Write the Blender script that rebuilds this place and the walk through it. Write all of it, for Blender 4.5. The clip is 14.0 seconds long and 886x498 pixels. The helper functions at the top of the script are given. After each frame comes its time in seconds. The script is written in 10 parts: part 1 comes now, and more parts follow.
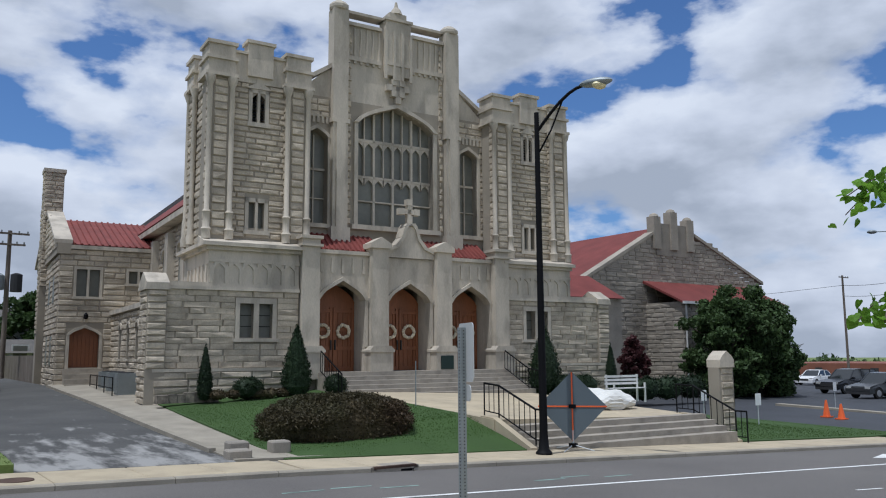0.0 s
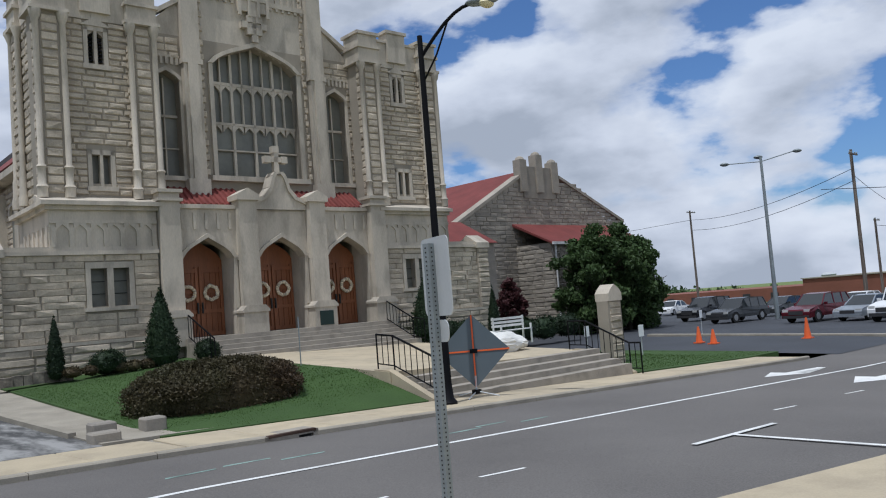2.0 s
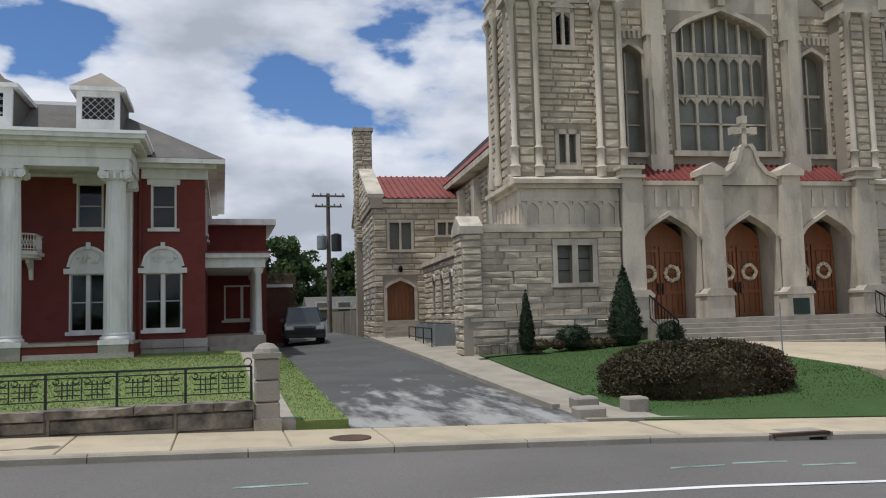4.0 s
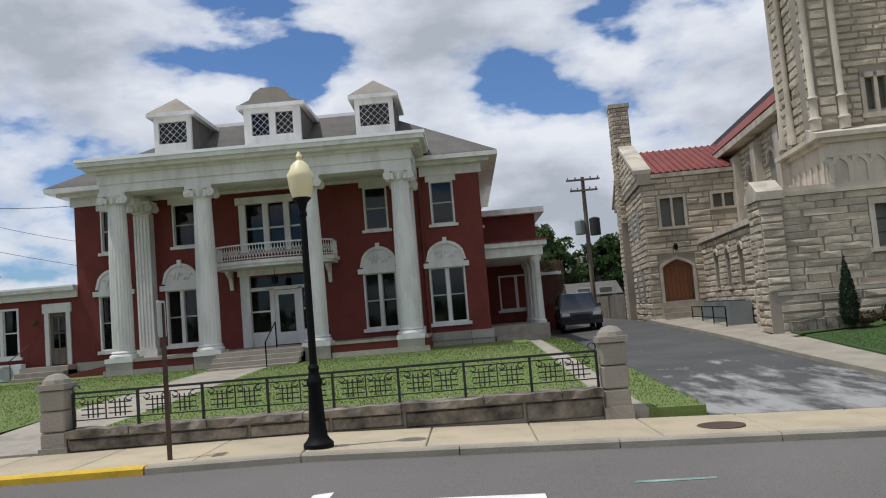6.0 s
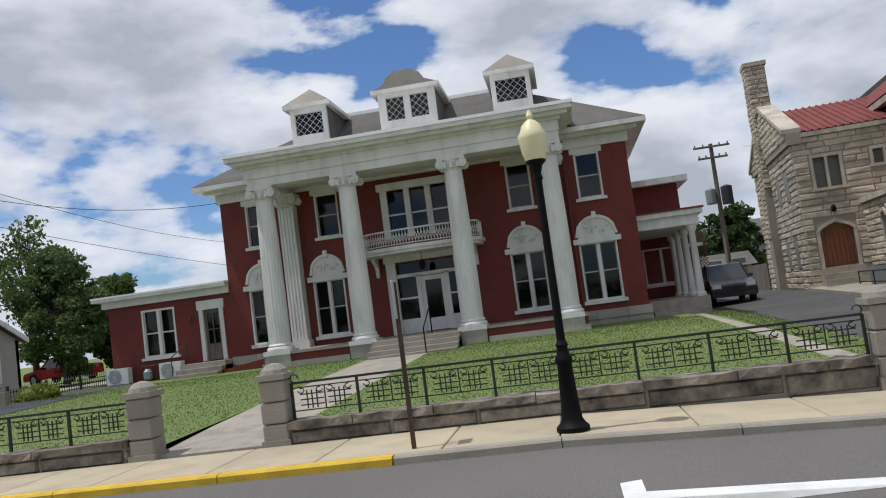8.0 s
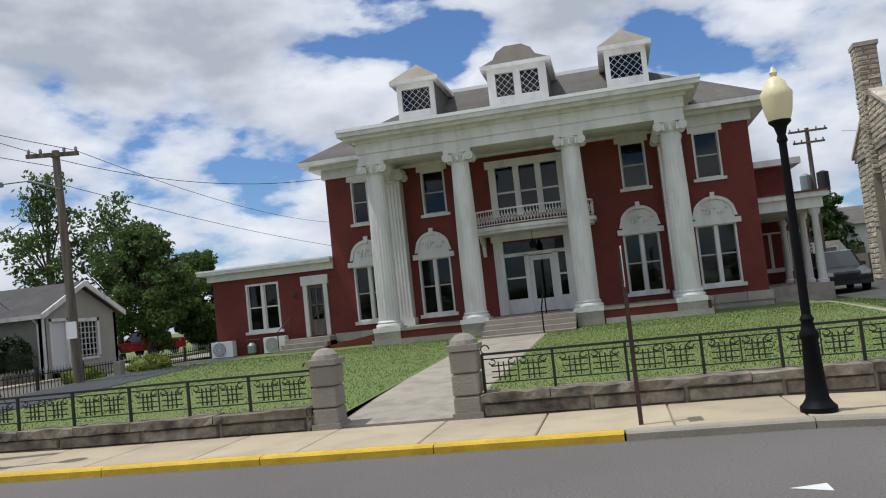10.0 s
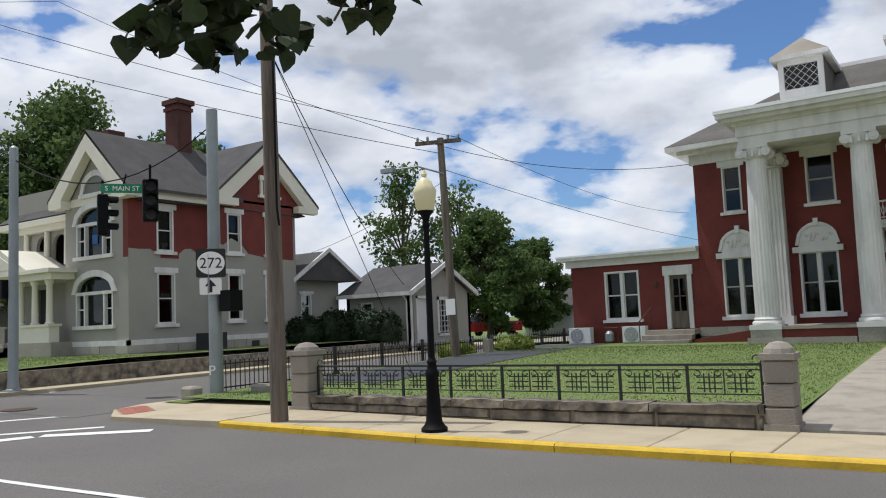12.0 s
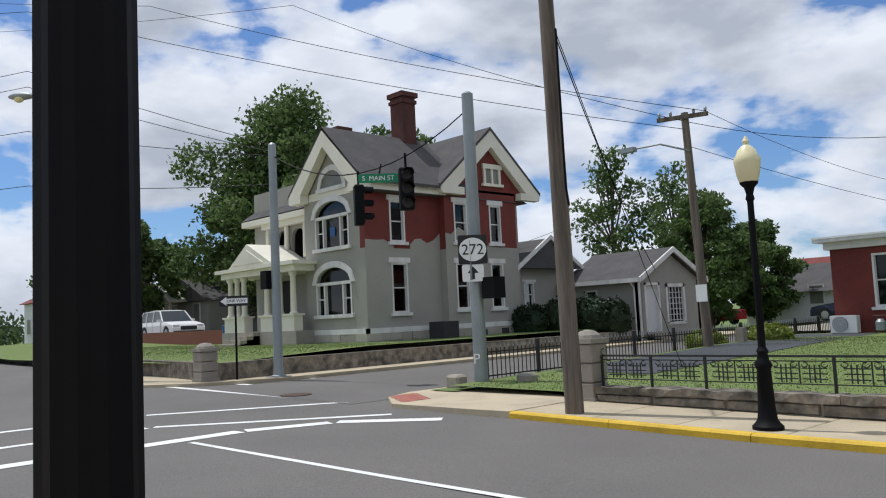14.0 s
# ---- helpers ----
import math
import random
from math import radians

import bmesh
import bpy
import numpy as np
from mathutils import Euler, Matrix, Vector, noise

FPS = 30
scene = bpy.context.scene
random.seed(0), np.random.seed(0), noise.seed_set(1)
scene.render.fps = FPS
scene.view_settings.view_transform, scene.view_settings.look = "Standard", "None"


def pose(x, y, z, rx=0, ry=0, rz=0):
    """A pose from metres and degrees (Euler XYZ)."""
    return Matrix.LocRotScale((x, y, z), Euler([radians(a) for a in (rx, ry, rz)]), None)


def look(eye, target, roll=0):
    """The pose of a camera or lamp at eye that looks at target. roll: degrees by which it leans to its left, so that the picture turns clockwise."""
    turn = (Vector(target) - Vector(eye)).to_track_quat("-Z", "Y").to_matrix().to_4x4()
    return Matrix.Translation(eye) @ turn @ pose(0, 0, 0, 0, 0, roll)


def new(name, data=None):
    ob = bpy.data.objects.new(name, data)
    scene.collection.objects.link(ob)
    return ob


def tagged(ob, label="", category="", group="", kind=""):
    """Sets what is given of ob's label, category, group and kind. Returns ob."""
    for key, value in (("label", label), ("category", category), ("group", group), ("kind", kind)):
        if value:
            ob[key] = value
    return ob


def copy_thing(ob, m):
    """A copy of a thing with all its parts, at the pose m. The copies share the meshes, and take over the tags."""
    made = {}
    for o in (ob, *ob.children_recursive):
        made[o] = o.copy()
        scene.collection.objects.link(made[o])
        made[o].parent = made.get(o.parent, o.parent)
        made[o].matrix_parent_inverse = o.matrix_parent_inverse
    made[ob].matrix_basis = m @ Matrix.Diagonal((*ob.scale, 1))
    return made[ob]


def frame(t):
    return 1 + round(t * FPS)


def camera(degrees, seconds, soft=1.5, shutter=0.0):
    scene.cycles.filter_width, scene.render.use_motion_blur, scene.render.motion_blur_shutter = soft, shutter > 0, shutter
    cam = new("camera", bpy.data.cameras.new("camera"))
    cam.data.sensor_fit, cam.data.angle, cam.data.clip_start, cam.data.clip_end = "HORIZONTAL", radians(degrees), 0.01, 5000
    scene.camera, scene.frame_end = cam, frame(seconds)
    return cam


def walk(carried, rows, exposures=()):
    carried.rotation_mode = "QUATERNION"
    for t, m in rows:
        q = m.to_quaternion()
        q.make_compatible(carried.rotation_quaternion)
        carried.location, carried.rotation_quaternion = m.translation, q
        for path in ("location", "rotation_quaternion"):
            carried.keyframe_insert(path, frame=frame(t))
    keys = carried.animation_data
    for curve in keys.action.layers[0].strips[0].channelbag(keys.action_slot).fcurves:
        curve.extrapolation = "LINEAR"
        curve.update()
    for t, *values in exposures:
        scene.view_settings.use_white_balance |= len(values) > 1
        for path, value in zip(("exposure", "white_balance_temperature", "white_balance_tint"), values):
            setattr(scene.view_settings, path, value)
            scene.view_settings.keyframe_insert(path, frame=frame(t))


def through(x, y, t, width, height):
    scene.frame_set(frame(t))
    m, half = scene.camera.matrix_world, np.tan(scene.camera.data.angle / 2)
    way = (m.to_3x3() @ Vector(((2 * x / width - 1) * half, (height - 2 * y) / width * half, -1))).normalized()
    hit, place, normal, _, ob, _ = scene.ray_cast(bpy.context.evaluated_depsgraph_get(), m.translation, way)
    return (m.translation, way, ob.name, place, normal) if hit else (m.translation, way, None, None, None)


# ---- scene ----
cam = camera(57.7, 14.0, soft=1.1)
PATH = [
    (0, (2.861, -14.132, 1.793), (4.023, -12.526, 2.053), -0.4),
    (0.5, (3.026, -13.682, 1.78), (4.383, -12.223, 1.948), -4.1),
    (1, (3.153, -13.331, 1.748), (4.636, -11.996, 1.887), -3.2),
    (1.5, (3.32, -12.854, 1.687), (4.798, -11.512, 1.809), -4.2),
    (2, (3.438, -12.382, 1.653), (4.866, -10.988, 1.788), -4.6),
    (2.5, (3.491, -11.968, 1.625), (4.729, -10.411, 1.827), -4.1),
    (3, (3.521, -11.538, 1.583), (4.59, -9.856, 1.746), -4.6),
    (3.5, (3.471, -11.107, 1.548), (4.277, -9.288, 1.747), -3.0),
    (3.7, (3.432, -10.904, 1.537), (4.121, -9.035, 1.709), -2.2),
    (5.8, (2.145, -9.797, 1.469), (2.114, -7.804, 1.625), -3.7),
    (6, (1.998, -9.667, 1.494), (1.948, -7.675, 1.659), -4.8),
    (6.5, (1.55, -9.567, 1.513), (1.432, -7.575, 1.653), -6.9),
    (7, (1.146, -9.296, 1.516), (0.945, -7.313, 1.671), -6.9),
    (9.3, (-1.215, -8.852, 1.54), (-1.571, -6.89, 1.693), -7.5),
    (9.5, (-1.398, -8.865, 1.55), (-1.777, -6.909, 1.722), -6.8),
    (10, (-1.906, -8.811, 1.543), (-2.321, -6.859, 1.68), -6.1),
    (10.5, (-2.358, -8.789, 1.544), (-2.935, -6.879, 1.68), -6.7),
    (10.6, (-2.459, -8.798, 1.544), (-3.072, -6.899, 1.681), -6.8),
    (11, (-2.882, -8.824, 1.553), (-3.607, -6.963, 1.673), -6.5),
    (11.5, (-3.353, -8.904, 1.554), (-4.254, -7.123, 1.688), -4.3),
    (12, (-3.794, -8.982, 1.571), (-4.904, -7.328, 1.745), -2.5),
    (12.5, (-4.215, -9.111, 1.576), (-5.527, -7.614, 1.773), -2.3),
    (13, (-4.717, -9.17, 1.591), (-6.152, -7.79, 1.785), -1.7),
    (13.5, (-5.148, -9.318, 1.586), (-6.6, -7.952, 1.74), -2.2),
    (14, (-5.597, -9.43, 1.589), (-7.057, -8.073, 1.759), -2.7),
]
walk(cam, [(t, look(eye, target, roll)) for t, eye, target, roll in PATH],
     exposures=[(0, -0.38, 5750, 10), (2.5, -0.38, 5900, 10), (3.5, -0.28, 6100, 10), (6, -0.26, 6250, 10), (10, -0.19, 6250, 10), (12, -0.14, 6300, 10), (13.2, -0.21, 6150, 10), (14, -0.17, 6150, 10)])

# ---- world and sun ----
SUN_EL, SUN_AZ = 71.0, 255.0  # degrees; azimuth clockwise from +y
world = bpy.data.worlds.new("sky")
scene.world = world
world.use_nodes = True
wn, wl = world.node_tree.nodes, world.node_tree.links
wn.clear()
w_out = wn.new("ShaderNodeOutputWorld")
w_bg = wn.new("ShaderNodeBackground")
w_sky = wn.new("ShaderNodeTexSky")
w_sky.sky_type = "NISHITA"
w_sky.sun_disc = False
w_sky.sun_elevation = radians(SUN_EL)
w_sky.sun_rotation = radians(SUN_AZ)
w_sky.air_density, w_sky.dust_density, w_sky.ozone_density = 1.0, 0.6, 1.6
w_co = wn.new("ShaderNodeTexCoord")
w_sep = wn.new("ShaderNodeSeparateXYZ")
wl.new(w_co.outputs["Generated"], w_sep.inputs[0])


def w_math(op, a, b=None):
    n = wn.new("ShaderNodeMath")
    n.operation = op
    for i, v in enumerate((a, b)):
        if v is None:
            continue
        if isinstance(v, (int, float)):
            n.inputs[i].default_value = v
        else:
            wl.new(v, n.inputs[i])
    return n.outputs[0]


# puffy clouds: noise on the direction, flattened a little towards the horizon
w_vec = wn.new("ShaderNodeMapping")
w_vec.inputs["Scale"].default_value = (1.0, 1.0, 2.1)
wl.new(w_co.outputs["Generated"], w_vec.inputs[0])


def w_noise(scale, detail, rough, shift):
    m = wn.new("ShaderNodeVectorMath")
    m.operation = "ADD"
    wl.new(w_vec.outputs[0], m.inputs[0])
    m.inputs[1].default_value = shift
    n = wn.new("ShaderNodeTexNoise")
    n.inputs["Scale"].default_value = scale
    n.inputs["Detail"].default_value = detail
    n.inputs["Roughness"].default_value = rough
    wl.new(m.outputs[0], n.inputs["Vector"])
    return n.outputs["Fac"]


def w_ramp(fac, stops):
    r = wn.new("ShaderNodeValToRGB")
    while len(r.color_ramp.elements) < len(stops):
        r.color_ramp.elements.new(0.5)
    for e, (p, c) in zip(r.color_ramp.elements, stops):
        e.position, e.color = p, (*c, 1)
    wl.new(fac, r.inputs[0])
    return r.outputs[0]


w_big = w_noise(5.0, 11.0, 0.5, (3.1, 1.7, 0.4))
w_cover = w_ramp(w_big, [(0.405, (0, 0, 0)), (0.45, (0.72, 0.72, 0.72)), (0.51, (1, 1, 1))])
w_body = w_noise(5.0, 11.0, 0.5, (3.1, 1.7, 0.47))
w_tone = w_ramp(w_body, [(0.40, (10.5, 10.7, 11.1)), (0.52, (8.5, 8.8, 9.5)), (0.66, (5.5, 5.9, 6.6))])
w_mix = wn.new("ShaderNodeMixRGB")
wl.new(w_cover, w_mix.inputs[0])
w_tint = wn.new("ShaderNodeMixRGB")
w_tint.blend_type = "MULTIPLY"
w_tint.inputs[0].default_value = 1.0
w_tint.inputs[2].default_value = (0.84, 1.06, 1.36, 1)
wl.new(w_sky.outputs[0], w_tint.inputs[1])
wl.new(w_tint.outputs[0], w_mix.inputs[1])
wl.new(w_tone, w_mix.inputs[2])
wl.new(w_mix.outputs[0], w_bg.inputs[0])
w_bg.inputs[1].default_value = 0.092
wl.new(w_bg.outputs[0], w_out.inputs[0])

sun = new("sun", bpy.data.lights.new("sun", "SUN"))
sun.data.energy, sun.data.angle, sun.data.color = 3.6, radians(0.55), (1.0, 0.965, 0.91)
_az, _el = radians(SUN_AZ), radians(SUN_EL)
sun_way = Vector((math.sin(_az) * math.cos(_el), math.cos(_az) * math.cos(_el), math.sin(_el)))
sun.matrix_world = look(sun_way * 60, (0, 0, 0))

# ---- materials ----


def material(name, base, rough=0.8, metal=0.0, spread=0.12, scale=6.0, fine=60.0, bump=0.15, second=None, stain=0.0, streak=1.0, pieces=0.0, spec=0.4):
    """A surface with two scales of variation. base, second: colours that a broad noise mixes; pieces: how far one piece differs from the next."""
    m = bpy.data.materials.new(name)
    m.use_nodes = True
    n, l = m.node_tree.nodes, m.node_tree.links
    p = n["Principled BSDF"]
    p.inputs["Roughness"].default_value, p.inputs["Metallic"].default_value = rough, metal
    p.inputs["Specular IOR Level"].default_value = spec
    co = n.new("ShaderNodeNewGeometry")
    mp = n.new("ShaderNodeMapping")
    mp.inputs["Scale"].default_value = (1, 1, 1 / streak)
    l.new(co.outputs["Position"], mp.inputs[0])

    def tex(s, d):
        t = n.new("ShaderNodeTexNoise")
        t.inputs["Scale"].default_value, t.inputs["Detail"].default_value = s, d
        l.new(mp.outputs[0], t.inputs["Vector"])
        return t.outputs["Fac"]

    def shade(c, k):
        return tuple(min(1, max(0, v * k)) for v in c)

    broad, grain = tex(scale / 6, 5), tex(fine, 3)
    r = n.new("ShaderNodeValToRGB")
    r.color_ramp.elements[0].position, r.color_ramp.elements[1].position = 0.32, 0.68
    r.color_ramp.elements[0].color = (*(second or shade(base, 1 - spread)), 1)
    r.color_ramp.elements[1].color = (*shade(base, 1 + (0 if second else spread)), 1)
    l.new(broad, r.inputs[0])
    colour = r.outputs[0]

    def times(colour, value_socket, lo, hi):
        mr = n.new("ShaderNodeMapRange")
        mr.inputs[3].default_value, mr.inputs[4].default_value = lo, hi
        l.new(value_socket, mr.inputs[0])
        mx = n.new("ShaderNodeMixRGB")
        mx.blend_type = "MULTIPLY"
        mx.inputs[0].default_value = 1
        l.new(colour, mx.inputs[1])
        l.new(mr.outputs[0], mx.inputs[2])
        return mx.outputs[0]

    colour = times(colour, grain, 1 - spread * 1.2, 1 + spread * 1.2)
    if pieces:
        ob = n.new("ShaderNodeObjectInfo")
        ad = n.new("ShaderNodeMath")
        ad.operation = "ADD"
        l.new(ob.outputs["Random"], ad.inputs[0])
        l.new(co.outputs["Random Per Island"], ad.inputs[1])
        fr = n.new("ShaderNodeMath")
        fr.operation = "FRACT"
        l.new(ad.outputs[0], fr.inputs[0])
        colour = times(colour, fr.outputs[0], 1 - pieces, 1 + pieces)
    if stain:
        st = tex(scale / 2.2, 6)
        rp = n.new("ShaderNodeValToRGB")
        rp.color_ramp.elements[0].position, rp.color_ramp.elements[1].position = 0.36, 0.52
        l.new(st, rp.inputs[0])
        colour = times(colour, rp.outputs[0], 1 - stain, 1)
    l.new(colour, p.inputs["Base Color"])
    if bump:
        b = n.new("ShaderNodeBump")
        b.inputs["Strength"].default_value, b.inputs["Distance"].default_value = bump, 0.02
        l.new(grain, b.inputs["Height"])
        l.new(b.outputs[0], p.inputs["Normal"])
    return m


LIME = material("rough_limestone", (0.55, 0.475, 0.365), 0.9, spread=0.2, scale=5, fine=16, bump=0.8, second=(0.41, 0.355, 0.275), stain=0.22, pieces=0.16)
MORTAR = material("mortar", (0.30, 0.265, 0.21), 0.95, spread=0.1, fine=40)
TRIM = material("dressed_limestone", (0.59, 0.525, 0.425), 0.85, spread=0.14, scale=4, fine=26, bump=0.3, second=(0.39, 0.35, 0.285), stain=0.25, streak=3)
HALLSTONE = material("hall_limestone", (0.30, 0.265, 0.215), 0.92, spread=0.15, scale=6, fine=14, bump=0.7, pieces=0.14)
REDBRICK = material("painted_red_brick", (0.175, 0.034, 0.025), 0.75, spread=0.16, scale=4, fine=22, bump=0.5, second=(0.135, 0.027, 0.021), stain=0.12)
WHITE = material("white_paint", (0.73, 0.72, 0.69), 0.55, spread=0.06, scale=6, fine=26, bump=0.08, second=(0.63, 0.62, 0.59), stain=0.16, streak=4)
SOOTBRICK = material("sooty_chimney_brick", (0.105, 0.036, 0.028), 0.85, spread=0.25, scale=5, fine=18, bump=0.5, second=(0.07, 0.028, 0.024), stain=0.2)
# greyer than the white frames round the mansion's sashes
SASH = material("grey_sash_paint", (0.40, 0.385, 0.37), 0.6, spread=0.1, scale=8, fine=26, bump=0.1)
# paler than white_paint: the glare on sky-facing top edges is put into the colour
FLASH = material("lit_white_metal_flashing", (0.88, 0.88, 0.87), 0.4, spread=0.03, bump=0.02)
SHINGLE = material("grey_shingles", (0.135, 0.125, 0.112), 0.9, spread=0.2, scale=8, fine=12, bump=0.5, second=(0.095, 0.09, 0.082))
DKSHINGLE = material("charcoal_shingles", (0.085, 0.08, 0.078), 0.9, spread=0.22, scale=8, fine=12, bump=0.5, second=(0.06, 0.058, 0.058))
TILE = material("red_clay_tile", (0.17, 0.038, 0.030), 0.7, spread=0.15, scale=8, fine=20, bump=0.3, pieces=0.12)
REDROOF = material("red_shingle_roof", (0.16, 0.036, 0.030), 0.85, spread=0.14, scale=5, fine=14, bump=0.3)
DOORWOOD = material("varnished_oak", (0.23, 0.085, 0.035), 0.5, spread=0.2, scale=7, fine=25, bump=0.2, streak=6)
STUCCO = material("grey_painted_brick", (0.335, 0.325, 0.285), 0.85, spread=0.06, scale=4, fine=22, bump=0.35, second=(0.30, 0.29, 0.255))
CREAM = material("cream_paint", (0.72, 0.69, 0.58), 0.6, spread=0.05, fine=30, bump=0.06)
ASPHALT = material("road_asphalt", (0.152, 0.142, 0.131), 0.85, spread=0.34, scale=1.6, fine=40, bump=0.5, second=(0.120, 0.112, 0.104), spec=0.25)


def worn_asphalt():
    """Dark sealed asphalt, its seal worn off in pale streaks where cars turn in from the street."""
    m = material("worn_driveway_asphalt", (0.06, 0.06, 0.058), 0.9, spread=0.3, scale=3.2, fine=22, bump=0.4, second=(0.085, 0.084, 0.08))
    n, l = m.node_tree.nodes, m.node_tree.links
    p = n["Principled BSDF"]
    dark = p.inputs["Base Color"].links[0].from_socket
    geo = n.new("ShaderNodeNewGeometry")
    sep = n.new("ShaderNodeSeparateXYZ")
    l.new(geo.outputs["Position"], sep.inputs[0])
    mp = n.new("ShaderNodeMapping")
    mp.inputs["Scale"].default_value = (2.2, 0.7, 1)
    l.new(geo.outputs["Position"], mp.inputs[0])
    t = n.new("ShaderNodeTexNoise")
    t.inputs["Scale"].default_value, t.inputs["Detail"].default_value, t.inputs["Roughness"].default_value = 1.0, 9, 0.62
    l.new(mp.outputs[0], t.inputs["Vector"])
    mr = n.new("ShaderNodeMapRange")
    mr.inputs[1].default_value, mr.inputs[2].default_value = 2.0, 11.0
    mr.inputs[3].default_value, mr.inputs[4].default_value = 0.12, -0.14
    l.new(sep.outputs["Y"], mr.inputs[0])
    ad = n.new("ShaderNodeMath")
    ad.operation = "ADD"
    l.new(t.outputs["Fac"], ad.inputs[0])
    l.new(mr.outputs[0], ad.inputs[1])
    rp = n.new("ShaderNodeValToRGB")
    rp.color_ramp.elements[0].position, rp.color_ramp.elements[1].position = 0.50, 0.67
    l.new(ad.outputs[0], rp.inputs[0])
    mx = n.new("ShaderNodeMixRGB")
    l.new(rp.outputs[0], mx.inputs[0])
    l.new(dark, mx.inputs[1])
    mx.inputs[2].default_value = (0.29, 0.285, 0.27, 1)
    l.new(mx.outputs[0], p.inputs["Base Color"])
    return m


OLDASPH = worn_asphalt()
LOTASPH = material("sealed_lot_asphalt", (0.045, 0.048, 0.055), 0.75, spread=0.15, scale=2, fine=40, bump=0.2)
CONCRETE = material("pavement_concrete", (0.47, 0.395, 0.27), 0.9, spread=0.12, scale=4, fine=36, bump=0.25, second=(0.39, 0.33, 0.235), stain=0.12, pieces=0.06)
KERB = material("kerb_concrete", (0.30, 0.27, 0.215), 0.9, spread=0.15, scale=8, fine=40, bump=0.3)
STEPCON = material("step_concrete", (0.36, 0.32, 0.26), 0.9, spread=0.15, scale=6, fine=30, bump=0.3, second=(0.30, 0.27, 0.225), stain=0.2)
YELLOW = material("yellow_kerb_paint", (0.62, 0.40, 0.03), 0.7, spread=0.15, scale=8, fine=30, bump=0.2, stain=0.15)
LINE = material("road_line_paint", (0.72, 0.72, 0.69), 0.7, spread=0.1, scale=8, fine=40, bump=0.1, stain=0.12)
TEAL = material("survey_paint", (0.19, 0.27, 0.24), 0.8, spread=0.4, scale=20, fine=30, bump=0.0)
SOIL = material("lawn_soil", (0.118, 0.168, 0.042), 0.95, spread=0.16, scale=4, fine=30, bump=0.4, second=(0.142, 0.18, 0.054))
LUSHSOIL = material("lush_lawn", (0.036, 0.072, 0.016), 0.95, spread=0.25, scale=4, fine=30, bump=0.5, second=(0.045, 0.088, 0.02))
WALLSTONE = material("rusticated_sandstone", (0.28, 0.242, 0.19), 0.95, spread=0.4, scale=22, fine=14, bump=1.0, second=(0.07, 0.064, 0.055), pieces=0.25)
PIERSTONE = material("weathered_cast_stone", (0.33, 0.295, 0.24), 0.92, spread=0.15, scale=6, fine=30, bump=0.4, second=(0.23, 0.21, 0.18))
FOUND = material("foundation_stone", (0.42, 0.39, 0.33), 0.9, spread=0.15, scale=6, fine=16, bump=0.6, second=(0.30, 0.28, 0.245), pieces=0.12)
BLACK = material("black_enamel", (0.005, 0.005, 0.006), 0.6, spread=0.2, fine=30, bump=0.05, spec=0.12)
IRON = material("dark_wrought_iron", (0.02, 0.021, 0.02), 0.6, spread=0.25, fine=40, bump=0.1)
GALV = material("galvanised_steel", (0.27, 0.30, 0.305), 0.5, 0.5, spread=0.1, scale=10, fine=30, bump=0.05)
RUST = material("rusty_steel", (0.075, 0.045, 0.032), 0.8, 0.2, spread=0.3, fine=30, bump=0.2)
POLEWOOD = material("weathered_pole_wood", (0.21, 0.175, 0.14), 0.95, spread=0.35, scale=40, fine=40, bump=0.8, second=(0.09, 0.072, 0.058), streak=14)
GLOBE = material("yellowed_lamp_globe", (0.76, 0.70, 0.44), 0.4, spread=0.06, bump=0.02, second=(0.70, 0.61, 0.34))
BARK = material("bark", (0.10, 0.08, 0.06), 0.95, spread=0.3, scale=12, fine=16, bump=0.8, streak=5)
SIGNBACK = material("sign_aluminium", (0.52, 0.54, 0.54), 0.5, 0.3, spread=0.05, bump=0.02)
SIGNWHITE = material("sign_white", (0.80, 0.80, 0.78), 0.5, spread=0.03, bump=0)
SIGNBLACK = material("sign_black", (0.015, 0.015, 0.015), 0.5, spread=0.03, bump=0)
SIGNGREEN = material("sign_green", (0.012, 0.21, 0.10), 0.5, spread=0.03, bump=0)
VINYL = material("grey_roll_up_vinyl", (0.10, 0.125, 0.14), 0.6, spread=0.06, bump=0.05)
ORANGE = material("orange_plastic", (0.75, 0.13, 0.03), 0.55, spread=0.05, bump=0)
TARP = material("white_plastic_sheet", (0.66, 0.65, 0.60), 0.5, spread=0.06, fine=14, bump=0.4)
MAROON = material("maroon_car_paint", (0.115, 0.010, 0.018), 0.22, 0.3, spread=0.03, bump=0, spec=0.6)
CARBLACK = material("black_car_paint", (0.016, 0.018, 0.022), 0.22, 0.1, spread=0.03, bump=0, spec=0.6)
CARGREY = material("dark_grey_car_paint", (0.06, 0.064, 0.068), 0.25, 0.3, spread=0.03, bump=0)
CARSILVER = material("silver_car_paint", (0.36, 0.39, 0.42), 0.28, 0.5, spread=0.03, bump=0)
CARWHITE = material("white_car_paint", (0.74, 0.74, 0.73), 0.3, 0.0, spread=0.03, bump=0)
CARRED = material("red_car_paint", (0.36, 0.012, 0.015), 0.25, 0.1, spread=0.03, bump=0)
CARNAVY = material("navy_car_paint", (0.02, 0.025, 0.05), 0.25, 0.1, spread=0.03, bump=0)
TYRE = material("tyre_rubber", (0.018, 0.018, 0.018), 0.85, bump=0.05)
RIM = material("alloy_rim", (0.45, 0.46, 0.47), 0.35, 0.8, bump=0)
LAMPRED = material("red_tail_lens", (0.30, 0.012, 0.012), 0.2, bump=0)
LAMPCLR = material("clear_lamp_lens", (0.62, 0.62, 0.60), 0.15, 0.2, bump=0)
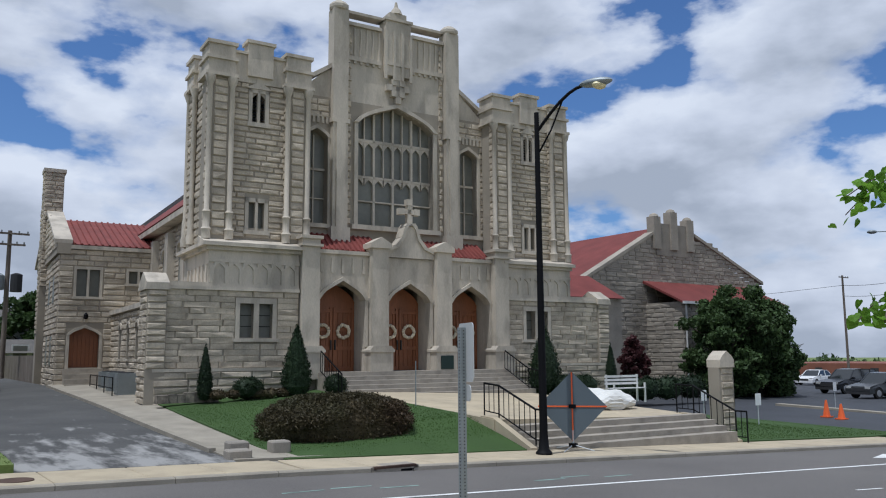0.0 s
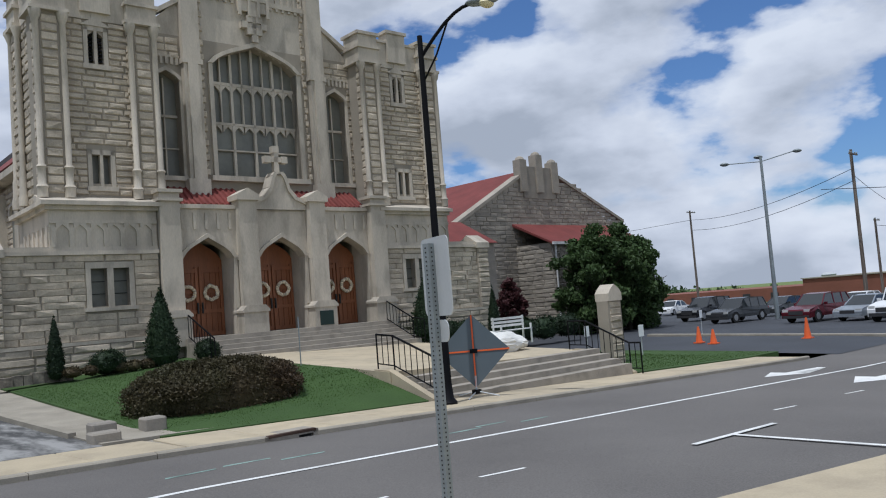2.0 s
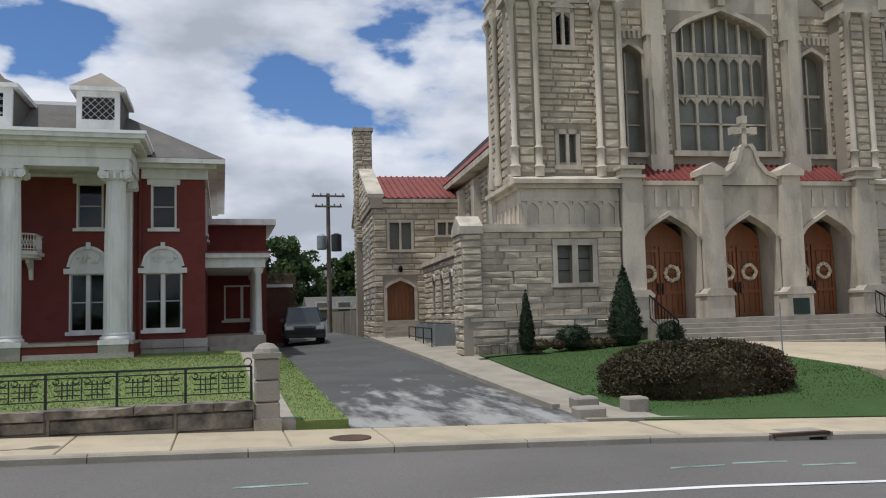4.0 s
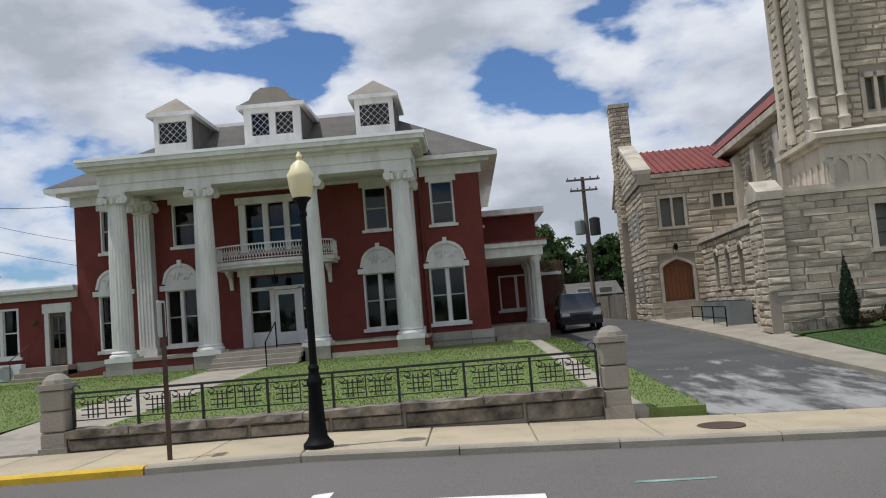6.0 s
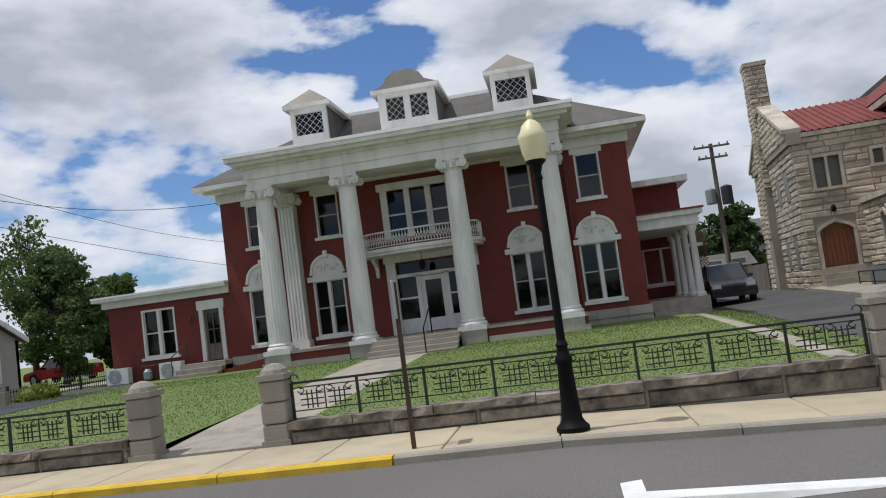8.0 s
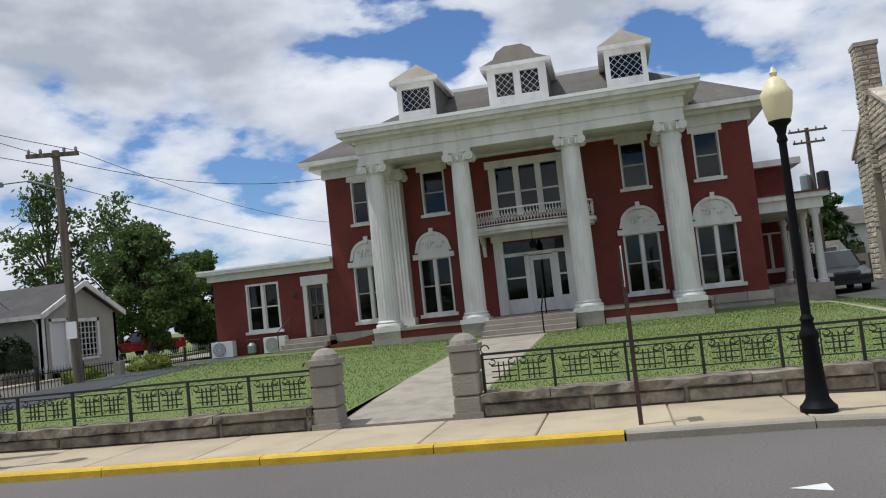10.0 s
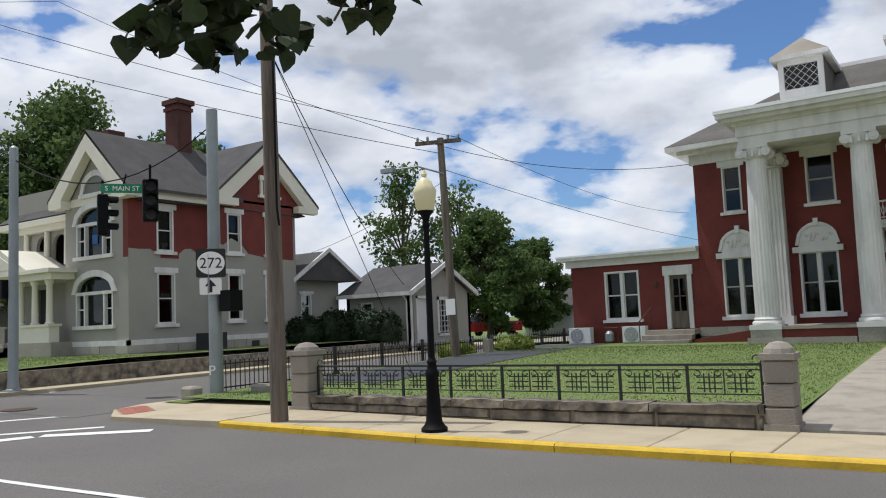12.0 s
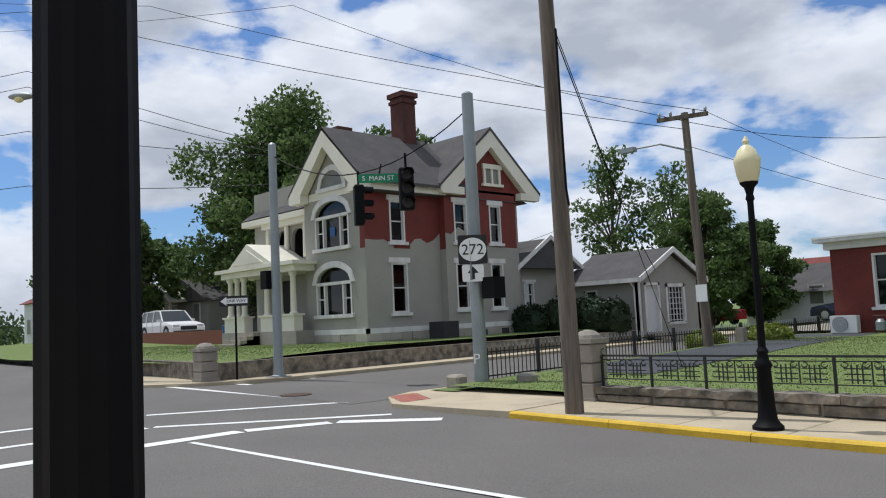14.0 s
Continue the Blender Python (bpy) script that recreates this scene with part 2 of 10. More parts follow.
BLUE = material("blue_plastic", (0.02, 0.10, 0.28), 0.5, bump=0)
FARBRICK = material("far_red_brick", (0.20, 0.075, 0.05), 0.85, spread=0.12, scale=2, fine=8, bump=0.1)
SIDING = material("white_siding", (0.66, 0.67, 0.66), 0.7, spread=0.06, scale=3, fine=10, bump=0.1)
BLIND = material("dim_shutter", (0.15, 0.16, 0.15), 0.8, spread=0.05, bump=0)
# near-black for dark parts, and for sheets that put an unlit room's shade into colour
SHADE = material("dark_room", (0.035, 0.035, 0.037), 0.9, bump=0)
BRICKPAVE = material("red_tactile_paving", (0.33, 0.12, 0.09), 0.9, spread=0.15, bump=0.3, pieces=0.1)
LATTICE = material("lattice_wood", (0.16, 0.10, 0.075), 0.9, spread=0.2)
BRONZE = material("bronze_plaque", (0.03, 0.05, 0.045), 0.45, 0.6, spread=0.1)
WREATHM = material("cream_wreath_flowers", (0.62, 0.54, 0.40), 0.8, spread=0.25, fine=30, bump=0.3, pieces=0.3)
CLEARCAR = material("car_glass", (0.02, 0.024, 0.026), 0.06, 0.0, spread=0.02, bump=0, spec=0.8)


def glass_material(name, tint):
    m = bpy.data.materials.new(name)
    m.use_nodes = True
    n, l = m.node_tree.nodes, m.node_tree.links
    n.remove(n["Principled BSDF"])
    a, g, f, mx = (n.new(k) for k in ("ShaderNodeBsdfTransparent", "ShaderNodeBsdfGlossy", "ShaderNodeLayerWeight", "ShaderNodeMixShader"))
    a.inputs[0].default_value = (*tint, 1)
    g.inputs["Roughness"].default_value = 0.03
    f.inputs[0].default_value = 0.5
    pw = n.new("ShaderNodeMath")
    pw.operation = "POWER"
    pw.inputs[1].default_value = 4.0
    l.new(f.outputs["Facing"], pw.inputs[0])
    ma = n.new("ShaderNodeMath")
    ma.operation = "MULTIPLY_ADD"
    ma.inputs[1].default_value, ma.inputs[2].default_value = 0.7, 0.035
    l.new(pw.outputs[0], ma.inputs[0])
    l.new(ma.outputs[0], mx.inputs[0])
    l.new(a.outputs[0], mx.inputs[1])
    l.new(g.outputs[0], mx.inputs[2])
    l.new(mx.outputs[0], n["Material Output"].inputs[0])
    return m


GLASS = glass_material("window_glass", (0.4, 0.43, 0.43))
CHGLASS = material("protected_church_glass", (0.20, 0.20, 0.165), 0.35, spread=0.15, scale=4, fine=5, bump=0.05, second=(0.13, 0.13, 0.11))



def foliage(name, base, second, through=0.35, pieces=0.3):
    """Leaves: a dull surface that lets part of the light through."""
    m = material(name, base, 0.6, spread=0.2, scale=3, fine=5, bump=0, second=second, pieces=pieces, spec=0.25)
    n, l = m.node_tree.nodes, m.node_tree.links
    p = n["Principled BSDF"]
    t, mx = n.new("ShaderNodeBsdfTranslucent"), n.new("ShaderNodeMixShader")
    mx.inputs[0].default_value = through
    l.new(p.inputs["Base Color"].links[0].from_socket, t.inputs[0])
    l.new(p.outputs[0], mx.inputs[1])
    l.new(t.outputs[0], mx.inputs[2])
    l.new(mx.outputs[0], n["Material Output"].inputs[0])
    return m


GRASS = foliage("mown_grass_blades", (0.092, 0.138, 0.032), (0.112, 0.148, 0.042), 0.3, 0.12)
LUSH = foliage("lush_grass_blades", (0.056, 0.108, 0.022), (0.068, 0.118, 0.027), 0.35, 0.12)
HEDGE = foliage("hedge_leaves", (0.045, 0.046, 0.019), (0.066, 0.044, 0.024), 0.12, 0.4)
EVERGREEN = foliage("evergreen_leaves", (0.014, 0.028, 0.011), (0.019, 0.035, 0.014), 0.12, 0.4)
LEAF = foliage("tree_leaves", (0.085, 0.14, 0.042), (0.12, 0.175, 0.06), 0.42, 0.4)
# ginkgo leaves seen against the sky: their backlit darkness is put into the colour
SHADELEAF = foliage("backlit_ginkgo_leaves", (0.018, 0.030, 0.012), (0.026, 0.042, 0.016), 0.15, 0.3)
DKLEAF = foliage("dark_tree_leaves", (0.05, 0.085, 0.028), (0.065, 0.105, 0.035), 0.3, 0.35)
PURPLE = foliage("purple_leaves", (0.06, 0.022, 0.024), (0.08, 0.03, 0.03), 0.3, 0.3)
LIMELEAF = foliage("sunlit_near_leaves", (0.10, 0.24, 0.02), (0.16, 0.30, 0.035), 0.5, 0.35)
SHRUB = foliage("yellow_green_shrub", (0.20, 0.24, 0.04), (0.15, 0.20, 0.04), 0.3, 0.35)
FARGREEN = foliage("distant_woods", (0.07, 0.115, 0.045), (0.09, 0.13, 0.055), 0.3, 0.3)

# ---- shape helpers ----


def bm_new():
    return bmesh.new()


def box(bm, x0, x1, y0, y1, z0, z1):
    v = [bm.verts.new(p) for p in ((x0, y0, z0), (x1, y0, z0), (x1, y1, z0), (x0, y1, z0), (x0, y0, z1), (x1, y0, z1), (x1, y1, z1), (x0, y1, z1))]
    for f in ((3, 2, 1, 0), (4, 5, 6, 7), (0, 1, 5, 4), (1, 2, 6, 5), (2, 3, 7, 6), (3, 0, 4, 7)):
        bm.faces.new([v[i] for i in f])
    return bm


def prism(bm, pts, axis, a, b):
    """pts: (x, z) for axis y, (y, z) for axis x, (x, y) for axis z."""
    def at(p, d):
        return {"y": (p[0], d, p[1]), "x": (d, p[0], p[1]), "z": (p[0], p[1], d)}[axis]
    lo, hi = [bm.verts.new(at(p, a)) for p in pts], [bm.verts.new(at(p, b)) for p in pts]
    bm.faces.new(lo[::-1])
    bm.faces.new(hi)
    for i in range(len(pts)):
        j = (i + 1) % len(pts)
        bm.faces.new((lo[i], lo[j], hi[j], hi[i]))
    return bm


def tube(bm, p, q, r0, r1=None, n=8, caps=True):
    p, q = Vector(p), Vector(q)
    r1 = r0 if r1 is None else r1
    turn = (q - p).to_track_quat("Z", "Y").to_matrix()
    ring = lambda c, r: [bm.verts.new(c + turn @ Vector((r * math.cos(2 * math.pi * i / n), r * math.sin(2 * math.pi * i / n), 0))) for i in range(n)]  # noqa: E731
    a, b = ring(p, r0), ring(q, r1)
    for i in range(n):
        bm.faces.new((a[i], a[(i + 1) % n], b[(i + 1) % n], b[i]))
    if caps:
        bm.faces.new(a[::-1])
        bm.faces.new(b)
    return bm


def path_tube(bm, pts, r, n=6):
    pts = [Vector(p) for p in pts]
    rings = []
    for k, p in enumerate(pts):
        way = (pts[min(k + 1, len(pts) - 1)] - pts[max(k - 1, 0)])
        if way.length < 1e-6:
            way = pts[1] - pts[0]
        turn = way.to_track_quat("Z", "Y").to_matrix()
        rings.append([bm.verts.new(p + turn @ Vector((r * math.cos(2 * math.pi * i / n), r * math.sin(2 * math.pi * i / n), 0))) for i in range(n)])
    for a, b in zip(rings, rings[1:]):
        for i in range(n):
            bm.faces.new((a[i], a[(i + 1) % n], b[(i + 1) % n], b[i]))
    bm.faces.new(rings[0][::-1])
    bm.faces.new(rings[-1])
    return bm


def lathe(bm, prof, cx=0.0, cy=0.0, n=16, wobble=None):
    rings = []
    for r, z in prof:
        rings.append([bm.verts.new((cx + r * (wobble(i) if wobble else 1) * math.cos(2 * math.pi * i / n), cy + r * (wobble(i) if wobble else 1) * math.sin(2 * math.pi * i / n), z)) for i in range(n)])
    for a, b in zip(rings, rings[1:]):
        for i in range(n):
            bm.faces.new((a[i], a[(i + 1) % n], b[(i + 1) % n], b[i]))
    bm.faces.new(rings[0][::-1])
    bm.faces.new(rings[-1])
    return bm


def quad(bm, *pts):
    bm.faces.new([bm.verts.new(p) for p in pts])
    return bm


def panel(bm, axis, u0, u1, z0, z1, d0, d1):
    return box(bm, u0, u1, d0, d1, z0, z1) if axis == "y" else box(bm, d0, d1, u0, u1, z0, z1)


def arch_top(shape, t):
    t = min(1.0, abs(t))
    if shape == "round":
        return math.sqrt(max(0, 1 - t * t))
    if shape == "tudor":
        return 1 - 0.74 * t - 0.26 * t ** 7
    return 1 - t * t * 0.999  # segmental


def arch_outline(u0, u1, z0, zs, zt, shape="round", n=14):
    mid, half = (u0 + u1) / 2, (u1 - u0) / 2
    pts = [(u0, z0), (u1, z0)]
    for i in range(n + 1):
        t = 1 - 2 * i / n
        pts.append((mid + half * t, zs + (zt - zs) * arch_top(shape, t)))
    return pts


def wall(bm, axis, u0, u1, z0, z1, d0, d1, holes=()):
    """A wall with thickness d0..d1. holes: (u0, u1, z0, z1) or (u0, u1, z0, spring, top, shape)."""
    rects = [(h[0], h[1], h[2], h[3] if len(h) == 4 else h[4]) for h in holes]
    us = sorted({u0, u1, *(v for r in rects for v in r[:2] if u0 < v < u1)})
    for a, b in zip(us, us[1:]):
        m = (a + b) / 2
        z = z0
        for r in sorted((r for r in rects if r[0] < m < r[1]), key=lambda r: r[2]):
            if r[2] > z + 1e-4:
                panel(bm, axis, a, b, z, r[2], d0, d1)
            z = max(z, r[3])
        if z < z1 - 1e-4:
            panel(bm, axis, a, b, z, z1, d0, d1)
    for h in holes:
        if len(h) == 6:
            a, b, _, zs, zt, shape = h
            n = 12
            for i in range(n):
                s, e = a + (b - a) * i / n, a + (b - a) * (i + 1) / n
                hs, he = (zs + (zt - zs) * arch_top(shape, 2 * (v - a) / (b - a) - 1) for v in (s, e))
                if min(hs, he) < zt - 1e-4:
                    prism(bm, [(s, hs), (e, he), (e, zt), (s, zt)], axis, d0, d1)
    bmesh.ops.remove_doubles(bm, verts=bm.verts, dist=1e-4)
    return bm


def arch_band(bm, axis, u0, u1, zs, zt, shape, wide, d0, d1, n=14):
    """A moulding that follows an arch."""
    mid, half = (u0 + u1) / 2, (u1 - u0) / 2
    def at(t, grow):
        return (mid + (half + grow) * t, zs + (zt - zs + grow) * arch_top(shape, t))
    for i in range(n):
        t, s = -1 + 2 * i / n, -1 + 2 * (i + 1) / n
        prism(bm, [at(t, 0), at(s, 0), at(s, wide), at(t, wide)], axis, d0, d1)
    return bm


def part(name, bm, mat, parent=None, label="", smooth=False):
    bmesh.ops.recalc_face_normals(bm, faces=bm.faces)
    me = bpy.data.meshes.new(name)
    bm.to_mesh(me)
    bm.free()
    me.materials.append(mat)
    if smooth:
        me.shade_smooth()
        me.set_sharp_from_angle(angle=radians(40))
    ob = new(name, me)
    if parent:
        ob.parent = parent
        if parent.parent is None:
            ob.matrix_parent_inverse = parent.matrix_basis.inverted()
    if label:
        ob["label"] = label
    return ob


def thing(name, label, category, at=(0, 0, 0), group="", kind=""):
    ob = new(name)
    ob.location = at
    ob.empty_display_size = 0.2
    bpy.context.view_layer.update()
    return tagged(ob, label, category, group, kind)


def structure(name, bm, mat, label="", category="", smooth=False):
    return tagged(part(name, bm, mat, None, "", smooth), label or name.replace("_", " "), category, "", "structure")


def soup(name, verts, faces, mat, parent=None):
    me = bpy.data.meshes.new(name)
    me.from_pydata(verts, [], faces)
    me.materials.append(mat)
    ob = new(name, me)
    if parent:
        ob.parent = parent
        if parent.parent is None:
            ob.matrix_parent_inverse = parent.matrix_basis.inverted()
    return ob


rng = random.Random(7)

# ---- ground ----


def gz(x):
    """Height of the far kerb's top along the street, which falls to the right."""
    if x > 0:
        return -0.035 * min(x, 31) - 0.006 * max(0, x - 31)
    return 0.0 if x > -10 else 0.014 * (min(-x, 60) - 10)


def sheet(bm, xs, ys, height):
    grid = [[bm.verts.new((x, y, height(x, y))) for y in ys] for x in xs]
    for i in range(len(xs) - 1):
        for j in range(len(ys) - 1):
            bm.faces.new((grid[i][j], grid[i + 1][j], grid[i + 1][j + 1], grid[i][j + 1]))
    return bm


def skirted(bm, deep=0.7):
    """Gives a sheet sides that go down into the ground."""
    edges = [e for e in bm.edges if len(e.link_faces) == 1]
    made = bmesh.ops.extrude_edge_only(bm, edges=edges)
    for v in made["geom"]:
        if isinstance(v, bmesh.types.BMVert):
            v.co.z -= deep
    return bm


STREET_X = [-160, -90, -60, -45, -35, -28, -24, -20, -15, -10, -5, 0, 5, 10, 15, 20, 25, 31, 36, 42, 50, 70, 110, 170]
structure("ground", sheet(bm_new(), [-2500, -600] + STREET_X + [600, 2500], [-2500, -500, -60, -15, -8, 0, 8, 40, 120, 600, 2500], lambda x, y: gz(x) - 0.42), SOIL, "wide level ground of grass and earth", "ground")


def near_kerb(x):
    return -8.35 if x < 9 else (-8.35 - 1.25 * min(1, (x - 9) / 6))


road = sheet(bm_new(), STREET_X, [0, 1], lambda x, y: 0)
for v in road.verts:
    v.co.z = gz(v.co.x) - 0.1
    v.co.y = -9.8 if v.co.y == 0 else (0.06 if v.co.x > -17 else 1.2)
structure("road", road, ASPHALT, "grey asphalt main street with worn surface", "road")
structure("side_street", sheet(bm_new(), [-24.4, -21, -18.3], [-0.2, 10, 25, 45, 80], lambda x, y: gz(x) - 0.095), ASPHALT, "narrow asphalt side street", "road")
def drive_z(x, y):
    """The driveway climbs from the pavement and falls away from the church."""
    k = y - 1.75
    return gz(x) * max(0, 1 - k / 14) + 0.004 + 0.004 * k + (0.00015 + 0.00012 * (min(x, 10) - 5.2)) * k * k


def leaning(bm, x0):
    for v in bm.verts:
        if v.co.x > x0:
            v.co.x += 0.03 * (v.co.y - 1.75)
    return bm


structure("driveway", skirted(leaning(sheet(bm_new(), [5.2, 7, 9.2], [1.75, 4, 7, 10, 14, 18, 22, 27, 45], lambda x, y: drive_z(x, min(y, 27))), 9)), OLDASPH, "patched worn asphalt driveway with pale streaks", "driveway")
structure("lot", sheet(bm_new(), [33.1, 36, 45, 60, 110], [-0.3, 3.0, 12, 30, 60, 110], lambda x, y: gz(x) - 0.02 - 0.004 * (y - 5) - 0.09 * max(0, (3 - y) / 3.3)), LOTASPH, "dark sealed asphalt parking lot", "parking lot")
structure("lot_west", sheet(bm_new(), [29, 33.1], [9.5, 12, 30, 60], lambda x, y: gz(x) - 0.02 - 0.004 * (y - 5)), LOTASPH, "dark sealed asphalt beside the lawn", "parking lot")
bm = bm_new()
prism(bm, [(40.2, 0.2), (40.7, 0.2), (44.7, 15.5), (44.2, 15.5)], "z", gz(44) - 0.3, gz(42) + 0.05)
structure("lot_kerb", bm, KERB, "raised concrete kerb strip along the parking lot", "kerb")

# near pavement on the camera's side
bm = bm_new()
xs = [-160, -60, -30, -20, -10, -5, 0, 5, 9, 11, 13, 15, 20, 30, 60, 170]
for a, b in zip(xs, xs[1:]):
    v = [bm.verts.new(p) for p in ((a, -40, gz(a) + 0.18), (b, -40, gz(b) + 0.18), (b, near_kerb(b), gz(b)), (a, near_kerb(a), gz(a)), (b, near_kerb(b), gz(b) - 0.3), (a, near_kerb(a), gz(a) - 0.3))]
    bm.faces.new(v[:4])
    bm.faces.new((v[3], v[2], v[4], v[5]))
structure("pavement_near", bm, CONCRETE, "pale concrete near pavement with a kerb edge", "pavement")

# far kerb and pavement
def kerb_run(name, x0, x1, mat, label):
    run = structure(name, box(bm_new(), x0 + 0.05, x1 - 0.05, 0.03, 0.13, -1.5, gz(max(x0, x1)) - 0.1), mat, label, "kerb")
    n = max(1, round((x1 - x0) / 2))
    for i in range(n):
        a, b = x0 + (x1 - x0) * i / n, x0 + (x1 - x0) * (i + 1) / n - 0.012
        bm = bm_new()
        pts = [(0.0, -0.3), (0.0, -0.025), (0.025, 0.0), (0.16, 0.0), (0.16, -0.3)]
        lo, hi = [bm.verts.new((a, y, gz(a) + z)) for y, z in pts], [bm.verts.new((b, y, gz(b) + z)) for y, z in pts]
        bm.faces.new(lo[::-1])
        bm.faces.new(hi)
        for k in range(5):
            bm.faces.new((lo[k], lo[(k + 1) % 5], hi[(k + 1) % 5], hi[k]))
        part("kerb_stone", bm, mat, run)
    return run


kerb_run("kerb_yellow", -14.6, -2.03, YELLOW, "yellow painted concrete kerb, chipped in places")
kerb_run("kerb_grey", -2.02, 11.2, KERB, "plain grey concrete kerb")
kerb_run("kerb_church", 12.25, 31.5, KERB, "plain grey concrete kerb before the church")
pavement = structure("pavement", sheet(bm_new(), [-14.45, -10, 0, 5, 10, 15, 20, 25, 31.5], [0.14, 1.9], lambda x, y: gz(x) - 0.03), KERB, "pale concrete pavement of jointed slabs", "pavement")


def slab_mesh(w, d):
    bm = box(bm_new(), 0.008, w - 0.008, 0.008, d - 0.008, -0.06, 0)
    bmesh.ops.bevel(bm, geom=[e for e in bm.edges if all(v.co.z > -0.01 for v in e.verts)], offset=0.012, segments=1, affect="EDGES")
    me = bpy.data.meshes.new("slab")
    bm.to_mesh(me)
    bm.free()
    me.materials.append(CONCRETE)
    return me


# kerb inlet of the storm drain
bm = bm_new()
for a, b in ((11.2, 11.3), (12.15, 12.25)):
    box(bm, a, b, 0.0, 0.5, gz(11.7) - 0.3, gz(11.7) + 0.0)
box(bm, 11.2, 12.25, 0.0, 0.5, gz(11.7) - 0.06, gz(11.7) + 0.006)
box(bm, 11.3, 11.85, 0.0, 0.08, gz(11.7) - 0.28, gz(11.7) - 0.06)
drain = tagged(part("storm_drain", bm, STEPCON), "rusty edged concrete storm drain inlet in the kerb", "drain")
# near-black block: the drain's inner shade is put into its colour
part("opening", box(bm_new(), 11.3, 12.15, 0.1, 0.5, gz(11.7) - 0.28, gz(11.7) - 0.062), SHADE, drain)
part("edge_bar", box(bm_new(), 11.25, 12.2, -0.012, 0.1, gz(11.7) - 0.03, gz(11.7) + 0.016), RUST, drain)


def on_road(x, dz=-0.096):
    return gz(x) + dz


def road_mark(name, pts, label, mat=None):
    bm = bm_new()
    f = bm.faces.new([bm.verts.new((x, y, on_road(x))) for x, y in pts])
    bmesh.ops.triangulate(bm, faces=[f])
    return structure(name, bm, mat or LINE, label, "road marking")


def road_line(name, p, q, w, label):
    (x0, y0), (x1, y1) = p, q
    n = max(1, round(math.hypot(x1 - x0, y1 - y0) / 4))
    L = math.hypot(x1 - x0, y1 - y0)
    ox, oy = -(y1 - y0) / L * w / 2, (x1 - x0) / L * w / 2
    bm = bm_new()
    for i in range(n):
        a, b = i / n, (i + 1) / n
        ax, ay, bx, by = x0 + (x1 - x0) * a, y0 + (y1 - y0) * a, x0 + (x1 - x0) * b, y0 + (y1 - y0) * b
        quad(bm, (ax - ox, ay - oy, on_road(ax)), (bx - ox, by - oy, on_road(bx)), (bx + ox, by + oy, on_road(bx)), (ax + ox, ay + oy, on_road(ax)))
    return structure(name, bm, LINE, label, "road marking")


road_line("lane_line_1", (4.5, -2.95), (120, -2.95), 0.11, "long solid white lane line")
road_line("parking_line_1", (13.9, -6.75), (16.3, -6.9), 0.1, "white parking bay tick")
road_line("parking_line_2", (14.95, -6.85), (14.75, -9.7), 0.1, "white parking bay line to the kerb")
for i, x in enumerate((6.0, 8.6, 11.2, 18.5, 21.5, 24.5)):
    road_line("dash_line_%d" % (i + 1), (x, -5.4), (x + 0.75, -5.45), 0.06, "faint broken white guide mark")


def arrow(name, x, y, s, flip=1):
    pts = [(-2.2, -0.12), (-0.2, -0.12), (-0.2, -0.55), (1.2, 0.0), (-0.2, 0.55), (-0.2, 0.12), (-2.2, 0.12)]
    return road_mark(name, [(x + flip * px * s, y + py * s) for px, py in (pts if flip > 0 else pts[::-1])], "white painted straight lane arrow")


arrow("lane_arrow_1", 26.0, -1.9, 1.0, -1)
arrow("lane_arrow_2", 25.2, -4.6, 1.15, -1)
arrow("lane_arrow_3", 0.35, -2.3, 1.0, -1)
for i, (x, y) in enumerate(((8.5, -1.9), (9.6, -1.7), (10.4, -1.95), (13.5, -2.2), (14.3, -2.0), (15.2, -2.25), (3.4, -1.9))):
    road_mark("survey_mark_%d" % (i + 1), [(x, y), (x + 0.8, y + 0.05), (x + 0.82, y + 0.13), (x + 0.05, y + 0.09)], "faded teal survey paint dash", TEAL)

# ---- church ----
CX = 20.65
church = thing("stone_church", "pale limestone church front with twin towers", "church", (CX, 16, 0.2))


